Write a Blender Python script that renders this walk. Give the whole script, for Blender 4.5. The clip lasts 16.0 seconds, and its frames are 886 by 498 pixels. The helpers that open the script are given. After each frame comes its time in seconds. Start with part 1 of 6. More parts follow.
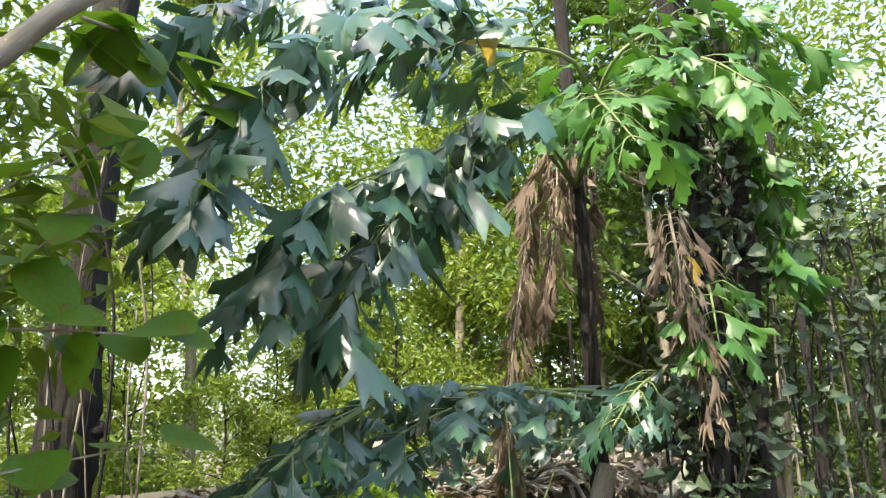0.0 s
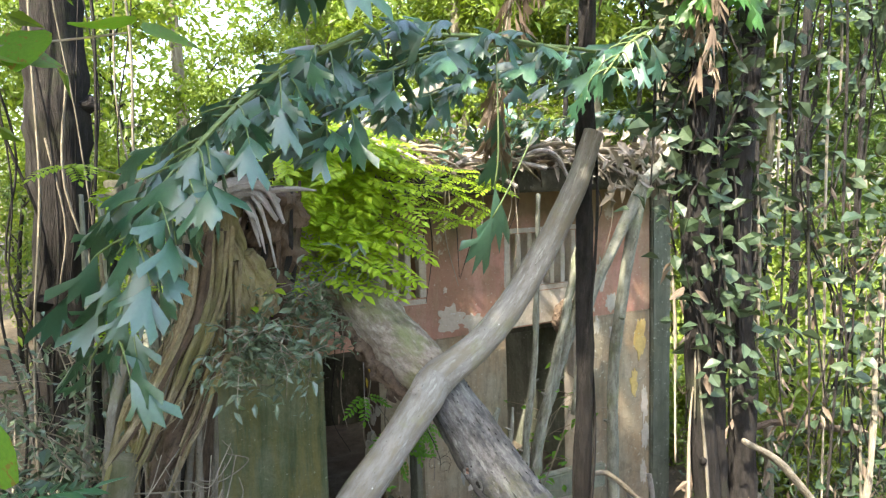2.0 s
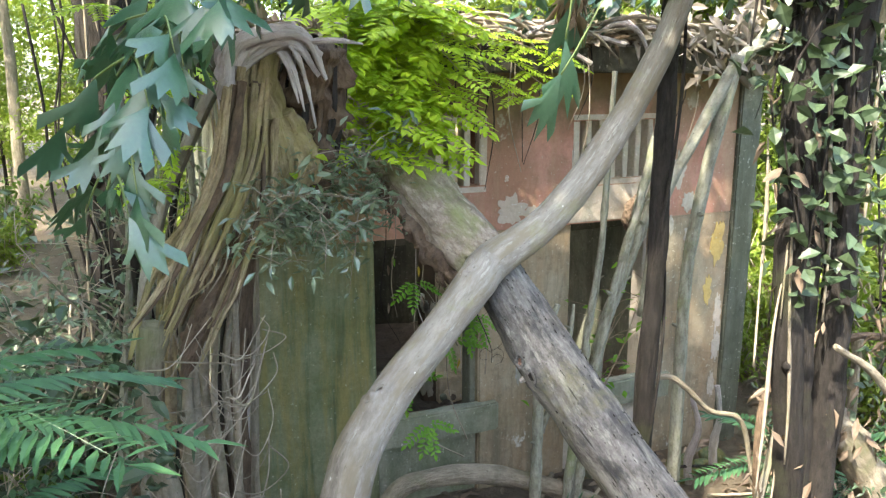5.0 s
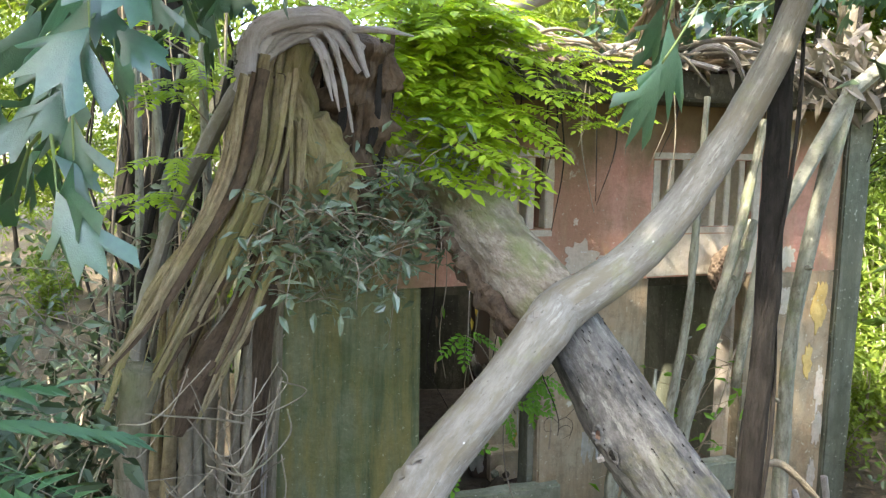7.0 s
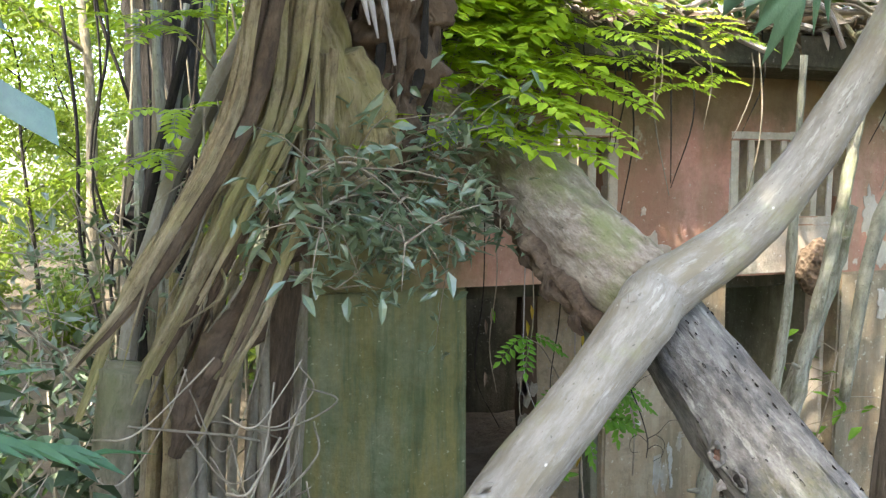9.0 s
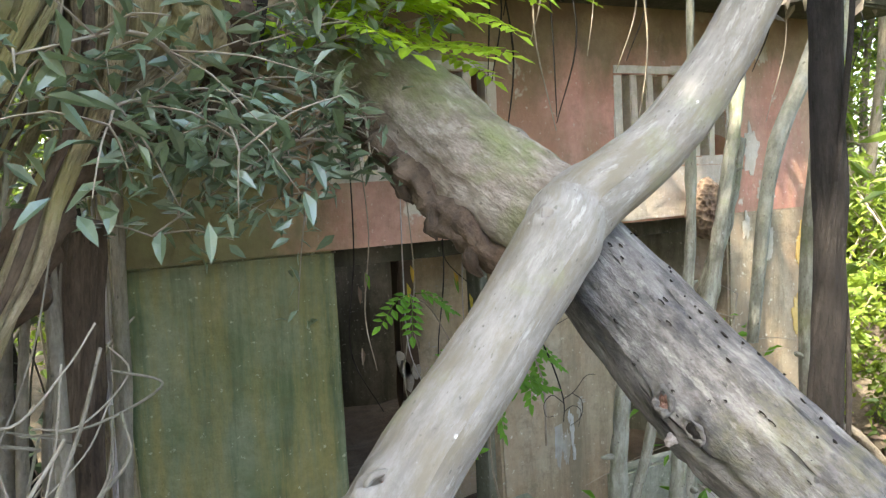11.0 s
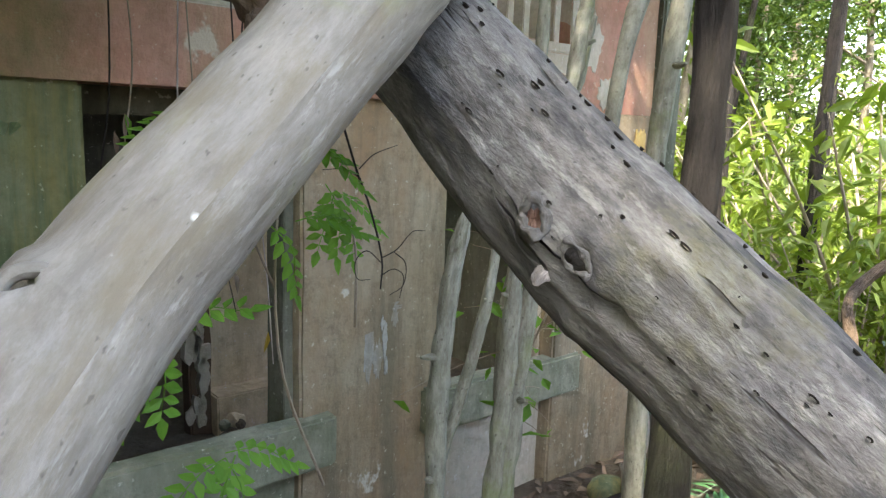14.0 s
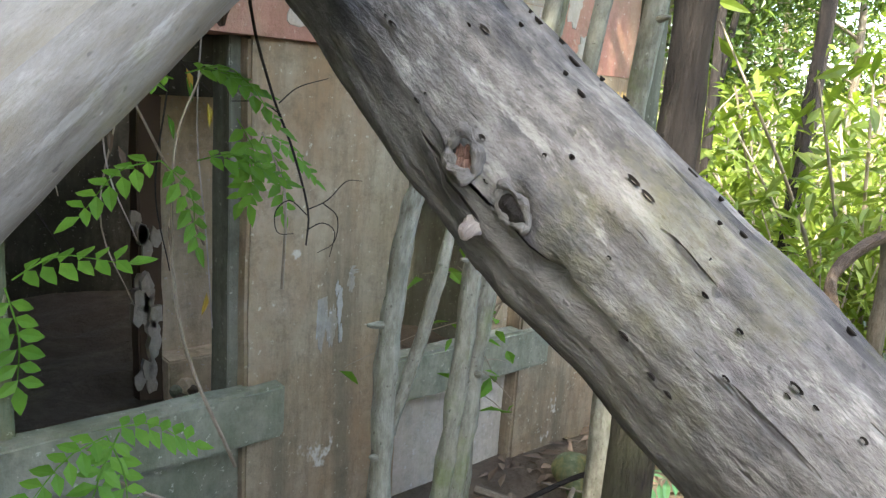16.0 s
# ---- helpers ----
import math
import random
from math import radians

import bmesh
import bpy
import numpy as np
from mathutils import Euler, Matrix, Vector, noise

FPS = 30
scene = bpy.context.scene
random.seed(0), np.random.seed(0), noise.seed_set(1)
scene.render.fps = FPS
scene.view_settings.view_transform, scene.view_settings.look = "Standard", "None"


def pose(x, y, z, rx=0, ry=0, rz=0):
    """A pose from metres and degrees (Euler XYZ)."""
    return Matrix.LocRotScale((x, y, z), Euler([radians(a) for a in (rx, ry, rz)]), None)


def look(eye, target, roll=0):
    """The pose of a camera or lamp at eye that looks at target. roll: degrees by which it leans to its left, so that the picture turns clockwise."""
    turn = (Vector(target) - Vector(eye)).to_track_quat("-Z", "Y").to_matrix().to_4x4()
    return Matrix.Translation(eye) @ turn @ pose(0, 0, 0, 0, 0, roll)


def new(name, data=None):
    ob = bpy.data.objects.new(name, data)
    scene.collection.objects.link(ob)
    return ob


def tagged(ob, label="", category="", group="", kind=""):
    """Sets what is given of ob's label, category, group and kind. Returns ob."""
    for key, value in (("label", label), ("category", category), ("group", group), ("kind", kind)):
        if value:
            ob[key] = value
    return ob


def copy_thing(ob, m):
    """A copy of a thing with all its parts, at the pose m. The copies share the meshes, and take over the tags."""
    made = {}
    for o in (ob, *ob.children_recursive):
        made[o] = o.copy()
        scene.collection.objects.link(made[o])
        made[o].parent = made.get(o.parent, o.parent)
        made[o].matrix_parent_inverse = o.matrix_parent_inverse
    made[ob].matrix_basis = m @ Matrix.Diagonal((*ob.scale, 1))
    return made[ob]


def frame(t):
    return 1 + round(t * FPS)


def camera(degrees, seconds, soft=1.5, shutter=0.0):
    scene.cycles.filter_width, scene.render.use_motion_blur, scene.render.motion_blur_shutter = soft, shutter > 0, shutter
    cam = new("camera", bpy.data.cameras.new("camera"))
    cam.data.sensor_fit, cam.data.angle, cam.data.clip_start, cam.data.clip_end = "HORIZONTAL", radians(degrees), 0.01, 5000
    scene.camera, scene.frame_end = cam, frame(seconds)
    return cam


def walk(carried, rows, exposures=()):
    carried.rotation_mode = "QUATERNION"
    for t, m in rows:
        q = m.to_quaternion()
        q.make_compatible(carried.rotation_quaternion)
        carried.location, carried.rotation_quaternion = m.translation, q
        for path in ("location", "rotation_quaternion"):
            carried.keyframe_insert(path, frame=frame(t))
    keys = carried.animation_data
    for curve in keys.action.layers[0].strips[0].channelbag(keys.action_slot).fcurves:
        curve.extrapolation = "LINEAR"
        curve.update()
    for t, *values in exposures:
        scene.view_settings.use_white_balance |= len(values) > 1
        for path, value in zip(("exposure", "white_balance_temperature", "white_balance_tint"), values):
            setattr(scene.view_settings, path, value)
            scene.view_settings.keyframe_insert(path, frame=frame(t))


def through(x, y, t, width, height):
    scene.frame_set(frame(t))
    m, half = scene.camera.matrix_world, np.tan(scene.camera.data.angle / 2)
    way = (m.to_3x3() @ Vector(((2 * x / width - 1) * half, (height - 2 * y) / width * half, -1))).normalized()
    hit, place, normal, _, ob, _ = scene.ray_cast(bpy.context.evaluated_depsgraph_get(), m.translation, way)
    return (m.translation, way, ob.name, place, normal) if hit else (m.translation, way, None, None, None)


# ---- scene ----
cam = camera(60.8, 16.0, soft=1.3)
PATH = [
    (0, (-1.731, 3.886, 3.803), (-0.811, 5.596, 4.282), -3.2),
    (0.5, (-1.708, 3.913, 3.729), (-0.755, 5.644, 4.041), -2.7),
    (1, (-1.698, 3.926, 3.625), (-0.736, 5.674, 3.759), -2.7),
    (1.5, (-1.675, 3.939, 3.508), (-0.728, 5.7, 3.48), -2.1),
    (2, (-1.704, 3.941, 3.389), (-0.77, 5.697, 3.179), -1.5),
    (2.5, (-1.672, 3.931, 3.271), (-0.783, 5.677, 2.87), -1.3),
    (3, (-1.641, 3.922, 3.293), (-0.793, 5.661, 2.788), -1.9),
    (5.5, (-1.435, 4.397, 3.057), (-0.717, 6.224, 2.676), 0.3),
    (6, (-1.373, 4.568, 2.988), (-0.7, 6.423, 2.661), 0.1),
    (6.5, (-1.355, 4.706, 2.93), (-0.688, 6.57, 2.65), 0.5),
    (7, (-1.279, 4.832, 2.867), (-0.644, 6.712, 2.62), 0.9),
    (7.5, (-1.231, 4.983, 2.793), (-0.577, 6.862, 2.586), 0.3),
    (8, (-1.221, 5.117, 2.752), (-0.65, 7.024, 2.554), 0.3),
    (10.5, (-1.114, 5.824, 2.412), (-0.448, 7.705, 2.273), -2.2),
    (11, (-1.043, 5.916, 2.378), (-0.143, 7.692, 2.193), -3.0),
    (11.5, (-0.985, 6.02, 2.278), (0.206, 7.601, 1.997), -2.6),
    (12, (-0.935, 6.098, 2.198), (0.387, 7.563, 1.872), -0.4),
    (12.5, (-0.894, 6.177, 2.155), (0.471, 7.599, 1.815), 1.2),
    (13, (-0.852, 6.246, 2.115), (0.494, 7.685, 1.774), 1.4),
    (13.5, (-0.795, 6.281, 2.06), (0.51, 7.759, 1.723), 1.8),
    (14, (-0.72, 6.401, 1.988), (0.573, 7.895, 1.674), 1.9),
    (14.5, (-0.67, 6.485, 1.965), (0.583, 8.014, 1.662), 1.7),
    (15, (-0.603, 6.522, 1.954), (0.596, 8.094, 1.656), 2.3),
    (15.5, (-0.534, 6.517, 1.922), (0.705, 8.049, 1.58), 3.0),
    (16, (-0.512, 6.495, 1.927), (0.807, 7.948, 1.537), 3.8),
]

walk(cam, [(t, look(eye, target, roll)) for t, eye, target, roll in PATH], [(0, 2.45, 6900, 9), (1.0, 2.92, 6900, 9), (2.5, 3.45, 6800, 8), (3.0, 3.6, 6800, 8), (5.5, 3.5, 6850, 8), (8.0, 3.52, 6900, 8), (10.5, 3.92, 6900, 10), (12.0, 3.45, 6900, 10), (14.0, 3.5, 6850, 10), (16, 3.65, 6700, 10)])

# ---- light ----
SUN_EL, SUN_AZ = 56.0, 203.0
world = bpy.data.worlds.new("sky")
scene.world = world
world.use_nodes = True
wn = world.node_tree
sky = wn.nodes.new("ShaderNodeTexSky")
sky.sky_type, sky.sun_disc = "NISHITA", False
sky.sun_elevation, sky.sun_rotation = radians(SUN_EL), radians(90 - SUN_AZ)
sky.air_density, sky.dust_density = 1.0, 3.0
wn.nodes["Background"].inputs["Strength"].default_value = 0.15
wn.links.new(sky.outputs["Color"], wn.nodes["Background"].inputs["Color"])
sun_dir = Vector((math.cos(radians(SUN_AZ)) * math.cos(radians(SUN_EL)), math.sin(radians(SUN_AZ)) * math.cos(radians(SUN_EL)), math.sin(radians(SUN_EL))))
sun = new("sun", bpy.data.lights.new("sun", "SUN"))
sun.data.energy, sun.data.angle, sun.data.color = 2.0, radians(1.5), (1.0, 0.93, 0.8)
sun.matrix_world = look(sun_dir * 60, (0, 8, 0))


# ---- materials ----
def material(name):
    m = bpy.data.materials.new(name)
    m.use_nodes = True
    nt = m.node_tree
    return m, nt, nt.nodes["Principled BSDF"]


def node(nt, kind, **values):
    n = nt.nodes.new(kind)
    for key, value in values.items():
        n.inputs[key.replace("_", " ")].default_value = value
    return n


def coords(nt, scale, source="Object"):
    c = nt.nodes.new("ShaderNodeTexCoord")
    m = nt.nodes.new("ShaderNodeMapping")
    m.inputs["Scale"].default_value = scale
    nt.links.new(c.outputs[source], m.inputs["Vector"])
    return m.outputs["Vector"]


def grain(nt, scale, detail=5.0, rough=0.6, stretch=(1, 1, 1), source="Object", low=0.35, high=0.65):
    """A noise, spread to 0..1 between low and high."""
    n = node(nt, "ShaderNodeTexNoise", Scale=scale, Detail=detail, Roughness=rough)
    nt.links.new(coords(nt, stretch, source), n.inputs["Vector"])
    r = nt.nodes.new("ShaderNodeMapRange")
    r.inputs["From Min"].default_value, r.inputs["From Max"].default_value = low, high
    nt.links.new(n.outputs["Fac"], r.inputs["Value"])
    return r.outputs["Result"]


def blend(nt, fac, a, b, kind="MIX"):
    """Mixes two colours (sockets or tuples) by a socket or a number."""
    m = nt.nodes.new("ShaderNodeMix")
    m.data_type, m.blend_type = "RGBA", kind
    for value, k in ((fac, 0), (a, 6), (b, 7)):
        if isinstance(value, bpy.types.NodeSocket):
            nt.links.new(value, m.inputs[k])
        else:
            m.inputs[k].default_value = value if k == 0 else (*value, 1.0)
    return m.outputs[2]


def multiply(nt, a, b):
    m = nt.nodes.new("ShaderNodeMath")
    m.operation = "MULTIPLY"
    for value, k in ((a, 0), (b, 1)):
        if isinstance(value, bpy.types.NodeSocket):
            nt.links.new(value, m.inputs[k])
        else:
            m.inputs[k].default_value = value
    return m.outputs[0]


def bump(nt, bsdf, height, strength=0.5, distance=0.01):
    b = node(nt, "ShaderNodeBump", Strength=strength, Distance=distance)
    nt.links.new(height, b.inputs["Height"])
    nt.links.new(b.outputs["Normal"], bsdf.inputs["Normal"])


def bark(name, base, dark, light, streak=(9, 9, 1.2), spots=None, moss=None, moss_low=0.55, relief=0.6, rough=0.85, crack=0.0, blotch=None, fleck=None):
    """Bark or weathered wood, grained along the stem by its UVs (metres round and along)."""
    m, nt, p = material(name)
    s1 = grain(nt, 4, 8, 0.65, streak, "UV")
    s2 = grain(nt, 1.1, 4, 0.6, (1.6, 1, 1), "UV", 0.38, 0.62)
    col = blend(nt, s1, dark, base)
    col = blend(nt, multiply(nt, s2, 0.65), col, light)
    fine = grain(nt, 40, 4, 0.7, (2, 0.5, 1), "UV", 0.3, 0.7)
    col = blend(nt, multiply(nt, fine, 0.4), col, dark)
    mott = grain(nt, 13, 6, 0.75, (1.5, 0.6, 1), "UV", 0.42, 0.62)
    col = blend(nt, multiply(nt, mott, 0.65), col, light)
    smudge = grain(nt, 6, 7, 0.75, (1.2, 0.7, 1), "UV", 0.5, 0.64)
    col = blend(nt, multiply(nt, smudge, 0.5), col, dark)
    pore = grain(nt, 55, 2, 0.5, (1, 0.7, 1), "UV", 0.66, 0.72)
    col = blend(nt, multiply(nt, pore, 0.6), col, tuple(c * 0.5 for c in dark))
    if fleck:
        g = grain(nt, 17, 5, 0.7, (1.6, 0.42, 1), "UV", 0.54, 0.62)
        col = blend(nt, multiply(nt, multiply(nt, g, grain(nt, 3.0, 4, 0.6, (1, 0.6, 1), "UV", 0.35, 0.6)), 0.75), col, fleck)
    if blotch:
        g = grain(nt, 3.4, 7, 0.72, (1.6, 0.6, 1), "UV", 0.48, 0.6)
        col = blend(nt, multiply(nt, g, 0.85), col, blotch)
    if moss:
        g = grain(nt, 2.3, 6, 0.7, (1, 1, 1), "Object", moss_low, moss_low + 0.14)
        col = blend(nt, multiply(nt, g, 0.75), col, moss)
    if spots:
        v = node(nt, "ShaderNodeTexVoronoi", Scale=26.0, Randomness=1.0)
        nt.links.new(coords(nt, (1, 1, 1), "UV"), v.inputs["Vector"])
        r = nt.nodes.new("ShaderNodeMapRange")
        r.inputs["From Min"].default_value, r.inputs["From Max"].default_value = 0.22, 0.1
        nt.links.new(v.outputs["Distance"], r.inputs["Value"])
        col = blend(nt, multiply(nt, multiply(nt, r.outputs["Result"], grain(nt, 9, 4, 0.7, (1, 1, 1), "UV", 0.6, 0.66)), 0.75), col, spots)
    h = s1
    if crack:
        n = node(nt, "ShaderNodeTexNoise", Scale=3.0, Detail=3.0)
        nt.links.new(coords(nt, (11, 1.6, 1), "UV"), n.inputs["Vector"])
        r = nt.nodes.new("ShaderNodeMapRange")
        r.inputs["From Min"].default_value, r.inputs["From Max"].default_value = 0.36, 0.30
        nt.links.new(n.outputs["Fac"], r.inputs["Value"])
        col = blend(nt, multiply(nt, r.outputs["Result"], crack), col, (0.02, 0.017, 0.014))
        inv = nt.nodes.new("ShaderNodeMath")
        inv.operation = "SUBTRACT"
        nt.links.new(s1, inv.inputs[0])
        nt.links.new(r.outputs["Result"], inv.inputs[1])
        h = inv.outputs[0]
    nt.links.new(col, p.inputs["Base Color"])
    p.inputs["Roughness"].default_value = rough
    p.inputs["Specular IOR Level"].default_value = 0.25
    bump(nt, p, h, relief, 0.012)
    return m


def leafy(name, colour, other, through=0.35, rough=0.45, gloss=0.5, wear=None):
    """A leaf: two colours by leaf, veins of paler tissue, some light let through."""
    m, nt, p = material(name)
    geo = nt.nodes.new("ShaderNodeNewGeometry")
    info = nt.nodes.new("ShaderNodeObjectInfo")
    add = nt.nodes.new("ShaderNodeMath")
    add.operation = "ADD"
    nt.links.new(geo.outputs["Random Per Island"], add.inputs[0])
    nt.links.new(info.outputs["Random"], add.inputs[1])
    fr = nt.nodes.new("ShaderNodeMath")
    fr.operation = "FRACT"
    nt.links.new(add.outputs[0], fr.inputs[0])
    col = blend(nt, fr.outputs[0], colour, other)
    col = blend(nt, multiply(nt, grain(nt, 14, 4, 0.6), 0.35), col, tuple(c * 0.6 for c in colour))
    if wear:
        col = blend(nt, multiply(nt, grain(nt, 7, 4, 0.6, low=0.6, high=0.66), 0.9), col, wear)
    nt.links.new(col, p.inputs["Base Color"])
    p.inputs["Roughness"].default_value = rough
    p.inputs["Specular IOR Level"].default_value = gloss
    bump(nt, p, grain(nt, 60, 2, 0.5), 0.15, 0.003)
    t = nt.nodes.new("ShaderNodeBsdfTranslucent")
    nt.links.new(blend(nt, 1.0, col, (1.0, 1.0, 0.45), "MULTIPLY"), t.inputs["Color"])
    mix = nt.nodes.new("ShaderNodeMixShader")
    mix.inputs[0].default_value = through
    nt.links.new(p.outputs[0], mix.inputs[1])
    nt.links.new(t.outputs[0], mix.inputs[2])
    nt.links.new(mix.outputs[0], nt.nodes["Material Output"].inputs["Surface"])
    return m


def plaster(name, base, pale, stain, streaks, chips=None, streak_amount=0.7, stain_amount=0.8, rough=0.9, chip_low=0.6, stain_low=0.42, stain_stretch=(1.0, 1.0, 0.45)):
    """Old limewash: blotches, upright run-off streaks, flaked patches."""
    m, nt, p = material(name)
    col = blend(nt, grain(nt, 2.2, 6, 0.65), base, pale)
    st = grain(nt, 1.7, 6, 0.7, stain_stretch, "Object", stain_low, stain_low + 0.2)
    col = blend(nt, multiply(nt, st, stain_amount), col, stain)
    run = grain(nt, 3.0, 7, 0.7, (1.7, 1.7, 0.2), "Object", 0.47, 0.62)
    col = blend(nt, multiply(nt, run, streak_amount), col, streaks)
    speck = grain(nt, 34, 3, 0.6, low=0.64, high=0.7)
    col = blend(nt, multiply(nt, speck, 0.55), col, tuple(min(0.7, c * 1.5 + 0.12) for c in pale))
    dirt = grain(nt, 9, 7, 0.75, low=0.5, high=0.68)
    col = blend(nt, multiply(nt, dirt, 0.45), col, tuple(c * 0.5 for c in streaks))
    fine = grain(nt, 26, 5, 0.7)
    col = blend(nt, multiply(nt, fine, 0.3), col, tuple(c * 0.55 for c in base))
    height = fine
    if chips:
        ch = grain(nt, 3.1, 5, 0.6, (1, 1, 0.8), "Object", chip_low, chip_low + 0.025)
        col = blend(nt, ch, col, chips)
        sub = nt.nodes.new("ShaderNodeMath")
        sub.operation = "SUBTRACT"
        nt.links.new(fine, sub.inputs[0])
        nt.links.new(ch, sub.inputs[1])
        height = sub.outputs[0]
    nt.links.new(col, p.inputs["Base Color"])
    p.inputs["Roughness"].default_value = rough
    p.inputs["Specular IOR Level"].default_value = 0.2
    bump(nt, p, height, 0.35, 0.01)
    return m


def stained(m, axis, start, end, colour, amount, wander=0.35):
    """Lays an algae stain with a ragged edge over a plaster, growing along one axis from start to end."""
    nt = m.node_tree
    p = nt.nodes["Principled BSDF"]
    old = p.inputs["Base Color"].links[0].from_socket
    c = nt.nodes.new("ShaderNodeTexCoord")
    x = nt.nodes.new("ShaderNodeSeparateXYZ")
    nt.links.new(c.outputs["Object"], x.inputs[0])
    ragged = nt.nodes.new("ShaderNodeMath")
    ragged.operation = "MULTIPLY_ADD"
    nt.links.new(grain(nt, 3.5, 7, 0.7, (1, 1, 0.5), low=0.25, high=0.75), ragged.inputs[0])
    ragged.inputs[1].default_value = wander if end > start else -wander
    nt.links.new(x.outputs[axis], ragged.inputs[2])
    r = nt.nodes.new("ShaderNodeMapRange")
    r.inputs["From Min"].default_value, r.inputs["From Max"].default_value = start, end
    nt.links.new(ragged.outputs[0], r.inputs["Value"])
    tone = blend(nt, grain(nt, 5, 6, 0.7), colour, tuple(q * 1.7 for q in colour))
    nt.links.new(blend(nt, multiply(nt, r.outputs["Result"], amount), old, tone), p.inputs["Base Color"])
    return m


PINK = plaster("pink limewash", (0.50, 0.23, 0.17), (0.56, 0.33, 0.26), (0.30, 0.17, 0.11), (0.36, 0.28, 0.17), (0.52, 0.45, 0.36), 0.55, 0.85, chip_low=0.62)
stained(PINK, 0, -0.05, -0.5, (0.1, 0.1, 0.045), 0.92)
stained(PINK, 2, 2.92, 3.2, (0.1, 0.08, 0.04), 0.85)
GREEN = plaster("mossy green plaster", (0.13, 0.16, 0.08), (0.27, 0.28, 0.18), (0.022, 0.06, 0.026), (0.26, 0.225, 0.085), None, 0.9, 1.0, stain_stretch=(2.2, 2.2, 0.16))
OCHRE = plaster("ochre plaster", (0.35, 0.285, 0.19), (0.43, 0.37, 0.275), (0.31, 0.19, 0.1), (0.15, 0.135, 0.095), (0.55, 0.52, 0.45), 0.7, 0.75, chip_low=0.65)
PALE = plaster("pale plaster", (0.52, 0.47, 0.38), (0.60, 0.55, 0.47), (0.45, 0.32, 0.25), (0.36, 0.34, 0.26), None, 0.5, 0.5)
GREY = plaster("grey stained plaster", (0.16, 0.17, 0.13), (0.25, 0.25, 0.2), (0.08, 0.09, 0.06), (0.07, 0.075, 0.05), None, 0.7, 0.7)
SILL = plaster("grey-green concrete", (0.25, 0.26, 0.19), (0.38, 0.375, 0.3), (0.11, 0.14, 0.075), (0.14, 0.155, 0.1), None, 0.4, 0.8)
ROOM = plaster("tan room wall", (0.62, 0.5, 0.33), (0.68, 0.58, 0.42), (0.12, 0.10, 0.07), (0.30, 0.24, 0.15), None, 0.4, 0.5, stain_low=0.56)
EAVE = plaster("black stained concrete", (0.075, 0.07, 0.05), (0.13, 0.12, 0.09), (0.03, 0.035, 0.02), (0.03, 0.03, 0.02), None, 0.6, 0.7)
PALE_BARK = bark("smooth grey-beige bark", (0.2, 0.18, 0.148), (0.115, 0.1, 0.078), (0.275, 0.257, 0.225), (3.0, 0.8, 1), spots=(0.7, 0.69, 0.63), moss=(0.22, 0.23, 0.12), moss_low=0.56, relief=0.22, blotch=(0.17, 0.145, 0.1), fleck=(0.36, 0.35, 0.31))
GREY_WOOD = bark("weathered grey wood", (0.118, 0.109, 0.096), (0.027, 0.025, 0.023), (0.205, 0.196, 0.18), (2.4, 1.0, 1), moss=(0.13, 0.125, 0.06), moss_low=0.53, relief=0.9, crack=0.75, blotch=(0.03, 0.03, 0.032), fleck=(0.3, 0.29, 0.26))
OLD_BARK = bark("pale flaking mossy bark", (0.27, 0.215, 0.165), (0.09, 0.065, 0.045), (0.46, 0.4, 0.33), (3.0, 1.2, 1), moss=(0.17, 0.19, 0.07), moss_low=0.47, relief=1.0, blotch=(0.13, 0.095, 0.07), fleck=(0.5, 0.45, 0.38))
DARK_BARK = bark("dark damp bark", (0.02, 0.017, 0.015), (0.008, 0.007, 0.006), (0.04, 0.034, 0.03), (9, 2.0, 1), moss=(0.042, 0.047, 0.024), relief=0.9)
BROWN_BARK = bark("grey-brown bark", (0.24, 0.2, 0.145), (0.10, 0.085, 0.062), (0.33, 0.29, 0.22), (9, 1.6, 1), moss=(0.12, 0.13, 0.06), relief=0.8)
LICHEN = bark("lichen-spotted stem bark", (0.20, 0.195, 0.145), (0.09, 0.085, 0.06), (0.36, 0.37, 0.31), (6, 2, 1), spots=(0.62, 0.65, 0.58), moss=(0.17, 0.21, 0.09), relief=0.5)
TORN = bark("torn splintered wood", (0.35, 0.265, 0.145), (0.07, 0.047, 0.026), (0.5, 0.41, 0.26), (16, 0.8, 1), moss=(0.28, 0.25, 0.09), moss_low=0.5, relief=1.0)
BLEACHED = bark("bleached fibre", (0.50, 0.45, 0.42), (0.28, 0.24, 0.21), (0.60, 0.56, 0.54), (24, 0.8, 1), relief=0.9)
TWIG = bark("dry twig bark", (0.30, 0.25, 0.18), (0.14, 0.11, 0.08), (0.42, 0.37, 0.29), (4, 1, 1), relief=0.4)
ROTTEN = bark("rotten brown wood", (0.10, 0.065, 0.042), (0.03, 0.02, 0.014), (0.19, 0.135, 0.09), (12, 2, 1), relief=1.0)
STALK = bark("green leaf stalk", (0.13, 0.19, 0.06), (0.07, 0.10, 0.03), (0.2, 0.25, 0.1), (4, 1, 1), relief=0.2, rough=0.5)

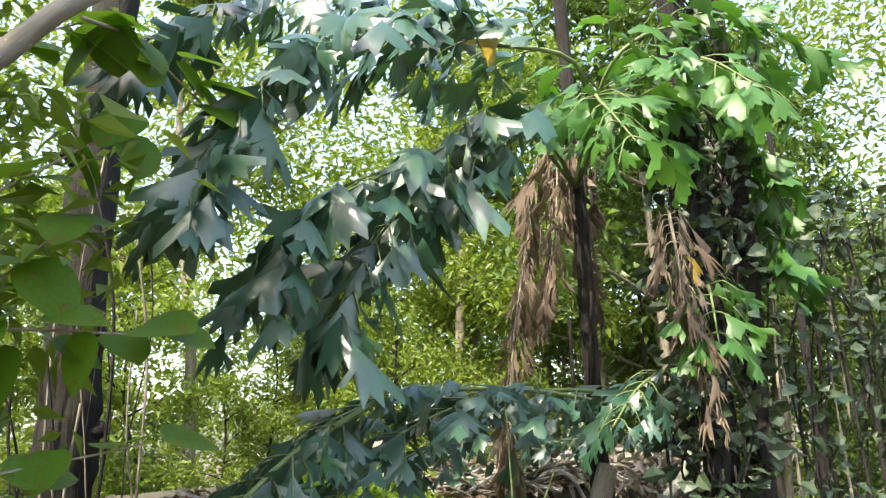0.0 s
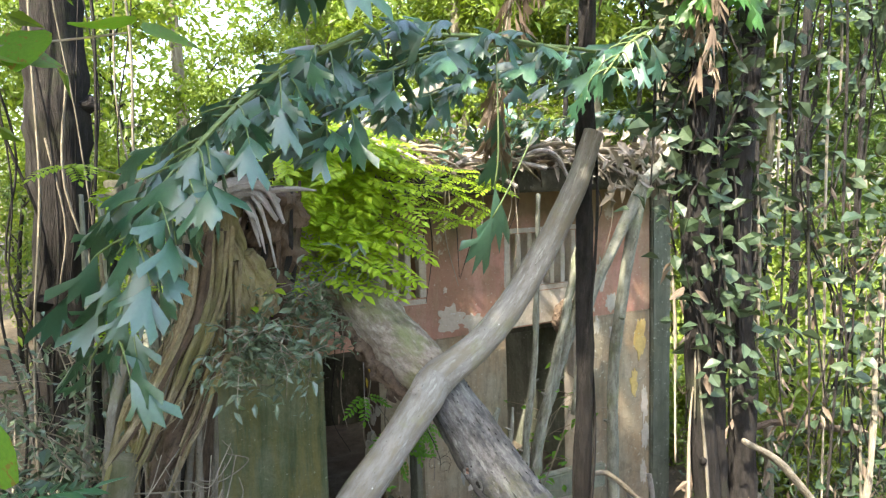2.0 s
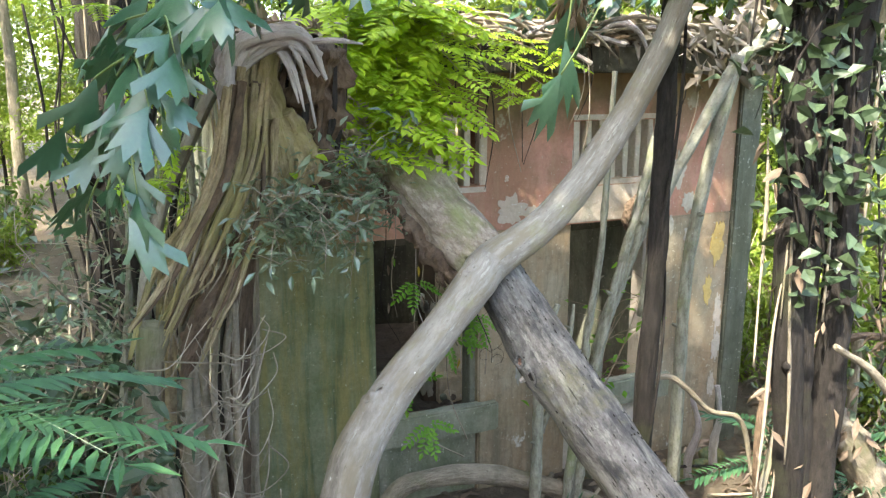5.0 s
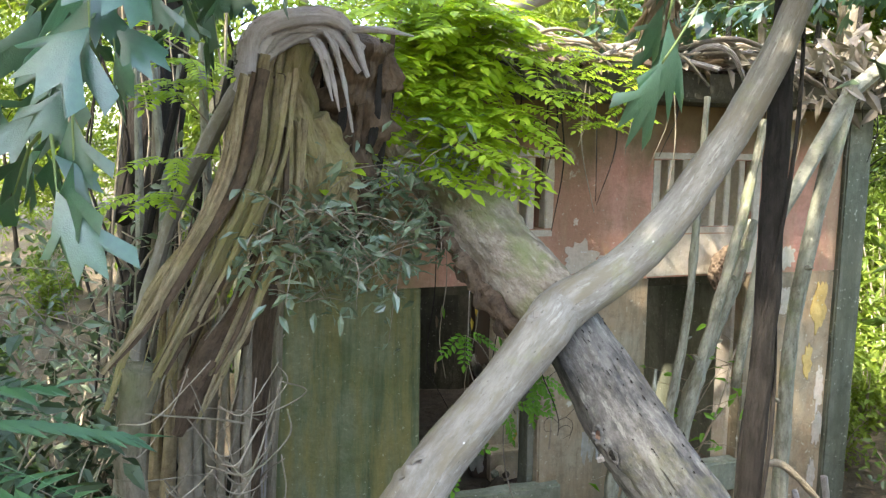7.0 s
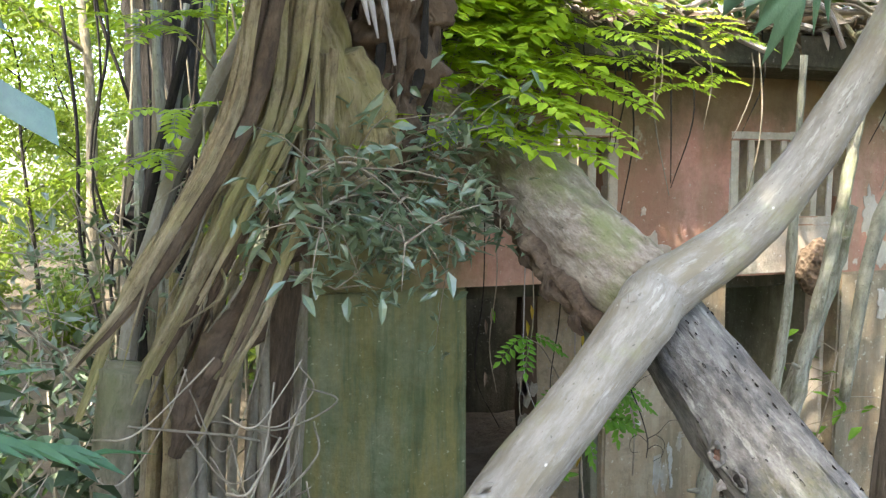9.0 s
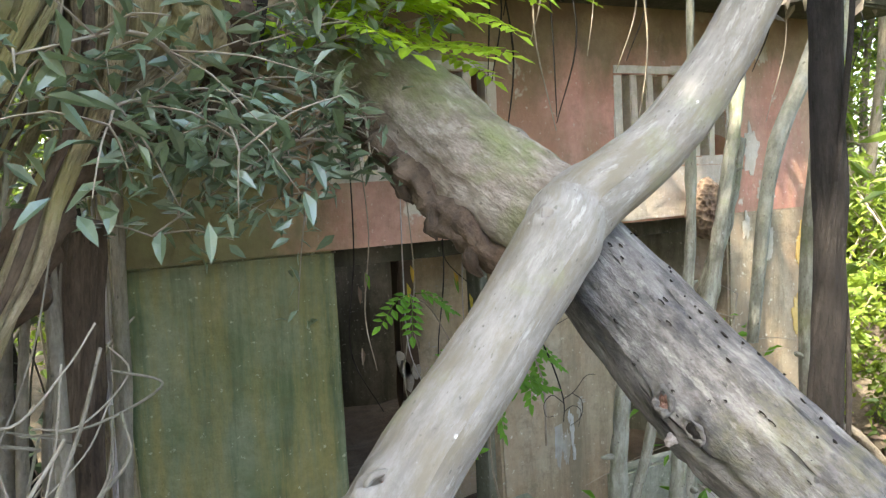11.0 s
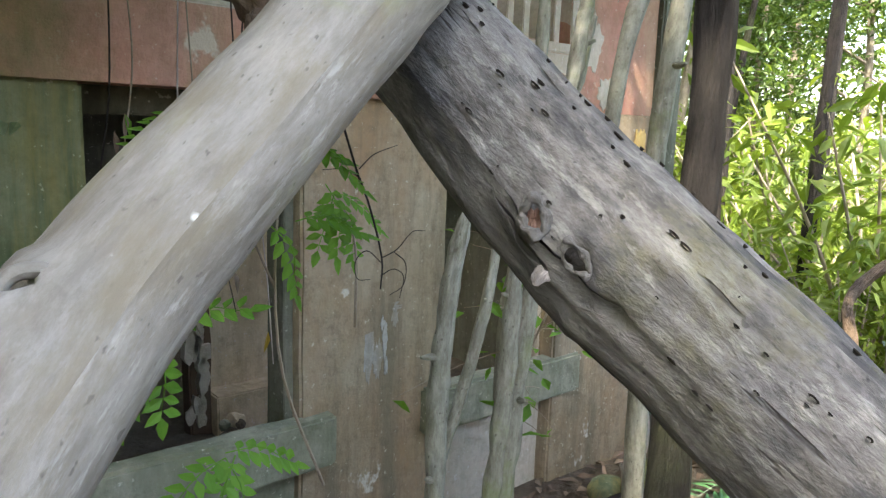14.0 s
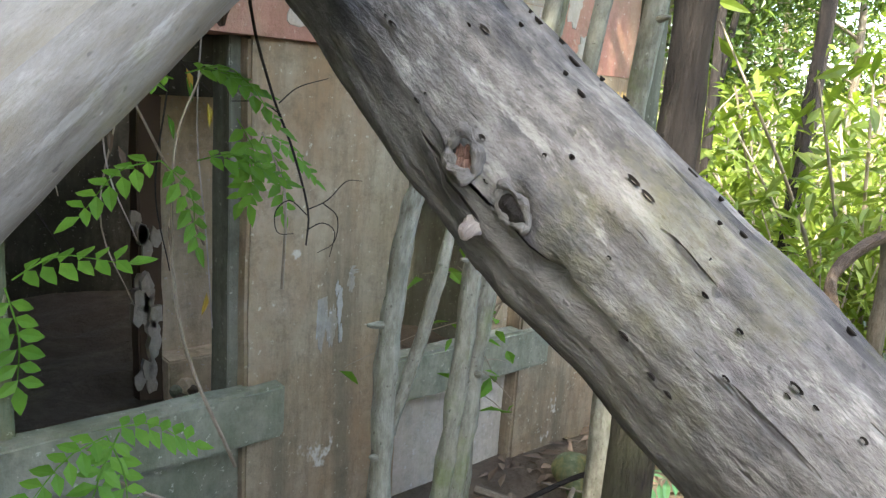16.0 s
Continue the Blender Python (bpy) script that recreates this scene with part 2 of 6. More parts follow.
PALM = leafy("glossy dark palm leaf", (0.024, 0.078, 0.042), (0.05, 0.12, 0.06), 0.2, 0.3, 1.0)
LIME = leafy("young yellow-green leaf", (0.32, 0.48, 0.03), (0.44, 0.6, 0.05), 0.45, 0.5, 0.3)
ROUND = leafy("broad green leaf", (0.13, 0.27, 0.03), (0.19, 0.34, 0.04), 0.6, 0.45, 0.4, wear=(0.25, 0.16, 0.04))
SHRUB = leafy("small grey-green leaf", (0.1, 0.155, 0.09), (0.17, 0.215, 0.14), 0.3, 0.3, 1.0)
VINE = leafy("dull vine leaf", (0.03, 0.056, 0.028), (0.062, 0.09, 0.046), 0.12, 0.45, 0.4)
FERN = leafy("fern leaf", (0.045, 0.13, 0.06), (0.075, 0.175, 0.07), 0.35, 0.4, 0.5)
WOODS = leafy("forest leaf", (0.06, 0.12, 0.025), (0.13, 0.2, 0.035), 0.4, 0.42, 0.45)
# Sunlit twin of WOODS: the sunshine is put into a lighter, yellower colour.
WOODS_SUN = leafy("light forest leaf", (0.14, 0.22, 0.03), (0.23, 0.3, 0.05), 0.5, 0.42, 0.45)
DEAD = leafy("dead brown leaf", (0.13, 0.095, 0.07), (0.25, 0.195, 0.15), 0.15, 0.8, 0.15)
DEAD_PALE = leafy("dry pale leaf", (0.38, 0.33, 0.27), (0.5, 0.45, 0.4), 0.2, 0.8, 0.15)
YELLOW = leafy("yellowed leaf", (0.45, 0.36, 0.05), (0.5, 0.28, 0.04), 0.4, 0.5, 0.3)


def earth_material():
    m, nt, p = material("forest floor earth")
    col = blend(nt, grain(nt, 1.2, 8, 0.7), (0.10, 0.075, 0.05), (0.2, 0.16, 0.11))
    col = blend(nt, multiply(nt, grain(nt, 9, 6, 0.7), 0.6), col, (0.055, 0.045, 0.03))
    nt.links.new(col, p.inputs["Base Color"])
    p.inputs["Roughness"].default_value = 0.95
    bump(nt, p, grain(nt, 22, 6, 0.7), 0.9, 0.03)
    return m


EARTH = earth_material()


def nest_material():
    m, nt, p = material("nest earth")
    v = node(nt, "ShaderNodeTexVoronoi", Scale=38.0)
    nt.links.new(coords(nt, (1, 1, 1)), v.inputs["Vector"])
    nt.links.new(blend(nt, v.outputs["Distance"], (0.06, 0.04, 0.028), (0.25, 0.18, 0.13)), p.inputs["Base Color"])
    p.inputs["Roughness"].default_value = 0.95
    bump(nt, p, v.outputs["Distance"], 1.0, 0.02)
    return m


NEST = nest_material()


# ---- tools ----
rng = np.random.default_rng(7)


def link_mesh(name, verts, faces, mat, parent=None, label="", uvs=None, smooth=True):
    """One mesh object; uvs: one pair a vertex."""
    me = bpy.data.meshes.new(name)
    me.from_pydata([tuple(map(float, v)) for v in verts] if not isinstance(verts, np.ndarray) else verts.tolist(), [], faces.tolist() if isinstance(faces, np.ndarray) else faces)
    if uvs is not None:
        uvs = np.asarray(uvs, float)
        idx = np.empty(len(me.loops), int)
        me.loops.foreach_get("vertex_index", idx)
        layer = me.uv_layers.new(name="UVMap")
        layer.data.foreach_set("uv", uvs[idx].ravel())
    me.materials.append(mat)
    if smooth:
        me.polygons.foreach_set("use_smooth", [True] * len(me.polygons))
    me.update()
    ob = new(name, me)
    if parent:
        ob.parent = parent
    if label:
        ob["label"] = label
    return ob


def part(name, bm, mat, parent=None, label="", smooth=False):
    """Links a bmesh as one mesh object under a thing or a part."""
    me = bpy.data.meshes.new(name)
    bm.to_mesh(me)
    bm.free()
    me.materials.append(mat)
    if smooth:
        me.polygons.foreach_set("use_smooth", [True] * len(me.polygons))
    ob = new(name, me)
    if parent:
        ob.parent = parent
    if label:
        ob["label"] = label
    return ob


def share(name, ob, m, parent=None, mat=None):
    """Another object on the mesh of ob, at the pose m."""
    o = new(name, ob.data)
    o.matrix_basis = m
    if parent:
        o.parent = parent
    return o


def empty(name, place=(0, 0, 0)):
    e = new(name)
    e.empty_display_size = 0.1
    e.location = place
    return e


def spline(points, count):
    """Points along a smooth curve through the given ones."""
    p = [np.array(q, float) for q in points]
    p = [2 * p[0] - p[1]] + p + [2 * p[-1] - p[-2]]
    n = len(p) - 3
    out = []
    for k in range(count):
        s = k / (count - 1) * n
        i = min(int(s), n - 1)
        f = s - i
        a, b, c, d = p[i:i + 4]
        out.append(0.5 * ((2 * b) + (c - a) * f + (2 * a - 5 * b + 4 * c - d) * f * f + (3 * b - a - 3 * c + d) * f ** 3))
    return np.array(out)


def tube(points, radii, sides=10, steps=None, rough=0.05, freq=3.0, squash=None, ridges=0.0, ridge_count=7, seed=0):
    """Verts, faces and UVs (metres) of a stem along points, of the radii given at them; rough: uneven swell, ridges: flutes along it."""
    if steps is None:
        steps = max(len(points) * 4, 6)
    c = spline(points, steps)
    r = spline([(q, 0, 0) for q in radii], steps)[:, 0] if len(radii) > 1 else np.full(steps, radii[0])
    tan = np.gradient(c, axis=0)
    tan /= np.linalg.norm(tan, axis=1)[:, None] + 1e-9
    up = np.array([0, 0, 1.0]) if abs(tan[0][2]) < 0.9 else np.array([1.0, 0, 0])
    a = np.cross(up, tan[0])
    a /= np.linalg.norm(a)
    run = 0.0
    verts, uvs, faces = [], [], []
    for k in range(steps):
        a = a - tan[k] * (a @ tan[k])
        a /= np.linalg.norm(a)
        b = np.cross(tan[k], a)
        if k:
            run += np.linalg.norm(c[k] - c[k - 1])
        for j in range(sides + 1):
            w = 2 * math.pi * (j % sides) / sides
            n = a * math.cos(w) + b * math.sin(w)
            q = r[k]
            if rough:
                s = c[k] + n * r[k]
                q *= 1 + rough * 2 * noise.noise(Vector(s * freq) + Vector((seed * 7.3, 0, 0))) + rough * noise.noise(Vector(s * freq * 3.1))
            if ridges:
                q *= 1 + ridges * math.sin(ridge_count * w + 2.5 * noise.noise(Vector((run * 0.8, seed, w))))
            verts.append(c[k] + n * q)
            uvs.append((2 * math.pi * r[min(k, 0)] * j / sides, run))
    for k in range(steps - 1):
        for j in range(sides):
            i = k * (sides + 1) + j
            faces.append((i, i + 1, i + sides + 2, i + sides + 1))
    n0 = len(verts)
    verts += [c[0] - tan[0] * r[0] * 0.25, c[-1] + tan[-1] * r[-1] * 0.25]
    uvs += [(0, 0), (0, run)]
    e = (steps - 1) * (sides + 1)
    for j in range(sides):
        faces.append((n0, j + 1, j))
        faces.append((n0 + 1, e + j, e + j + 1))
    return verts, faces, uvs


class Heap:
    """Gathers pieces for one mesh."""

    def __init__(self):
        self.v, self.f, self.u = [], [], []

    def add(self, piece):
        v, f, u = piece
        n = len(self.v)
        self.v += list(v)
        self.f += [tuple(i + n for i in q) for q in f]
        self.u += list(u)
        return self

    def link(self, name, mat, parent=None, label=""):
        return link_mesh(name, self.v, self.f, mat, parent, label, self.u)


def stem(name, points, radii, mat, parent=None, label="", **kw):
    v, f, u = tube(points, radii, **kw)
    return link_mesh(name, v, f, mat, parent, label, u)


def unit(a):
    return a / (np.linalg.norm(a, axis=-1, keepdims=True) + 1e-9)


def leaves(centres, dirs, normals, lengths, widths, fold=0.18, droop=0.15):
    """Verts and faces of many small pointed leaves (6 triangles each)."""
    n = len(centres)
    d = unit(dirs)
    s = unit(np.cross(d, normals))
    nn = np.cross(s, d)
    L, W = lengths[:, None], widths[:, None]
    base = centres
    mid = base + d * L * 0.45 - nn * L * droop * 0.2
    tip = base + d * L - nn * L * droop
    l1 = base + d * L * 0.38 + s * W * 0.5 + nn * W * fold
    r1 = base + d * L * 0.38 - s * W * 0.5 + nn * W * fold
    l2 = base + d * L * 0.72 + s * W * 0.33 + nn * W * fold * 0.4 - nn * L * droop * 0.5
    r2 = base + d * L * 0.72 - s * W * 0.33 + nn * W * fold * 0.4 - nn * L * droop * 0.5
    v = np.stack([base, l1, l2, tip, r2, r1, mid], 1).reshape(-1, 3)
    f0 = np.array([(0, 6, 1), (1, 6, 2), (2, 6, 3), (3, 6, 4), (4, 6, 5), (5, 6, 0)])
    f = (f0[None] + 7 * np.arange(n)[:, None, None]).reshape(-1, 3)
    return v, f


def leaf_cloud(name, tips, per_tip, spread, size, mat, parent=None, label="", droop=0.5, aspect=0.42, flat=0.6, plain=False):
    """Leaves round each tip: uneven clumps with gaps. droop: how far the leaves hang; flat: how level they lie."""
    tips = np.asarray(tips, float)
    n = len(tips) * per_tip
    c = np.repeat(tips, per_tip, 0) + rng.normal(0, 1, (n, 3)) * np.asarray(spread)
    d = rng.normal(0, 1, (n, 3))
    d[:, 2] = d[:, 2] * 0.4 - droop
    nor = rng.normal(0, 1, (n, 3)) * (1 - flat)
    nor[:, 2] += flat
    L = size * rng.uniform(0.6, 1.25, n)
    v, f = leaves(c, d, nor, L, L * aspect * rng.uniform(0.8, 1.2, n))
    if plain:
        v = v.reshape(-1, 7, 3)[:, (0, 1, 3, 5)].reshape(-1, 3)
        k = 4 * np.arange(n)[:, None]
        f = np.concatenate([k + (0, 2, 1), k + (0, 3, 2)])
    return link_mesh(name, v, f, mat, parent, label, smooth=False)


def box_bm(x0, x1, y0, y1, z0, z1, bev=0.0, wear=0.0, cuts=0):
    bm = bmesh.new()
    bmesh.ops.create_cube(bm, size=1.0)
    for v in bm.verts:
        v.co = Vector(((x0 + x1) / 2 + v.co.x * (x1 - x0), (y0 + y1) / 2 + v.co.y * (y1 - y0), (z0 + z1) / 2 + v.co.z * (z1 - z0)))
    if bev:
        bmesh.ops.bevel(bm, geom=bm.edges[:], offset=bev, segments=2, affect="EDGES")
    if cuts:
        bmesh.ops.subdivide_edges(bm, edges=bm.edges[:], cuts=cuts, use_grid_fill=True)
    if wear:
        for v in bm.verts:
            v.co += Vector(noise.noise_vector(v.co * 6.0)) * wear
    return bm


def level(x, y):
    """The ground's height."""
    z = float(np.interp(y, [-30, 0, 2.5, 3.9, 4.85, 5.8, 6.5, 7.6, 8.6, 14, 40], [3.6, 3.2, 2.7, 2.2, 1.42, 0.9, 0.45, 0.18, 0.06, 0.1, 1.0]))
    far = min(1.0, max(0.0, (abs(x - 0.5) - 2.5) / 6.0))
    z = z * (1 - 0.5 * far) + 0.25 * far
    return z + 0.05 * noise.noise(Vector((x * 1.3, y * 1.3, 0))) + 0.02 * noise.noise(Vector((x * 5, y * 5, 3)))


# ---- ground ----
def ground():
    xs = np.concatenate([np.linspace(-400, -14, 10), np.arange(-12, 14.01, 0.2), np.linspace(16, 400, 10)])
    ys = np.concatenate([np.linspace(-400, -12, 10), np.arange(-10, 20.01, 0.2), np.linspace(22, 400, 10)])
    v = [(x, y, level(x, y)) for y in ys for x in xs]
    n = len(xs)
    f = [(j * n + i, j * n + i + 1, (j + 1) * n + i + 1, (j + 1) * n + i) for j in range(len(ys) - 1) for i in range(n - 1)]
    tagged(link_mesh("ground", v, f, EARTH), "bare sloping forest earth strewn with leaf litter", "ground", kind="structure")


ground()


# ---- ruined house ----
Y0 = 9.0  # face of the front wall
LEFT, RIGHT, BACK = -0.86, 3.27, 13.0
W1, W2, SILL_Z, LINTEL, TOP = (0.0, 0.786), (1.55, 2.3), 0.75, 2.1, 3.2
V1, V2, VZ = (0.043, 0.765), (1.575, 2.3), (2.43, 2.86)


def add_box(bm, x0, x1, y0, y1, z0, z1):
    c = bmesh.ops.create_cube(bm, size=1.0)["verts"]
    for v in c:
        v.co = Vector(((x0 + x1) / 2 + v.co.x * (x1 - x0), (y0 + y1) / 2 + v.co.y * (y1 - y0), (z0 + z1) / 2 + v.co.z * (z1 - z0)))


def worn(x0, x1, y0, y1, z0, z1, bev=0.012, step=0.12, amount=0.005):
    """A plastered block with rounded, slightly uneven edges."""
    bm = box_bm(x0, x1, y0, y1, z0, z1, bev)
    for axis, a, b in ((0, x0, x1), (2, z0, z1)):
        k = int((b - a) / step)
        for i in range(1, k):
            co, no = [0, 0, 0], [0, 0, 0]
            co[axis], no[axis] = a + (b - a) * i / k, 1
            bmesh.ops.bisect_plane(bm, geom=bm.verts[:] + bm.edges[:] + bm.faces[:], plane_co=co, plane_no=no)
    for v in bm.verts:
        v.co += Vector(noise.noise_vector(v.co * 5.0)) * amount
    return bm


wall_front = tagged(empty("wall_front", (1.2, Y0, 0)), "stained pink and ochre plastered front wall of a ruin", "wall", kind="structure")
wall_front.matrix_world = Matrix.Identity(4)
part("corner_pillar", worn(LEFT, W1[0], Y0, Y0 + 0.22, -0.3, LINTEL), GREEN, wall_front, "pillar green and yellow with moss")
part("pier", worn(W1[1], W2[0], Y0, Y0 + 0.22, -0.3, LINTEL), OCHRE, wall_front, "ochre pier with flaked paint")
part("pilaster", worn(W2[1], 3.05, Y0 - 0.04, Y0 + 0.22, -0.3, LINTEL), OCHRE, wall_front, "ochre pilaster with pale run-off")
part("end_pilaster", worn(3.05, RIGHT, Y0 - 0.07, Y0 + 0.22, -0.3, TOP), GREY, wall_front, "dark grey corner")
part("apron", worn(W1[0], W1[1], Y0 + 0.035, Y0 + 0.2, -0.3, 0.56), SILL, wall_front)
part("apron", worn(W2[0], W2[1], Y0 + 0.035, Y0 + 0.2, -0.3, 0.56), PALE, wall_front)


def band():
    """The upper wall, pierced by the two vents."""
    bm = bmesh.new()
    y0, y1 = Y0 - 0.03, Y0 + 0.2
    spans = [(LEFT, V1[0]), (V1[1], V2[0]), (V2[1], 3.05)]
    for a, b in spans:
        k = max(1, int((b - a) / 0.25))
        for i in range(k):
            add_box(bm, a + (b - a) * i / k, a + (b - a) * (i + 1) / k, y0, y1, VZ[0], VZ[1])
    add_box(bm, LEFT, 3.05, y0, y1, VZ[1], TOP)
    add_box(bm, LEFT, 3.05, y0, y1, LINTEL, VZ[0])
    bmesh.ops.remove_doubles(bm, verts=bm.verts[:], dist=0.0005)
    return bm


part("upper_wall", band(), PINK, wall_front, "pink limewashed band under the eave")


def vent(span, count, group):
    """Upright slits between plaster slats, in a raised frame."""
    v = tagged(empty("wall_vent"), "row of narrow upright vent slits in a pale plaster frame", "vent", group, "structure")
    a, b = span
    pitch = (b - a + 0.045) / count
    proto = None
    for i in range(1, count):
        x = a + pitch * i - 0.045
        if proto is None:
            proto = part("slat", worn(-0.001, 0.046, 0, 0.12, VZ[0] - 0.005, VZ[1] + 0.005, 0.005, 0.1, 0.003), PALE, v)
            proto.location = (x, Y0 - 0.02, 0)
        else:
            share("slat", proto, pose(x, Y0 - 0.02, 0), v)
    for n, q in (("frame_top", (a - 0.06, b + 0.06, VZ[1], VZ[1] + 0.05)), ("frame_side", (a - 0.06, a, VZ[0], VZ[1])), ("frame_side", (b, b + 0.06, VZ[0], VZ[1])), ("frame_bottom", (a - 0.06, b + 0.06, VZ[0] - 0.05, VZ[0]))):
        part(n, worn(q[0], q[1], Y0 - 0.036, Y0 + 0.05, q[2], q[3], 0.006, 0.1, 0.003), PALE, v)


vent(V1, 7, "vents of the ruin")
vent(V2, 7, "vents of the ruin")
# bare pale patch between the vent and the window head
tagged(part("panel", worn(1.5, 2.36, Y0 - 0.036, Y0 + 0.01, LINTEL + 0.01, VZ[0] - 0.052, 0.004, 0.1, 0.003), PALE), "pale plaster panel below the vent slits", "panel", kind="structure")


def flaked(name, x, z, w, h, seed, y=0.0, mat=None, label="bare patch of flaked plaster"):
    """A ragged patch on the wall: flaked-off colour, unless mat gives another tone."""
    r = random.Random(seed)
    n = 46
    top, base = [], []
    for k in range(n):
        t = 2 * math.pi * k / n
        q = 0.75 + 0.5 * noise.noise(Vector((math.cos(t) * 2.2, math.sin(t) * 2.2, seed))) + r.uniform(-0.06, 0.06)
        px, pz = x + w * q * math.cos(t), z + h * q * math.sin(t)
        top.append((px, Y0 - 0.0345 + y, pz))
        base.append((x + (px - x) * 1.02, Y0 - 0.029 + y, z + (pz - z) * 1.02))
    v = top + base + [(x, Y0 - 0.0345 + y, z)]
    f = [(2 * n, k, (k + 1) % n) for k in range(n)] + [(k, n + k, n + (k + 1) % n, (k + 1) % n) for k in range(n)]
    link_mesh(name, v, f, mat or PALE, wall_front, label, smooth=False)


flaked("flaked_patch", 1.02, 2.24, 0.15, 0.13, 3)
flaked("flaked_patch", 1.22, 2.2, 0.12, 0.085, 8)
flaked("flaked_patch", 0.98, 2.47, 0.02, 0.03, 5)
flaked("flaked_patch", 2.5, 2.45, 0.07, 0.16, 11)
flaked("flaked_patch", 2.62, 2.2, 0.09, 0.1, 15)
YELLOW_PLASTER = plaster("yellow limewash", (0.6, 0.42, 0.13), (0.66, 0.52, 0.24), (0.5, 0.3, 0.1), (0.4, 0.3, 0.15), None, 0.4, 0.5)
flaked("yellow_patch", 2.93, 1.85, 0.085, 0.24, 31, -0.012, YELLOW_PLASTER, "yellow-orange patch on the pilaster")
flaked("yellow_patch", 2.86, 1.45, 0.05, 0.16, 33, -0.012, YELLOW_PLASTER, "yellow-orange patch on the pilaster")
for k, (x, z, w, h) in enumerate(((2.98, 1.25, 0.05, 0.2), (2.99, 0.95, 0.06, 0.16), (2.62, 1.9, 0.05, 0.13), (2.44, 2.02, 0.04, 0.09), (2.97, 0.6, 0.05, 0.14))):
    flaked("flaked_patch", x, z, w, h, 40 + k, -0.012)

# sills: sloped tops, worn arrises
for k, (x0, x1) in enumerate(((-0.12, 0.93), (1.42, 2.52))):
    bm = worn(x0, x1, Y0 - 0.06, Y0 + 0.05, 0.575, SILL_Z + 0.045, 0.015, 0.1, 0.008)
    tagged(part("window_sill", bm, SILL), "worn grey concrete sill of an empty window", "sill", "window sills of the ruin", "structure")

# jambs: dark weathered reveals
tagged(part("window_jamb", worn(W1[1] - 0.045, W1[1], Y0 + 0.06, Y0 + 0.2, 0.3, LINTEL, 0.004, 0.15, 0.004), GREY), "grey rotting window jamb", "jamb", kind="structure")
tagged(part("window_jamb", worn(W2[1] - 0.03, W2[1] + 0.0, Y0 + 0.06, Y0 + 0.2, 0.3, LINTEL, 0.004, 0.15, 0.004), PALE), "pale plastered window jamb", "jamb", kind="structure")
tagged(part("window_head", worn(LEFT + 0.2, 3.0, Y0 + 0.2, Y0 + 0.3, 2.0, 2.35, 0.004, 0.3, 0.004), EAVE), "dark lintel inside the windows", "lintel", kind="structure")

# side, back and inner walls
tagged(part("wall_west", worn(LEFT, LEFT + 0.2, Y0 + 0.22, BACK, -0.3, TOP, 0.01, 0.4), GREY), "grey stained side wall", "wall", kind="structure")
tagged(part("wall_east", worn(RIGHT - 0.2, RIGHT, Y0 + 0.22, BACK, -0.3, TOP, 0.01, 0.4), GREY), "grey stained side wall", "wall", kind="structure")
# Back wall and beam are near black: the room's darkness put into their colour.
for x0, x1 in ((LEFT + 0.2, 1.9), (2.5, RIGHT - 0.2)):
    tagged(part("wall_back", worn(x0, x1, BACK - 0.2, BACK, -0.3, TOP, 0.01, 0.4), EAVE), "back wall coloured near black for the unlit room, with an open doorway", "wall", kind="structure")
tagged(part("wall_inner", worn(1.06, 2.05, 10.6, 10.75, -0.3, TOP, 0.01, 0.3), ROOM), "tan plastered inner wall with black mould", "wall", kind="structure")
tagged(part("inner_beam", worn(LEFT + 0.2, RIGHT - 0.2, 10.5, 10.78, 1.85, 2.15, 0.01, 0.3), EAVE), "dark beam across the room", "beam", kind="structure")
tagged(part("inner_ledge", worn(1.06, 2.05, 10.42, 10.6, 0.0, 0.4, 0.01, 0.1, 0.01), ROOM), "crumbled plaster ledge at the foot of the wall", "ledge", kind="structure")
bm = box_bm(LEFT + 0.2, RIGHT - 0.2, Y0 + 0.2, BACK - 0.2, -0.3, 0.2, cuts=12)
for v in bm.verts:
    if v.co.z > 0:
        v.co.z += 0.1 * noise.noise(v.co * 2.0) + 0.04 * noise.noise(v.co * 7.0)
tagged(part("floor", bm, EARTH), "earth and rubble floor inside the ruin", "floor", kind="structure")
# The gap between the rear slabs is assumed, out of view, to light the inner wall.
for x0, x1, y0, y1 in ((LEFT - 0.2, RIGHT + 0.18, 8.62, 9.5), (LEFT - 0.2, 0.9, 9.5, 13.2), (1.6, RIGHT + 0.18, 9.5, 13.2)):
    tagged(part("ceiling", worn(x0, x1, y0, y1, TOP + (0 if y0 < 9 else 0.004), TOP + 0.17, 0.015, 0.25, 0.012), EAVE), "near-black concrete roof slab, with a back gap added to light the room", "roof slab", kind="structure")


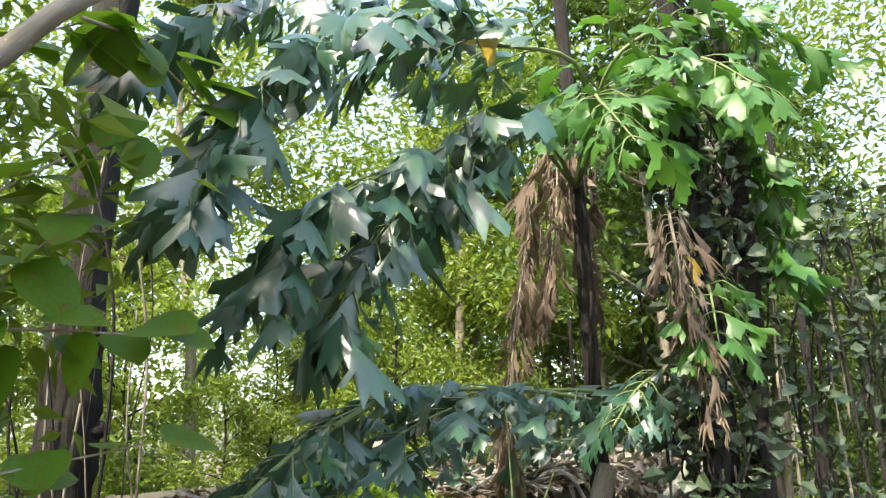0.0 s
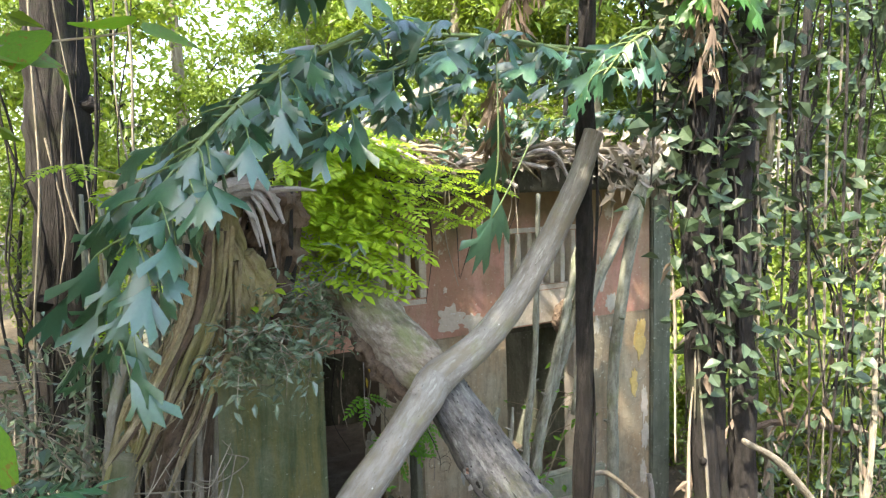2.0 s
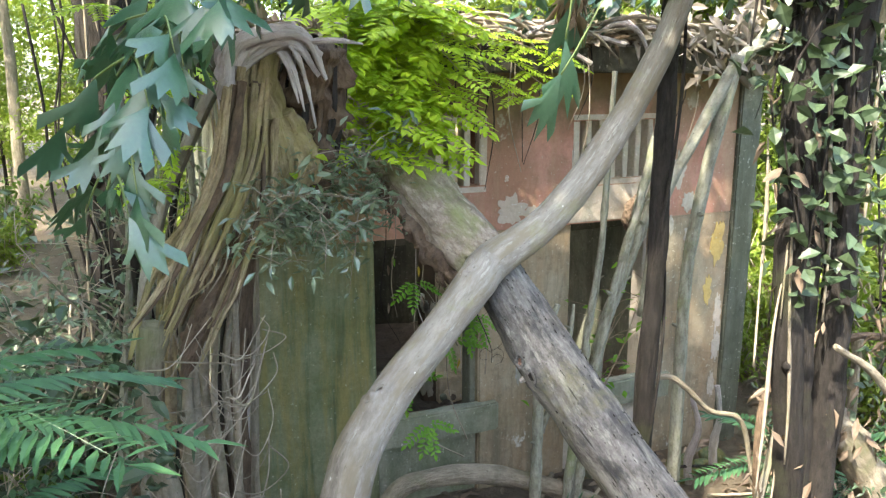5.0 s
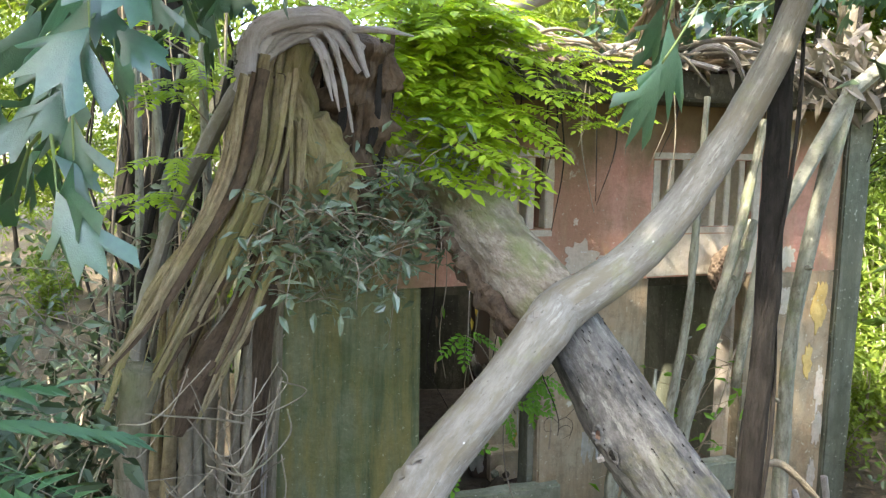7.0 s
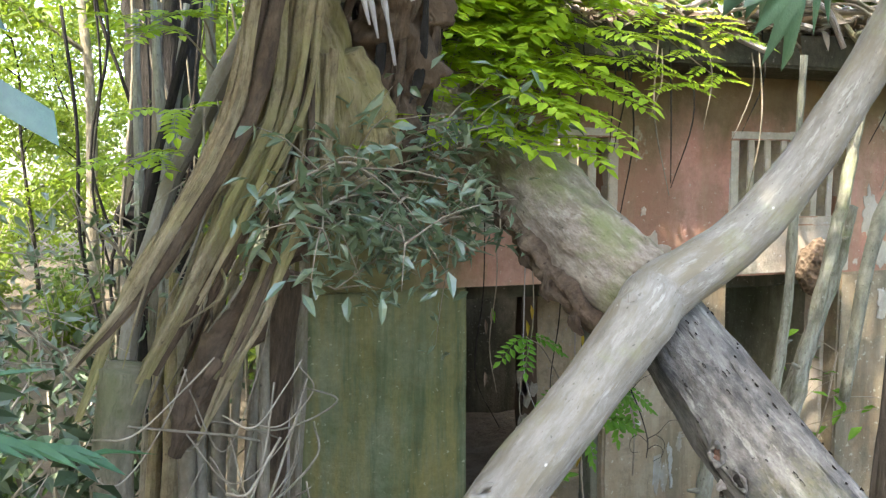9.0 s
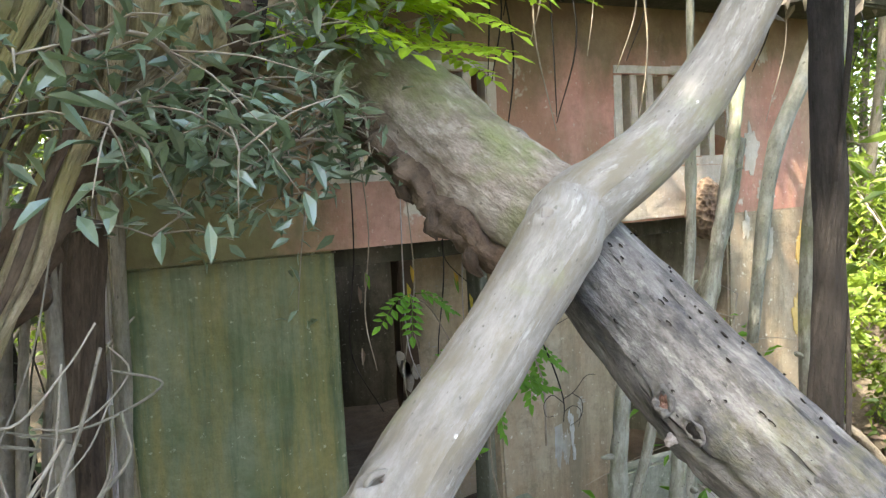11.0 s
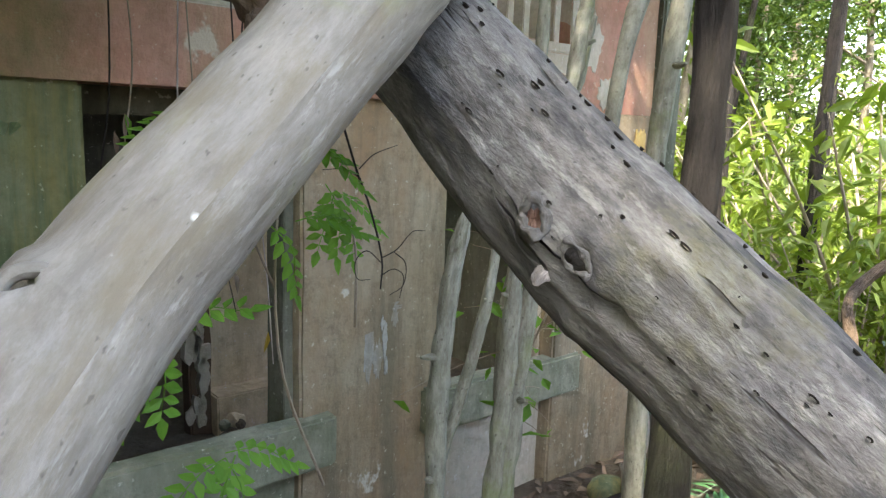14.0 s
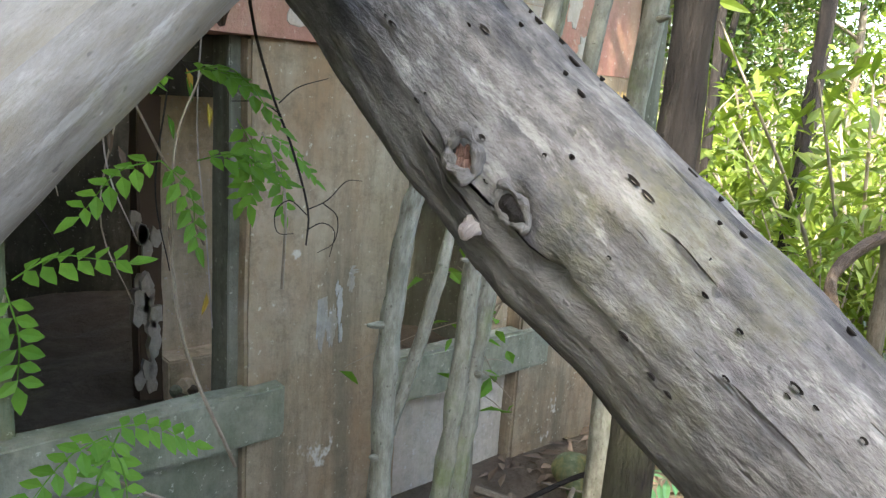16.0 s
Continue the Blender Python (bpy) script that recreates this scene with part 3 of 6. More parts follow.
# ---- trunks and fallen timber ----
def burl(ob, knobs, grooves):
    """Works knots into a trunk's mesh (place, radius, swell, radius and depth of the hollow) and shallow grooves along its grain."""
    me = ob.data
    n = len(me.vertices)
    co = np.empty(n * 3)
    no = np.empty(n * 3)
    me.vertices.foreach_get("co", co)
    me.vertices.foreach_get("normal", no)
    co, no = co.reshape(-1, 3), no.reshape(-1, 3)
    out = co.copy()
    for place, rad, swell, hole, deep in knobs:
        d = np.linalg.norm(co - np.array(place), axis=1)
        jag = np.array([1 + 0.5 * noise.noise(Vector(c) * 28) for c in co[d < rad * 3]])
        near = d < rad * 3
        push = swell * np.exp(-(d[near] * jag / rad) ** 2 * 1.6)
        if hole:
            push -= (deep + swell) * np.exp(-(d[near] * jag / hole) ** 4)
        out[near] += no[near] * push[:, None]
    uv = np.empty(len(me.loops) * 2)
    me.uv_layers[0].data.foreach_get("uv", uv)
    idx = np.empty(len(me.loops), int)
    me.loops.foreach_get("vertex_index", idx)
    vuv = np.zeros((n, 2))
    vuv[idx] = uv.reshape(-1, 2)
    per = max(vuv[:, 0].max(), 1e-3)
    for k in range(n):
        w = vuv[k, 0] / per * 2 * math.pi
        g = noise.noise(Vector((math.cos(w) * 2.6, math.sin(w) * 2.6, vuv[k, 1] * 1.1)) * 2.2)
        h = noise.noise(Vector((math.cos(w) * 7, math.sin(w) * 7, vuv[k, 1] * 3.0)))
        out[k] += no[k] * grooves * (-max(0.0, 0.35 - abs(g)) * 2.2 + h * 0.9)
    me.vertices.foreach_set("co", out.ravel())
    me.update()


RED_ROT = bark("red-brown rotten heart", (0.17, 0.075, 0.05), (0.05, 0.025, 0.018), (0.32, 0.2, 0.15), (12, 8, 1), relief=1.0)
# Near black, so that holes and cracks carry their shade in the colour.
HOLLOW = bark("blackened hollow wood", (0.012, 0.01, 0.008), (0.006, 0.005, 0.004), (0.02, 0.016, 0.013), (12, 8, 1), relief=0.6)

def snap(ob, place):
    """The point of a trunk's surface nearest to a place, and its outward normal."""
    v = min(ob.data.vertices, key=lambda q: (q.co - Vector(place)).length)
    return v.co.copy(), v.normal.copy()


# the smooth leaning trunk, kinked where it crosses the grey one
log_a = tagged(stem("leaning_trunk", [(-0.9, 7.02, 0.1), (-0.831, 7.071, 0.584), (-0.792, 7.085, 1.09), (-0.715, 7.127, 1.5), (-0.488, 7.23, 1.784), (-0.27, 7.27, 1.995), (-0.037, 7.331, 2.211), (0.086, 7.415, 2.28), (0.363, 7.439, 2.428), (0.61, 7.45, 2.649), (0.866, 7.472, 2.961), (1.05, 7.461, 3.269), (1.179, 7.446, 3.583)],
    [0.14, 0.122, 0.114, 0.105, 0.095, 0.086, 0.092, 0.096, 0.083, 0.08, 0.074, 0.068, 0.06], PALE_BARK, sides=56, steps=240, rough=0.04, freq=4.0),
    "smooth grey-beige tree trunk leaning across the front of the ruin", "tree trunk")
SCARS = ((-0.56, 7.19, 1.83), (-0.6, 7.18, 1.765), (-0.08, 7.3, 2.27))
burl(log_a, [(snap(log_a, SCARS[0])[0], 0.05, 0.022, 0.014, 0.03), (snap(log_a, SCARS[1])[0], 0.055, 0.024, 0.012, 0.012), (snap(log_a, SCARS[2])[0], 0.04, 0.026, 0.01, 0.02), (snap(log_a, (0.12, 7.32, 2.38))[0], 0.09, 0.012, 0.0, 0.0), (snap(log_a, (-0.7, 7.03, 1.62))[0], 0.1, 0.016, 0.0, 0.0)], 0.0025)
for place, size in zip(SCARS, (0.013, 0.009, 0.006)):
    p, n = snap(log_a, place)
    stem("knot_scar", [tuple(p - n * 0.02), tuple(p - n * 0.004), tuple(p + n * 0.002)], [size, size * 0.9, size * 0.4], RED_ROT, log_a, "reddish knot scar", sides=12, steps=10, rough=0.4, freq=40)
    stem("scar_lip", [tuple(p + n * 0.004 + Vector((math.cos(w) * size * 1.9, 0, math.sin(w) * size * 1.4))) for w in (0.2, 1.0, 1.8, 2.6, 3.4, 4.2)], [size * 0.3, size * 0.55, size * 0.6, size * 0.6, size * 0.5, size * 0.25], PALE_BARK, log_a, sides=10, steps=26, rough=0.3, freq=30)

# the weathered trunk fallen against the wall, its bark left on the upper end
LOG_B = [(0.76, 5.7, 0.62), (0.69, 5.942, 0.813), (0.592, 6.196, 1.022), (0.471, 6.575, 1.34), (0.297, 7.205, 1.833), (0.172, 7.591, 2.205), (0.02, 7.867, 2.448), (-0.09, 8.08, 2.65), (-0.2, 8.36, 2.86), (-0.28, 8.75, 3.08)]
LOG_R = [0.165, 0.157, 0.15, 0.144, 0.147, 0.134, 0.132, 0.124, 0.112, 0.1]
log_b = tagged(stem("fallen_log", LOG_B, LOG_R, GREY_WOOD, sides=80, steps=300, rough=0.045, freq=3.2, ridges=0.01, seed=2),
    "weathered grey fallen trunk with wormholes, leaning on the wall", "tree trunk")
KNOT_RED, KNOT_HOLE, KNOT_STUB = (0.14, 7.17, 1.845), (0.165, 7.1, 1.803), (0.145, 7.15, 1.77)
HOLE_SPOT = snap(log_b, KNOT_HOLE)
burl(log_b, [(snap(log_b, (0.15, 7.14, 1.82))[0], 0.13, 0.024, 0.0, 0.0), (snap(log_b, KNOT_RED)[0], 0.04, 0.014, 0.0, 0.0), (HOLE_SPOT[0], 0.06, 0.006, 0.02, 0.02), (snap(log_b, (0.2, 7.05, 1.73))[0], 0.05, 0.008, 0.014, 0.022), (snap(log_b, (0.15, 7.08, 1.74))[0], 0.03, 0.0, 0.012, 0.018),
    (snap(log_b, (0.4, 6.55, 1.25))[0], 0.09, 0.004, 0.03, 0.03), (snap(log_b, (0.45, 6.4, 1.15))[0], 0.08, 0.004, 0.026, 0.03), (snap(log_b, (-0.02, 7.8, 2.55))[0], 0.06, 0.02, 0.02, 0.03)], 0.007)


def knot(spot, wide, long, thick, mat, hole, depth, parent, label, turn=0.0):
    """A knot on the fallen trunk: an uneven rim round a dark hollow, set on its surface."""
    d = (Vector(LOG_B[5]) - Vector(LOG_B[4])).normalized()
    p, n = spot
    t = d.cross(n).normalized()
    a, b = d * math.cos(turn) + t * math.sin(turn), t * math.cos(turn) - d * math.sin(turn)
    line = [p + a * long * math.cos(w) * (1 + 0.2 * math.sin(3 * w)) + b * wide * math.sin(w) + n * depth * (1 + 0.5 * math.sin(w * 2 + turn)) for w in [k * math.pi / 6 for k in range(13)]]
    rim = stem("knot_rim", [tuple(q) for q in line], [thick * (1 + 0.4 * math.sin(k * 2.3)) for k in range(13)], mat, parent, label, sides=14, steps=90, rough=0.3, freq=60)
    stem("knot_hollow", [tuple(p - n * 0.03), tuple(p + n * depth * 0.2), tuple(p + n * depth * 0.45)], [wide * 0.9, wide * 0.95, wide * 0.5], hole, parent, sides=18, steps=10, rough=0.45, freq=40)
    return rim


knot(snap(log_b, KNOT_RED), 0.018, 0.026, 0.0075, GREY_WOOD, RED_ROT, 0.006, log_b, "pale knot rim round a red-brown hollow", 0.5)
hole_p, hole_n = HOLE_SPOT
knot((hole_p + hole_n * 0.017, hole_n), 0.014, 0.028, 0.0055, GREY_WOOD, HOLLOW, 0.003, log_b, "grey rim of a dark knothole", 0.15)
run = (Vector(LOG_B[4]) - Vector(LOG_B[3])).normalized()
# Black strip laid over the hole as its shaded opening.
stem("knot_slit", [tuple(hole_p + hole_n * 0.014 + run * w) for w in (-0.024, -0.008, 0.008, 0.022)], [0.006, 0.012, 0.012, 0.005], HOLLOW, log_b, "black strip for the shaded mouth of the knothole", sides=14, steps=20, rough=0.3, freq=40)
p, n = snap(log_b, KNOT_STUB)
stem("bark_stub", [tuple(p - n * 0.01), tuple(p + n * 0.012), tuple(p + n * 0.022 + Vector((0.004, 0, -0.006)))], [0.017, 0.012, 0.004], BLEACHED, log_b, "pale broken stub", sides=12, steps=12, rough=0.5, freq=40)
stem("bark_sheath", [LOG_B[5], (0.1, 7.73, 2.33), LOG_B[6], LOG_B[7], LOG_B[8], LOG_B[9]], [0.138, 0.152, 0.157, 0.15, 0.14, 0.125], OLD_BARK, log_b, "pale flaking bark with green moss", sides=64, steps=150, rough=0.06, freq=7, ridges=0.02, ridge_count=9)
stem("loose_bark", [(0.05, 7.56, 2.06), (-0.06, 7.74, 2.24), (-0.16, 7.92, 2.44), (-0.26, 8.05, 2.58)], [0.015, 0.045, 0.05, 0.04], ROTTEN, log_b, "ragged dark loose bark", sides=26, steps=70, rough=0.4, freq=13, ridges=0.1)
for k, (x, y, z) in enumerate(((0.02, 7.6, 2.1), (-0.04, 7.7, 2.2), (-0.1, 7.8, 2.3), (-0.14, 7.9, 2.4))):
    stem("bark_flap", [(x, y, z), (x - 0.025, y - 0.02, z - 0.05), (x - 0.02 + 0.02 * (k % 2), y - 0.03, z - 0.09)], [0.03, 0.022, 0.004], ROTTEN, log_b, sides=10, steps=14, rough=0.5, freq=20)


def holes(count):
    """Wormholes and short checks: dark sunk pits along the upper side of the fallen trunk."""
    r = random.Random(5)
    a, b = Vector(LOG_B[2]), Vector(LOG_B[5])
    d = (b - a).normalized()
    side = d.cross(Vector((0, 0, 1))).normalized()
    up = side.cross(d)
    heap_v, heap_f = [], []
    for _ in range(count):
        w = r.uniform(-0.3, 2.6)
        n = -side * math.cos(w) * (1 if side.x > 0 else -1) + up * math.sin(w)
        c, n = snap(log_b, a + (b - a) * r.random() + n * 0.147)
        s, l = r.uniform(0.0012, 0.0038), r.uniform(1.0, 4.0)
        t = d.cross(n).normalized()
        i = len(heap_v)
        for k in range(8):
            q = 2 * math.pi * k / 8
            heap_v.append(c + d * math.cos(q) * s * l + t * math.sin(q) * s + n * 0.004)
        heap_v.append(c - n * 0.006)
        heap_f += [(i + 8, i + k, i + (k + 1) % 8) for k in range(8)]
    return link_mesh("worm_damage", heap_v, heap_f, HOLLOW, log_b, "dark wormholes and short cracks", [(0, 0)] * len(heap_v))


holes(170)["kind"] = "stuff"

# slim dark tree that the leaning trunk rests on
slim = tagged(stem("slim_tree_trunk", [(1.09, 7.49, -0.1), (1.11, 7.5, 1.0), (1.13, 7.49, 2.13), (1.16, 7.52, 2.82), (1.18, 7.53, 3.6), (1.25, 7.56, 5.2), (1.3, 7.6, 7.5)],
    [0.07, 0.058, 0.052, 0.05, 0.048, 0.046, 0.04], DARK_BARK, sides=14, steps=60, rough=0.1, freq=5.0), "slim dark tree trunk before the ruin", "tree trunk")
r = random.Random(3)
for k in range(2):
    pts = []
    for i in range(16):
        z = 0.1 + i * 0.3
        w = i * 0.55 + k * 2.6
        pts.append((1.1 + z * 0.02 + 0.062 * math.cos(w), 7.5 + 0.062 * math.sin(w), z))
    stem("climbing_vine", pts, [0.009], DARK_BARK, slim, sides=6, steps=64, rough=0.1)


def lean(name, pts, radii, mat, label, cat="tree stem", group="", sides=10, **kw):
    ob = tagged(stem(name, pts, radii, mat, sides=sides, **kw), label, cat, group)
    c = spline(pts, 24)
    r = random.Random(int(pts[0][0] * 100) + len(pts))
    for k in (7, 12, 17):
        o, w = Vector(c[k]), r.uniform(0, 6.28)
        d = Vector((math.cos(w), math.sin(w) * 0.5 - 0.3, r.uniform(0.1, 0.6))).normalized()
        q = radii[min(len(radii) - 1, k * len(radii) // 24)]
        stem("branch_stub", [tuple(o), tuple(o + d * q * 1.3), tuple(o + d * (q * 1.3 + r.uniform(0.015, 0.05)))], [q * 0.45, q * 0.34, q * 0.16], mat, ob, sides=8, steps=8, rough=0.25, freq=20)
    return ob


# lichen-spotted stems in front of the second window
for pts, rad in (
    ([(0.78, 8.15, -0.05), (0.82, 8.18, 0.7), (0.84, 8.2, 1.21), (0.9, 8.2, 1.6), (0.97, 8.22, 1.75)], [0.042, 0.038, 0.034, 0.03, 0.02]),
    ([(1.02, 8.2, -0.05), (1.1, 8.2, 0.62), (1.16, 8.2, 1.2), (1.2, 8.22, 1.55), (1.3, 8.25, 2.1), (1.38, 8.3, 3.2)], [0.04, 0.034, 0.03, 0.027, 0.024, 0.016]),
    ([(1.12, 8.25, -0.05), (1.2, 8.24, 0.62), (1.32, 8.26, 1.35), (1.55, 8.35, 1.95), (1.78, 8.45, 2.5), (1.95, 8.5, 3.1)], [0.046, 0.04, 0.036, 0.034, 0.03, 0.024]),
    ([(0.86, 8.2, 0.9), (0.95, 8.16, 1.25), (1.02, 8.15, 1.55), (1.06, 8.18, 1.75)], [0.022, 0.02, 0.018, 0.01]),
    ([(1.48, 8.5, 0.3), (1.52, 8.55, 1.26), (1.7, 8.58, 1.7), (1.9, 8.6, 2.15), (2.0, 8.6, 2.5)], [0.05, 0.042, 0.038, 0.036, 0.03])):
    lean("lichen_stem", pts, rad, LICHEN, "slender lichen-spotted stem standing before the window", group="lichen stems", sides=14, steps=60, rough=0.16, freq=9)

# pale forked tree standing against the ochre pilaster
for pts, rad in (
    ([(1.93, 8.15, -0.05), (1.95, 8.18, 1.0), (1.97, 8.2, 1.85), (2.07, 8.2, 2.5), (2.2, 8.2, 3.05), (2.27, 8.2, 3.3)], [0.05, 0.045, 0.042, 0.045, 0.05, 0.045]),
    ([(1.6, 8.2, 1.6), (1.73, 8.2, 2.35), (1.95, 8.2, 2.75), (2.11, 8.2, 3.01), (2.27, 8.2, 3.25), (2.48, 8.2, 3.42), (2.75, 8.2, 3.75)], [0.025, 0.035, 0.038, 0.045, 0.045, 0.04, 0.03])):
    lean("forked_stem", pts, rad, LICHEN, "pale leaning stem of a forked tree beside the pilaster", group="forked stems", sides=12, steps=36, rough=0.08, freq=5)

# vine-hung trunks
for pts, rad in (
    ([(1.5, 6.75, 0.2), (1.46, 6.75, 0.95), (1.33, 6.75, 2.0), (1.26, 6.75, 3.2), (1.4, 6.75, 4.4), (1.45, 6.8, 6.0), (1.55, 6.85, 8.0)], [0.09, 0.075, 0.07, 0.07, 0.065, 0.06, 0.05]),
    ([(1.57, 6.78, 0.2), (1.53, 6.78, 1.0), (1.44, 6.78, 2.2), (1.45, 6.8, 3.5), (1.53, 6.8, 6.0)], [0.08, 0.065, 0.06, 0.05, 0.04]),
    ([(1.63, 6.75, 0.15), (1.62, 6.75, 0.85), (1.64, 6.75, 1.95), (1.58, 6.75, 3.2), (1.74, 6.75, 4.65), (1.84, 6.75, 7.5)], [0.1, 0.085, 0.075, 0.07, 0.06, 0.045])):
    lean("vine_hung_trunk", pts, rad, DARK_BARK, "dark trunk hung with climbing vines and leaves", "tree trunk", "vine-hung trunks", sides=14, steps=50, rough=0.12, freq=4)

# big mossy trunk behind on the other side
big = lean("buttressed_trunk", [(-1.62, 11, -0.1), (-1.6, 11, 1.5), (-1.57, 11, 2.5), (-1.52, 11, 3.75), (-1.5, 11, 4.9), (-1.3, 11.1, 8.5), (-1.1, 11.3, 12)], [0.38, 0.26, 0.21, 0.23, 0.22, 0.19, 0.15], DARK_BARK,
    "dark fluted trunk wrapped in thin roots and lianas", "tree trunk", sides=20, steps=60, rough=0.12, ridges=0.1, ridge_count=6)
r = random.Random(11)
for k in range(15):
    x, y, w = r.uniform(-2.0, -1.1), r.uniform(10.5, 10.85), r.uniform(-0.25, 0.25)
    z1 = r.uniform(3.6, 6.5)
    pts = [(x + w * (i / 5) + r.uniform(-0.13, 0.13), y, 0.1 + (z1 - 0.1) * i / 5) for i in range(6)]
    stem("liana", pts, [r.uniform(0.006, 0.015)], r.choice((BROWN_BARK, DARK_BARK, DARK_BARK)), big, sides=6, steps=24, rough=0.1)


# ---- forest ----
def branching(height, crown_low, spread, seed, mat_trunk, mat_leaf, leaf, per_tip, limbs=12, r0=0.09):
    """A tree: tapered trunk, limbs, and clumps of leaves at the twig ends."""
    r = random.Random(seed)
    tree = empty("forest_tree")
    lean_x, lean_y = r.uniform(-0.5, 0.5), r.uniform(-0.5, 0.5)
    spine = [(lean_x * (k / 5) ** 2 + r.uniform(-0.05, 0.05) * k, lean_y * (k / 5) ** 2 + r.uniform(-0.05, 0.05) * k, height * k / 5 - 0.2) for k in range(6)]
    heap = Heap().add(tube(spine, [r0 * (1 - 0.75 * k / 5) for k in range(6)], 10, 26, 0.1))
    c = spline(spine, 40)
    tips = []
    for k in range(limbs):
        h = crown_low + (1 - crown_low) * (k + r.random()) / limbs
        o = c[min(39, int(h * 39))]
        w = r.uniform(0, 2 * math.pi)
        L = spread * (1.15 - 0.7 * (h - crown_low) / (1 - crown_low)) * r.uniform(0.6, 1.2)
        d = np.array([math.cos(w), math.sin(w), r.uniform(0.1, 0.7)])
        limb = [o, o + d * L * 0.4 + (0, 0, 0.05), o + d * L * 0.75, o + d * L + (0, 0, -0.12 * L)]
        heap.add(tube(limb, [r0 * 0.35, r0 * 0.25, r0 * 0.15, r0 * 0.06], 6, 10, 0.1))
        q = spline(limb, 9)
        for j in range(3, 9):
            for _ in range(2):
                e = q[j] + np.array([r.gauss(0, 1), r.gauss(0, 1), r.gauss(0, 0.6)]) * 0.2 * L
                tips.append(e)
                if r.random() < 0.4:
                    heap.add(tube([q[j], (q[j] + e) / 2 + (0, 0, 0.04), e], [r0 * 0.08, r0 * 0.06, r0 * 0.03], 4, 4, 0))
    heap.link("trunk", mat_trunk, tree)
    leaf_cloud("crown", tips, per_tip, (0.2, 0.2, 0.14), leaf, mat_leaf, tree, plain=True)
    return tree


def scatter(kinds, places, label, cat, group, low=0.85, high=1.2, seed=1):
    """Stands copies of the kinds at the places, turned and sized at random."""
    r = random.Random(seed)
    first = set()
    for k, (x, y) in enumerate(places):
        ob = kinds[k % len(kinds)]
        s = r.uniform(low, high)
        m = Matrix.Translation((x, y, level(x, y) - 0.05)) @ Matrix.Rotation(r.uniform(0, 6.28), 4, "Z")
        if ob.name not in first:
            first.add(ob.name)
            o = ob
            o.scale = (s, s, s)
            o.matrix_basis = m @ Matrix.Diagonal((s, s, s, 1))
        else:
            o = copy_thing(ob, m)
            o.scale = (s, s, s)
        tagged(o, label, cat, group)


def spots(count, seed, x0, x1, y0, y1, apart, clear):
    r = random.Random(seed)
    out = []
    for _ in range(count * 60):
        x, y = r.uniform(x0, x1), r.uniform(y0, y1)
        if any(a < x < b and c < y < d for a, b, c, d in clear) or any((x - p) ** 2 + (y - q) ** 2 < apart ** 2 for p, q in out):
            continue
        out.append((x, y))
        if len(out) == count:
            break
    return out


HOUSE = (-1.7, 4.2, 8.2, 13.6)
CLEAR = (-3.6, 2.6, -1.5, 9.0)
SIGHT = (2.4, 3.3, 6.0, 9.5)
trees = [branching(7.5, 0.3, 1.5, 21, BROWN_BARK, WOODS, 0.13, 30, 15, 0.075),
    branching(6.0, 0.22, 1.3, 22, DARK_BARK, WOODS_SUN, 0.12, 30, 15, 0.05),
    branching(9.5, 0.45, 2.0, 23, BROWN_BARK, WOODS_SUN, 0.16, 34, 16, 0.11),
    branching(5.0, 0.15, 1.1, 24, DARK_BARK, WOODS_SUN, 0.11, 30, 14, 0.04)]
glades = ((3.2, 7.5, 5.5, 12.0), (-5.5, -1.8, 9.0, 15.0))
places = [(x, y + 14) if any(a < x < b and c < y < d for a, b, c, d in glades) else (x, y) for x, y in spots(64, 3, -14, 18, 5.5, 27, 1.25, (HOUSE, CLEAR, SIGHT))]
scatter(trees, places, "slender forest tree with a ragged leafy crown", "tree", "forest trees", seed=4)
# Those left of x = -3 are added beside the view to keep sun off the logs.
for x, y, k in ((6.2, 13.5, 2), (8.2, 14.5, 2), (6.8, 15.5, 0), (9.5, 13.2, 2), (-3.2, 8.0, 2), (-3.9, 6.3, 2), (-4.4, 5.3, 2), (-4.0, 7.0, 2), (-3.7, 5.7, 2)):
    copy_thing(trees[k], Matrix.Translation((x, y, level(x, y) - 0.05)) @ Matrix.Rotation(x * 3, 4, "Z"))
for x, y, s in ((5.5, 17, 1.3), (7, 16, 1.2), (0.6, 18.0, 1.4)):
    o = copy_thing(trees[2], Matrix.Translation((x, y, level(x, y) - 0.05)) @ Matrix.Rotation(x * 2, 4, "Z"))
    o.scale = (s, s, s)
tall = branching(10.5, 0.45, 2.2, 25, BROWN_BARK, WOODS, 0.17, 40, 18, 0.09)
scatter([tall], [(5.6, 11.6), (7.0, 12.8), (8.4, 12.2)], "tall forest tree with a dense dark green crown", "tree", "tall forest trees", 0.9, 1.15, 9)
r = random.Random(77)
for k, (x, y) in enumerate(((4.6, 8.7), (5.6, 9.9), (6.9, 9.6), (5.2, 11.6), (7.8, 11.2), (4.4, 12.2), (8.6, 9.4), (6.1, 12.9), (9.4, 12.0), (5.0, 7.4))):
    h, a, b = r.uniform(5, 8), r.uniform(-0.5, 0.5), r.uniform(-0.4, 0.4)
    tagged(stem("slender_trunk", [(x, y, level(x, y) - 0.1), (x + a * 0.2, y + b * 0.3, h * 0.35), (x + a * 0.7, y + b, h * 0.7), (x + a, y + b, h)], [r.uniform(0.035, 0.065), 0.042, 0.035, 0.02], DARK_BARK, sides=9, steps=24, rough=0.1), "slender dark forest trunk", "tree trunk", "slender trunks")
behind = spots(7, 9, -10, 10, -14, -5, 3.5, (CLEAR,))
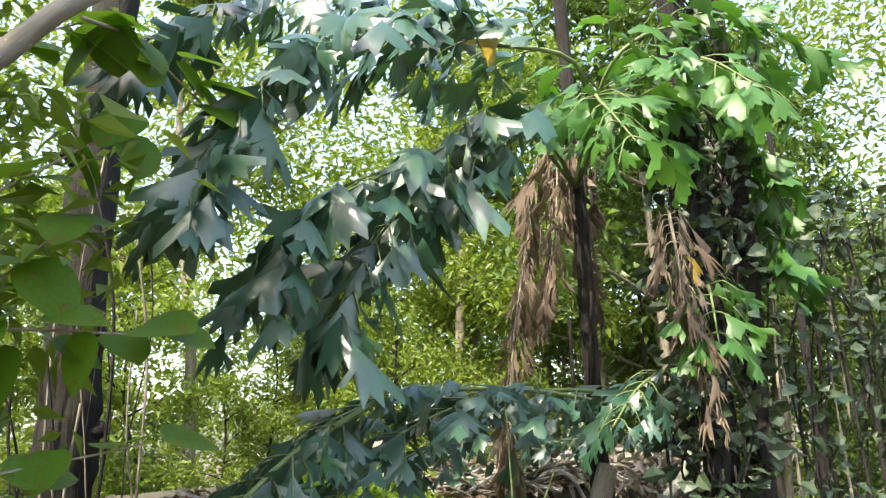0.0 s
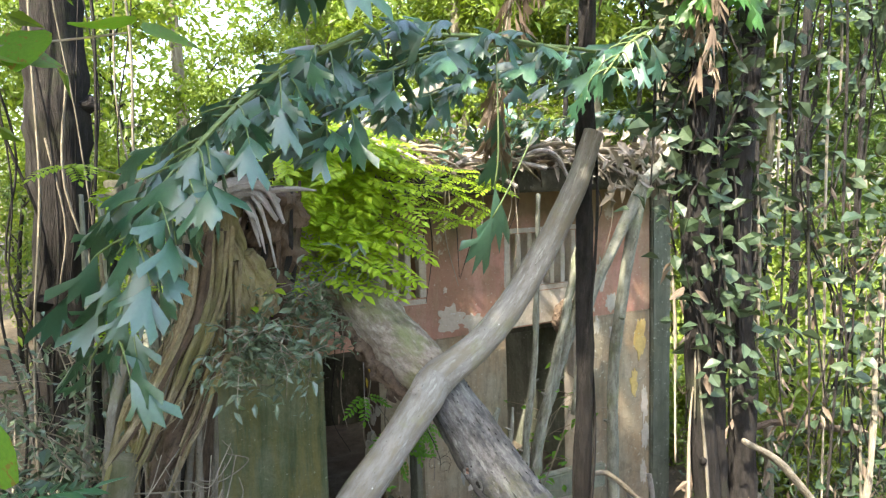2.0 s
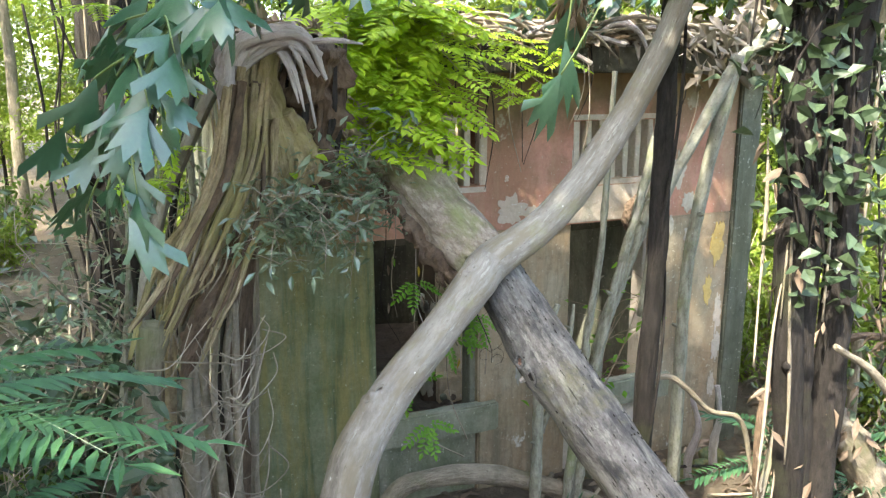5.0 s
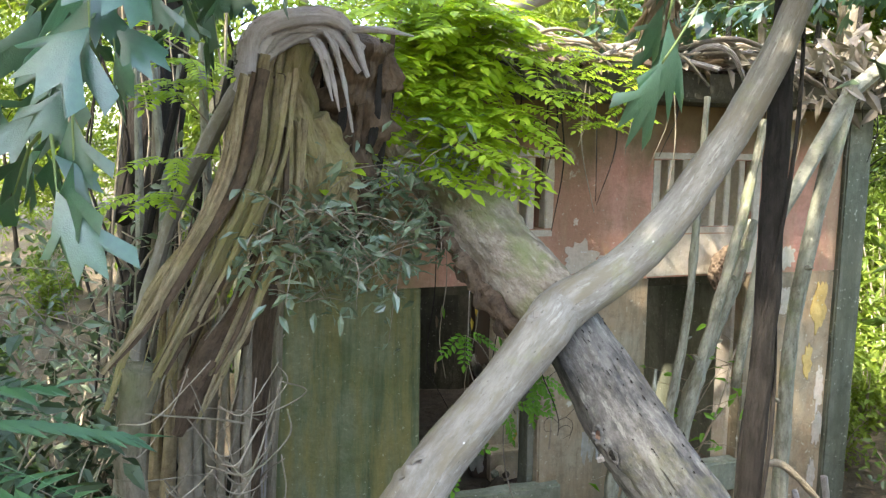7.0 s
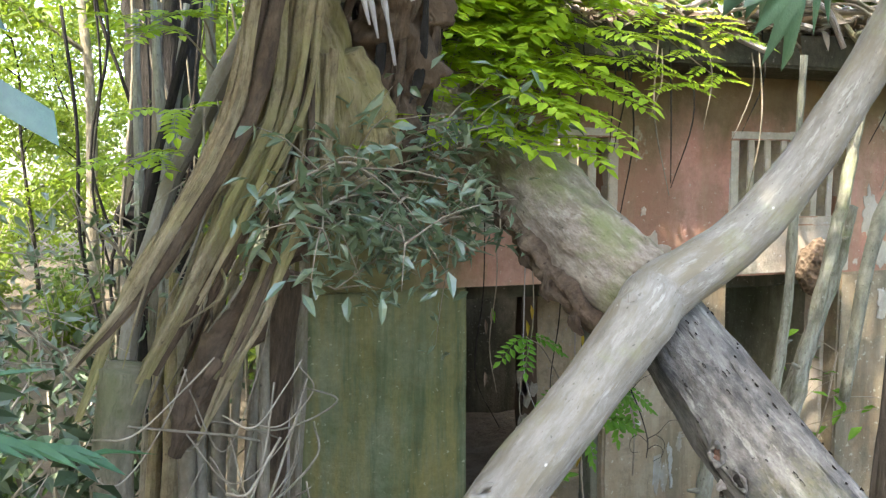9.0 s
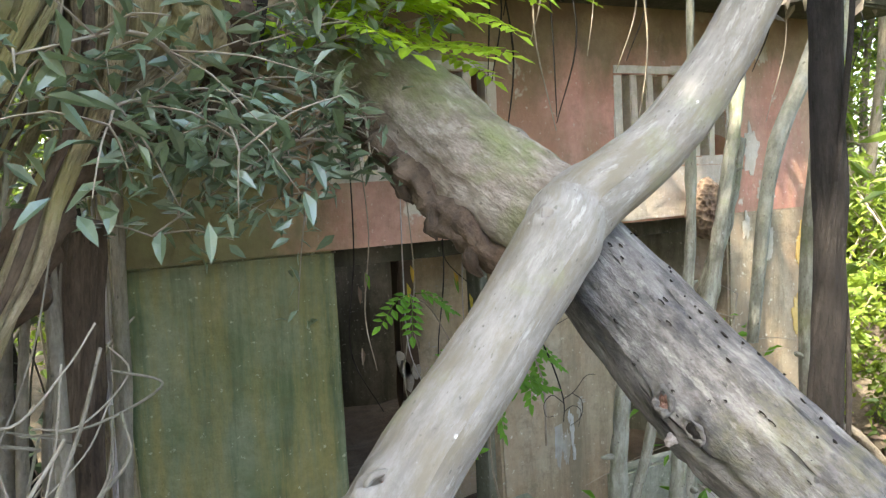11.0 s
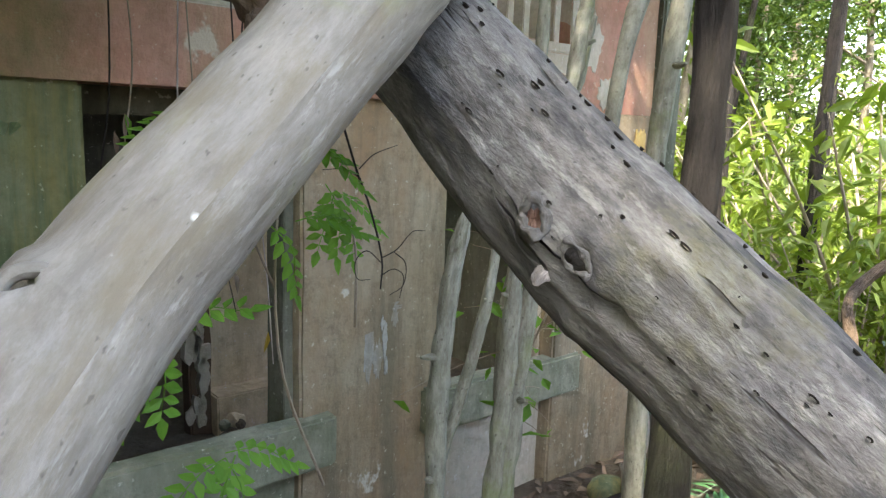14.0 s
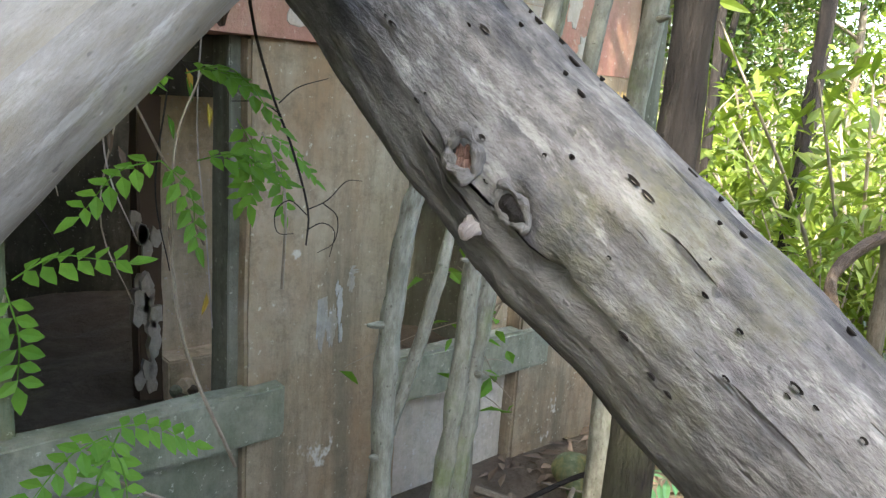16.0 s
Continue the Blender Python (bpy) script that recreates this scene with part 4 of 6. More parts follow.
for x, y in behind:
    k = trees[int(abs(x * 7)) % 3]
    o = copy_thing(k, Matrix.Translation((x, y, level(x, y) - 0.05)) @ Matrix.Rotation(x, 4, "Z"))


def bush(seed, height, mat, leaf, count, aspect=0.4):
    """A multi-stemmed shrub of the undergrowth."""
    r = random.Random(seed)
    b = empty("undergrowth_bush")
    heap, tips = Heap(), []
    for _ in range(count):
        w, q = r.uniform(0, 6.28), r.uniform(0.15, 0.6) * height
        top = np.array([math.cos(w) * q, math.sin(w) * q, height * r.uniform(0.5, 1.0)])
        pts = [(0, 0, -0.05), top * (0.4, 0.4, 0.5), top]
        heap.add(tube(pts, [0.012, 0.009, 0.004], 5, 7, 0))
        for p in spline(pts, 7)[2:]:
            tips.append(p)
    heap.link("stem", TWIG, b)["kind"] = "stuff"
    leaf_cloud("foliage", tips, 14, (0.1, 0.1, 0.08), leaf * 0.8, mat, b, aspect=aspect)["kind"] = "stuff"
    return b


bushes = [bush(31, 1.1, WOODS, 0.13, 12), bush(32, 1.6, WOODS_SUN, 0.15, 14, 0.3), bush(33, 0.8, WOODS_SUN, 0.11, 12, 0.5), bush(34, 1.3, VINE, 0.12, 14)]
scatter(bushes, spots(150, 6, -10, 14, 5.8, 22, 0.62, (HOUSE, CLEAR, SIGHT)), "leafy undergrowth shrub on the forest floor", "shrub", "undergrowth shrubs", 0.8, 1.5, seed=8)

for k, (x, y) in enumerate(((4.3, 8.7), (4.9, 9.6), (4.5, 10.5), (5.3, 8.3), (5.9, 9.7), (6.6, 9.0), (4.0, 8.1), (5.2, 11.0), (7.3, 9.9))):
    copy_thing(bushes[1 + k % 2], Matrix.Translation((x, y, level(x, y) - 0.05)) @ Matrix.Rotation(k * 1.7, 4, "Z"))

for k, (x, y) in enumerate(((-2.4, 9.5), (-2.9, 8.9), (-3.3, 9.6), (-2.6, 10.4), (-3.2, 8.2), (-2.3, 8.7), (-3.8, 9.0), (-2.1, 10.0), (-3.0, 11.2), (-4.2, 10.3))):
    copy_thing(bushes[(0, 3, 2)[k % 3]], Matrix.Translation((x, y, level(x, y) - 0.05)) @ Matrix.Rotation(k * 2.1, 4, "Z"))


for k, (x, y) in enumerate(((5.6, 9.2), (6.4, 10.2), (7.4, 10.6), (8.4, 11.4), (7.9, 9.8), (9.2, 12.6), (6.9, 11.8), (5.9, 10.9), (10.0, 11.6), (8.8, 13.6))):
    o = copy_thing(bushes[(1, 2, 1)[k % 3]], Matrix.Translation((x, y, level(x, y) - 0.05)) @ Matrix.Rotation(k * 1.3, 4, "Z"))
    o.scale = (1.5, 1.5, 1.35)


for k, (x, y, w) in enumerate(((2.2, 7.25, 0.6), (2.75, 6.9, 0.7), (3.3, 7.8, 0.75), (3.7, 8.5, 0.8), (3.0, 6.4, 0.6), (3.9, 7.1, 0.8), (2.0, 6.4, 0.5))):
    o = copy_thing(bushes[(3, 0)[k % 2]], Matrix.Translation((x, y, level(x, y) - 0.05)) @ Matrix.Rotation(k * 1.9, 4, "Z"))
    o.scale = (w, w, w)


def far_woods():
    """Leaf masses that close the view between and beyond the trees."""
    r = np.random.default_rng(12)
    n = 11500
    a = r.uniform(-0.9, math.pi + 0.9, n)
    d = r.uniform(24, 34, n)
    c = np.stack([1 + d * np.cos(a), 6 + d * np.sin(a), r.uniform(0, 1, n) ** 1.0 * 23], 1)
    keep = np.array([noise.noise(Vector((q[0] * 0.3, q[1] * 0.3, q[2] * 0.35))) > -0.42 for q in c])
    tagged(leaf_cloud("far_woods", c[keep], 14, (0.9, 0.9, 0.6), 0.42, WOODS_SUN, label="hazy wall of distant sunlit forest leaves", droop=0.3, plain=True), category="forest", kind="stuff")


far_woods()


# ---- palm fronds ----
def fishtail(seed, ragged=1.0, wide=0.5):
    """A wedge-shaped palm leaflet, 1 long, with a gnawed end and pleats."""
    r = random.Random(seed)
    v, f = [(0, 0, 0)], []
    for k in range(5):
        w = (k / 4 - 0.5) * 2 * wide
        v.append((0.5 * math.cos(w * 0.8), 0.5 * math.sin(w * 0.8), (0.015 if k % 2 else -0.005) - 0.02))
    skew = r.uniform(-0.18, 0.18)
    for k in range(9):
        w = (k / 8 - 0.5) * 2 * wide * 1.15
        q = (0.98 if k % 2 else 0.76) + r.uniform(-0.16, 0.12) * ragged + skew * (k / 8 - 0.5) * 2
        v.append((q * math.cos(w), q * math.sin(w), (0.015 if k % 2 else -0.015) - 0.22 * q * q - 0.1 * abs(w)))
    for k in range(4):
        f.append((0, 1 + k, 2 + k))
        a, b, c, d, e = 1 + k, 2 + k, 6 + 2 * k, 7 + 2 * k, 8 + 2 * k
        f += [(a, c, d), (a, d, b), (b, d, e)]
    me = bpy.data.meshes.new("leaflet")
    me.from_pydata(v, [], f)
    me.polygons.foreach_set("use_smooth", [True] * len(me.polygons))
    return me


def mesh_set(make, seeds, mat):
    out = []
    for s in seeds:
        me = make(s)
        me.materials.append(mat)
        out.append(me)
    return out


PALM_LEAVES = mesh_set(fishtail, range(4), PALM)
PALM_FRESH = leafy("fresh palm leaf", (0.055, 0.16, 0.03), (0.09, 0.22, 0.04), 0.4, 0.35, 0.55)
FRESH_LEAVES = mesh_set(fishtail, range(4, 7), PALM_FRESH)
DEAD_LEAVES = mesh_set(lambda s: fishtail(s, 1.6, 0.2), range(7, 10), DEAD)
DEAD_PALE_LEAVES = mesh_set(lambda s: fishtail(s, 1.6, 0.25), range(10, 12), DEAD_PALE)
YELLOW_LEAVES = mesh_set(fishtail, (12,), YELLOW)


def aim(place, along, up, size):
    """A pose with x along, z near up, scaled."""
    x = Vector(along).normalized()
    y = Vector(up).cross(x)
    y = y.normalized() if y.length > 1e-4 else Vector((0, 1, 0))
    z = x.cross(y)
    m = Matrix((x, y, z)).transposed().to_4x4()
    return Matrix.Translation(place) @ m @ Matrix.Diagonal((size, size, size, 1))


def put(name, me, m, parent):
    o = new(name, me)
    o.parent = parent
    o.matrix_basis = m
    return o


def frond(pts, sets, size, seed, label, gap=0.14, reach=0.4, hang=0.55, start=0.15, pinnae=4, stalk=STALK, both=True, group="palm fronds", r0=0.014):
    """An arching frond: a stalk, side stalks, and leaflets hanging from them."""
    r = random.Random(seed)
    fr = empty("palm_frond")
    length = sum((Vector(a) - Vector(b)).length for a, b in zip(pts, pts[1:]))
    n = int(length / gap) + 2
    c = spline(pts, n * 2)
    heap = Heap().add(tube(pts, [r0 * (1 - 0.75 * k / (len(pts) - 1)) for k in range(len(pts))], 8, n * 2, 0.04))
    for k in range(int(start * n), n):
        o, t = Vector(c[2 * k]), Vector(c[min(2 * k + 1, 2 * n - 1)] - c[max(2 * k - 1, 0)]).normalized()
        side0 = t.cross(Vector((0, 0, 1)))
        side0 = side0.normalized() if side0.length > 0.05 else Vector((1, 0, 0))
        L = reach * (1 - 0.45 * k / n) * r.uniform(0.75, 1.15)
        for sgn in ((1, -1) if both else (r.choice((1, -1)),)):
            d = (side0 * sgn * r.uniform(0.7, 1.0) + t * 0.7 + Vector((0, 0, r.uniform(-0.35, 0.2)))).normalized()
            line = [o, o + d * L * 0.5 + Vector((0, 0, 0.02)), o + d * L + Vector((0, 0, -0.25 * L * hang))]
            heap.add(tube(line, [r0 * 0.35, r0 * 0.28, r0 * 0.12], 5, 5, 0))
            q = spline(line, pinnae + 1)
            for j in range(1, pinnae + 1):
                flip = 1 if j % 2 else -1
                p = d.cross(Vector((0, 0, 1))).normalized() * flip
                a = (d * (0.65 if j < pinnae else 1.2) + p * 0.55 * (j < pinnae) + Vector((r.gauss(0, 0.28), r.gauss(0, 0.28), -hang * r.uniform(0.3, 1.7)))).normalized()
                up = Vector((r.gauss(0, 0.6), r.gauss(-0.2, 0.6), 0.8))
                put("leaflet", r.choice(sets), aim(Vector(q[j]), a, up, size * r.uniform(0.45, 1.12)), fr)
    heap.link("stalk", stalk, fr)
    return tagged(fr, label, "palm frond", group)


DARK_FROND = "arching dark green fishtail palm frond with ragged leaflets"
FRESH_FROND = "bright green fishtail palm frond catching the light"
CROWN = (1.24, 7.55, 5.3)
frond([(1.72, 7.0, 3.6), (0.94, 7.05, 3.9), (0.34, 7.1, 4.01), (-0.2, 7.1, 3.99), (-0.59, 7.05, 3.9), (-0.94, 6.85, 3.69), (-1.25, 6.65, 3.46), (-1.5, 6.5, 3.15)], PALM_LEAVES, 0.21, 1, DARK_FROND, 0.2, 0.42, 0.5, 0.3)
frond([(-0.5, 6.85, 3.95), (-0.9, 6.75, 3.75), (-1.25, 6.6, 3.45), (-1.45, 6.5, 3.1), (-1.55, 6.45, 2.85)], PALM_LEAVES, 0.16, 12, DARK_FROND, 0.22, 0.3, 0.6, 0.2, 3)
frond([(-0.2, 7.3, 4.05), (-0.6, 7.4, 3.85), (-0.95, 7.5, 3.6), (-1.3, 7.5, 3.3)], PALM_LEAVES, 0.22, 14, DARK_FROND, 0.2, 0.36, 0.5, 0.2, 3)
frond([CROWN, (0.38, 6.95, 5.39), (-0.03, 6.9, 5.18), (-0.44, 6.85, 4.95), (-0.81, 6.8, 4.72), (-1.0, 6.75, 4.42)], PALM_LEAVES, 0.29, 2, DARK_FROND, 0.2, 0.42, 0.6, 0.25)
frond([CROWN, (0.5, 6.9, 5.3), (0.03, 6.85, 5.06), (-0.35, 6.8, 4.79), (-0.57, 6.75, 4.54), (-0.73, 6.7, 4.25)], PALM_LEAVES, 0.31, 3, DARK_FROND, 0.22, 0.36, 0.7, 0.35, 3)
frond([CROWN, (0.66, 6.7, 5.6), (0.11, 6.7, 5.65), (-0.28, 6.7, 5.62), (-0.68, 6.65, 5.48), (-0.97, 6.6, 5.26), (-1.2, 6.55, 4.93), (-1.35, 6.5, 4.6)], PALM_LEAVES, 0.27, 4, DARK_FROND, 0.2, 0.42, 0.5, 0.25)
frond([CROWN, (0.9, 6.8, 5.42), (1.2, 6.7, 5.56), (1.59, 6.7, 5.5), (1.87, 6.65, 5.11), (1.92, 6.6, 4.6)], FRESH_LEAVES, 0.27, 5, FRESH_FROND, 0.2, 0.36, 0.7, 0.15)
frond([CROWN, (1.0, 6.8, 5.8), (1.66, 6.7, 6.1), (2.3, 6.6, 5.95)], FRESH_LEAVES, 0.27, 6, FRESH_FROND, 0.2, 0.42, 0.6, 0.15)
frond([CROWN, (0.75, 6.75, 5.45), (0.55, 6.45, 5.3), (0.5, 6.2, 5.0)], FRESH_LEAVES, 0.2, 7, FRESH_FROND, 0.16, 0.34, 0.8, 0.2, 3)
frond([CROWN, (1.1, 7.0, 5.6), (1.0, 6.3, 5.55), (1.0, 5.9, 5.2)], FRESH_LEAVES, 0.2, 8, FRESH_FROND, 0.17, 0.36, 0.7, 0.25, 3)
frond([CROWN, (0.6, 7.4, 5.9), (-0.1, 7.3, 6.1), (-0.9, 7.1, 5.9), (-1.5, 6.9, 5.4)], PALM_LEAVES, 0.3, 9, DARK_FROND, 0.22, 0.45, 0.6, 0.25)
frond([(1.5, 7.0, 3.9), (1.15, 6.85, 4.05), (0.85, 6.75, 3.98), (0.62, 6.7, 3.8)], PALM_LEAVES, 0.17, 10, DARK_FROND, 0.14, 0.26, 0.8, 0.3, 3)
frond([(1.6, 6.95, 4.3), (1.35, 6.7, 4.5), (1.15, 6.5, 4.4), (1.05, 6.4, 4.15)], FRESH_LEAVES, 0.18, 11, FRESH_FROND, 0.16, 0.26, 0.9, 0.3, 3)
frond([(1.75, 7.0, 3.5), (2.0, 7.6, 3.7), (1.9, 8.2, 3.75), (1.5, 8.6, 3.7)], PALM_LEAVES, 0.15, 13, DARK_FROND, 0.15, 0.3, 0.5, 0.2, 3)
# single leaves hanging low before the eave
for place, along, s in (((0.16, 6.92, 3.3), (0.1, -0.1, -1), 0.3), ((0.13, 6.9, 3.16), (-0.45, -0.1, -1), 0.26), ((0.62, 7.6, 3.72), (0.05, 0, -1), 0.24), ((0.6, 7.6, 3.5), (-0.3, 0, -1), 0.22), ((0.95, 8.0, 3.55), (-0.2, -0.1, -1), 0.3)):
    leaf = new("palm_leaf", random.Random(int(place[2] * 100)).choice(PALM_LEAVES))
    leaf.matrix_basis = aim(place, along, (0.3, -1, 0.2), s)
    tagged(leaf, "single drooping dark green palm leaf", "leaf", "drooping palm leaves")
    top = Vector(place)
    stem("stalk", [(0, 0, 0), (-0.6, 0.0, 0.2), (-2.2, 0.15, 0.35)], [0.015, 0.015, 0.01], STALK, leaf, sides=5, steps=8, rough=0)

frond([(1.6, 7.05, 3.75), (1.1, 7.1, 3.95), (0.6, 7.15, 4.0), (0.1, 7.1, 3.95), (-0.35, 7.0, 3.8), (-0.7, 6.9, 3.55)], PALM_LEAVES, 0.19, 15, DARK_FROND, 0.17, 0.4, 0.35, 0.1)
frond([(1.3, 7.6, 3.8), (0.9, 7.6, 3.92), (0.5, 7.55, 3.9), (0.15, 7.5, 3.78), (-0.2, 7.4, 3.68)], PALM_LEAVES, 0.17, 16, DARK_FROND, 0.16, 0.34, 0.3, 0.1)
DEAD_FROND = "dead brown palm frond hanging limp"
for pts, s, seed, sets in (
    ([(1.3, 7.7, 5.9), (1.2, 7.95, 5.5), (1.12, 8.0, 5.0), (0.98, 8.0, 4.45), (0.88, 8.0, 3.9), (0.85, 8.0, 3.7)], 0.24, 21, DEAD_LEAVES),
    ([(1.3, 7.6, 5.85), (1.36, 7.68, 5.5), (1.37, 7.7, 5.17), (1.42, 7.7, 4.6)], 0.24, 22, DEAD_LEAVES),
    ([(1.25, 7.6, 5.9), (1.13, 7.55, 5.6), (1.0, 7.5, 5.0), (0.85, 7.5, 4.5)], 0.22, 23, DEAD_LEAVES),
    ([(1.35, 6.9, 5.0), (1.0, 6.55, 4.75), (0.97, 6.5, 4.5), (1.0, 6.5, 4.27), (1.06, 6.5, 3.85)], 0.17, 24, DEAD_LEAVES),
    ([(1.5, 7.0, 5.2), (1.55, 7.1, 4.9), (1.62, 7.1, 4.5)], 0.2, 25, DEAD_LEAVES),
    ([(2.2, 7.4, 5.9), (2.35, 7.3, 5.5), (2.4, 7.3, 4.9)], 0.22, 26, DEAD_PALE_LEAVES)):
    frond(pts, sets, s * 1.25, seed, DEAD_FROND, 0.075, 0.12, 2.6, 0.15, 2, TWIG, True, "dead palm fronds", 0.01)
for k, (place, along) in enumerate((((0.98, 6.5, 4.62), (0.5, -0.2, -0.5)), ((0.1, 6.6, 5.62), (-0.6, -0.2, -0.4)))):
    leaf = new("yellowed_leaf", YELLOW_LEAVES[0])
    leaf.matrix_basis = aim(place, along, (0.2, -1, 0.6), 0.2)
    tagged(leaf, "yellow and orange dying palm leaf", "leaf", "yellowed leaves")


# ---- feathered yellow-green creeper over the eave ----
def feather(pairs, length, leaflet, width, droop, seed, tip=True):
    """A compound leaf along x: a stalk with pairs of oval leaflets."""
    r = random.Random(seed)
    v, f, _ = tube([(0, 0, 0), (length * 0.5, 0, 0.01), (length, 0, -droop * length)], [0.0016, 0.0014, 0.0008], 4, 6, 0)
    v = [tuple(p) for p in v]
    cs, ds, ls = [], [], []
    for k in range(pairs):
        s = (k + 1) / (pairs + 0.4)
        for g in (1, -1):
            cs.append((length * s, 0, 0.008 - droop * length * s * s))
            ds.append((0.45 + r.uniform(-0.1, 0.1), g, -0.12 + r.uniform(-0.12, 0.1)))
            ls.append(leaflet * (1 - 0.35 * abs(s - 0.5)) * r.uniform(0.85, 1.1))
    if tip:
        cs.append((length, 0, -droop * length))
        ds.append((1, 0, -0.2))
        ls.append(leaflet)
    ls = np.array(ls)
    lv, lf = leaves(np.array(cs), np.array(ds), np.tile((0.0, 0.0, 1.0), (len(cs), 1)), ls, ls * width, 0.1, 0.1)
    n = len(v)
    v += [tuple(p) for p in lv]
    f = list(f) + [tuple(int(i) + n for i in q) for q in lf]
    me = bpy.data.meshes.new("feathered_leaf")
    me.from_pydata(v, [], f)
    return me


def with_mat(me, mat):
    me.materials.append(mat)
    return me


LIME_SPRAYS = [with_mat(feather(7, 0.2, 0.066, 0.46, 0.12, s), LIME) for s in range(3)]
creeper = tagged(empty("feathered_creeper", (0.1, 8.75, 3.4)), "glowing yellow-green feathered creeper spilling over the eave", "creeper")
creeper.matrix_world = Matrix.Identity(4)
r = random.Random(17)
root = Vector((0.05, 8.85, 3.45))
ends = [(-0.62, 8.0, 2.78), (-0.5, 8.05, 2.85), (-0.35, 7.95, 2.8), (-0.2, 8.0, 2.78), (0.0, 8.0, 2.78), (0.2, 8.05, 2.8), (-0.42, 8.15, 3.1), (-0.35, 8.2, 3.3), (-0.2, 8.1, 3.15), (0.0, 8.1, 3.2), (0.15, 8.15, 3.05),
    (-0.4, 8.25, 3.52), (-0.15, 8.2, 3.62), (0.12, 8.15, 3.55), (0.35, 8.2, 3.45), (-0.05, 8.0, 3.4), (0.25, 7.95, 2.95), (0.3, 8.0, 3.2), (-0.3, 8.0, 2.95), (-0.1, 8.0, 2.95), (0.1, 8.02, 2.9), (0.5, 8.3, 3.4)]
ends = [(x - 0.13, y, z) for x, y, z in ends]
for e in ends:
    e = Vector(e)
    midp = (root + e) / 2 + Vector((0, 0, 0.12))
    line = [root, midp, e]
    stem("twig", line, [0.007, 0.005, 0.002], TWIG, creeper, sides=5, steps=8, rough=0)
    q = spline(line, 14)
    for j in range(4, 14):
        for _ in range(1 if j % 3 == 0 else 2):
            w = r.uniform(-1.3, 1.3)
            d = Vector((math.sin(w) * 0.9 + 0.15, -abs(math.cos(w)), r.uniform(-0.45, 0.05)))
            p = Vector(q[j]) + Vector((r.gauss(0, 0.05), r.gauss(0, 0.05), r.gauss(0, 0.03)))
            put("feathered_leaf", r.choice(LIME_SPRAYS), aim(p, d, (r.uniform(-0.25, 0.25), -0.25, 1), r.uniform(1.0, 1.5)), creeper)
strand = tagged(empty("creeper_strand"), "thin creeper strand with sparse yellow-green leaves across the eave", "creeper")
for line in ([(0.25, 8.5, 3.5), (0.5, 8.35, 3.4), (0.72, 8.33, 3.22), (0.95, 8.33, 3.08)], [(0.5, 8.4, 3.42), (0.75, 8.35, 3.35), (1.0, 8.32, 3.28)], [(0.4, 8.4, 3.35), (0.55, 8.33, 3.15), (0.72, 8.3, 3.02)]):
    stem("twig", line, [0.005, 0.004, 0.002], TWIG, strand, sides=5, steps=12, rough=0)
    for p in spline(line, 9)[2:]:
        for g in (-1, 1):
            put("feathered_leaf", r.choice(LIME_SPRAYS), aim(Vector(p) + Vector((0, 0, r.uniform(-0.03, 0.03))), (g * 0.8 + r.uniform(-0.3, 0.3), -0.6, r.uniform(-0.4, 0.1)), (0, -0.4, 1), r.uniform(0.55, 0.85)), strand)
side = tagged(empty("creeper_sprig"), "small sprigs of yellow-green leaves behind the torn stump", "creeper")
for k, (x, z) in enumerate(((-1.3, 3.08), (-1.24, 3.13), (-1.36, 2.7), (-1.27, 2.84), (-1.4, 3.3), (-1.5, 3.45), (-1.2, 3.2))):
    line = [(-1.2, 8.0, z - 0.1), (x, 7.9, z), (x - 0.12, 7.85, z - 0.02)]
    stem("twig", line, [0.004, 0.003, 0.002], TWIG, side, sides=5, steps=8, rough=0)
    for g in range(4):
        put("feathered_leaf", LIME_SPRAYS[g % 3], aim((x - 0.03 * g, 7.88, z), (r.uniform(-1, 0.6), -0.5, r.uniform(-0.3, 0.2)), (0, -0.3, 1), 0.8), side)

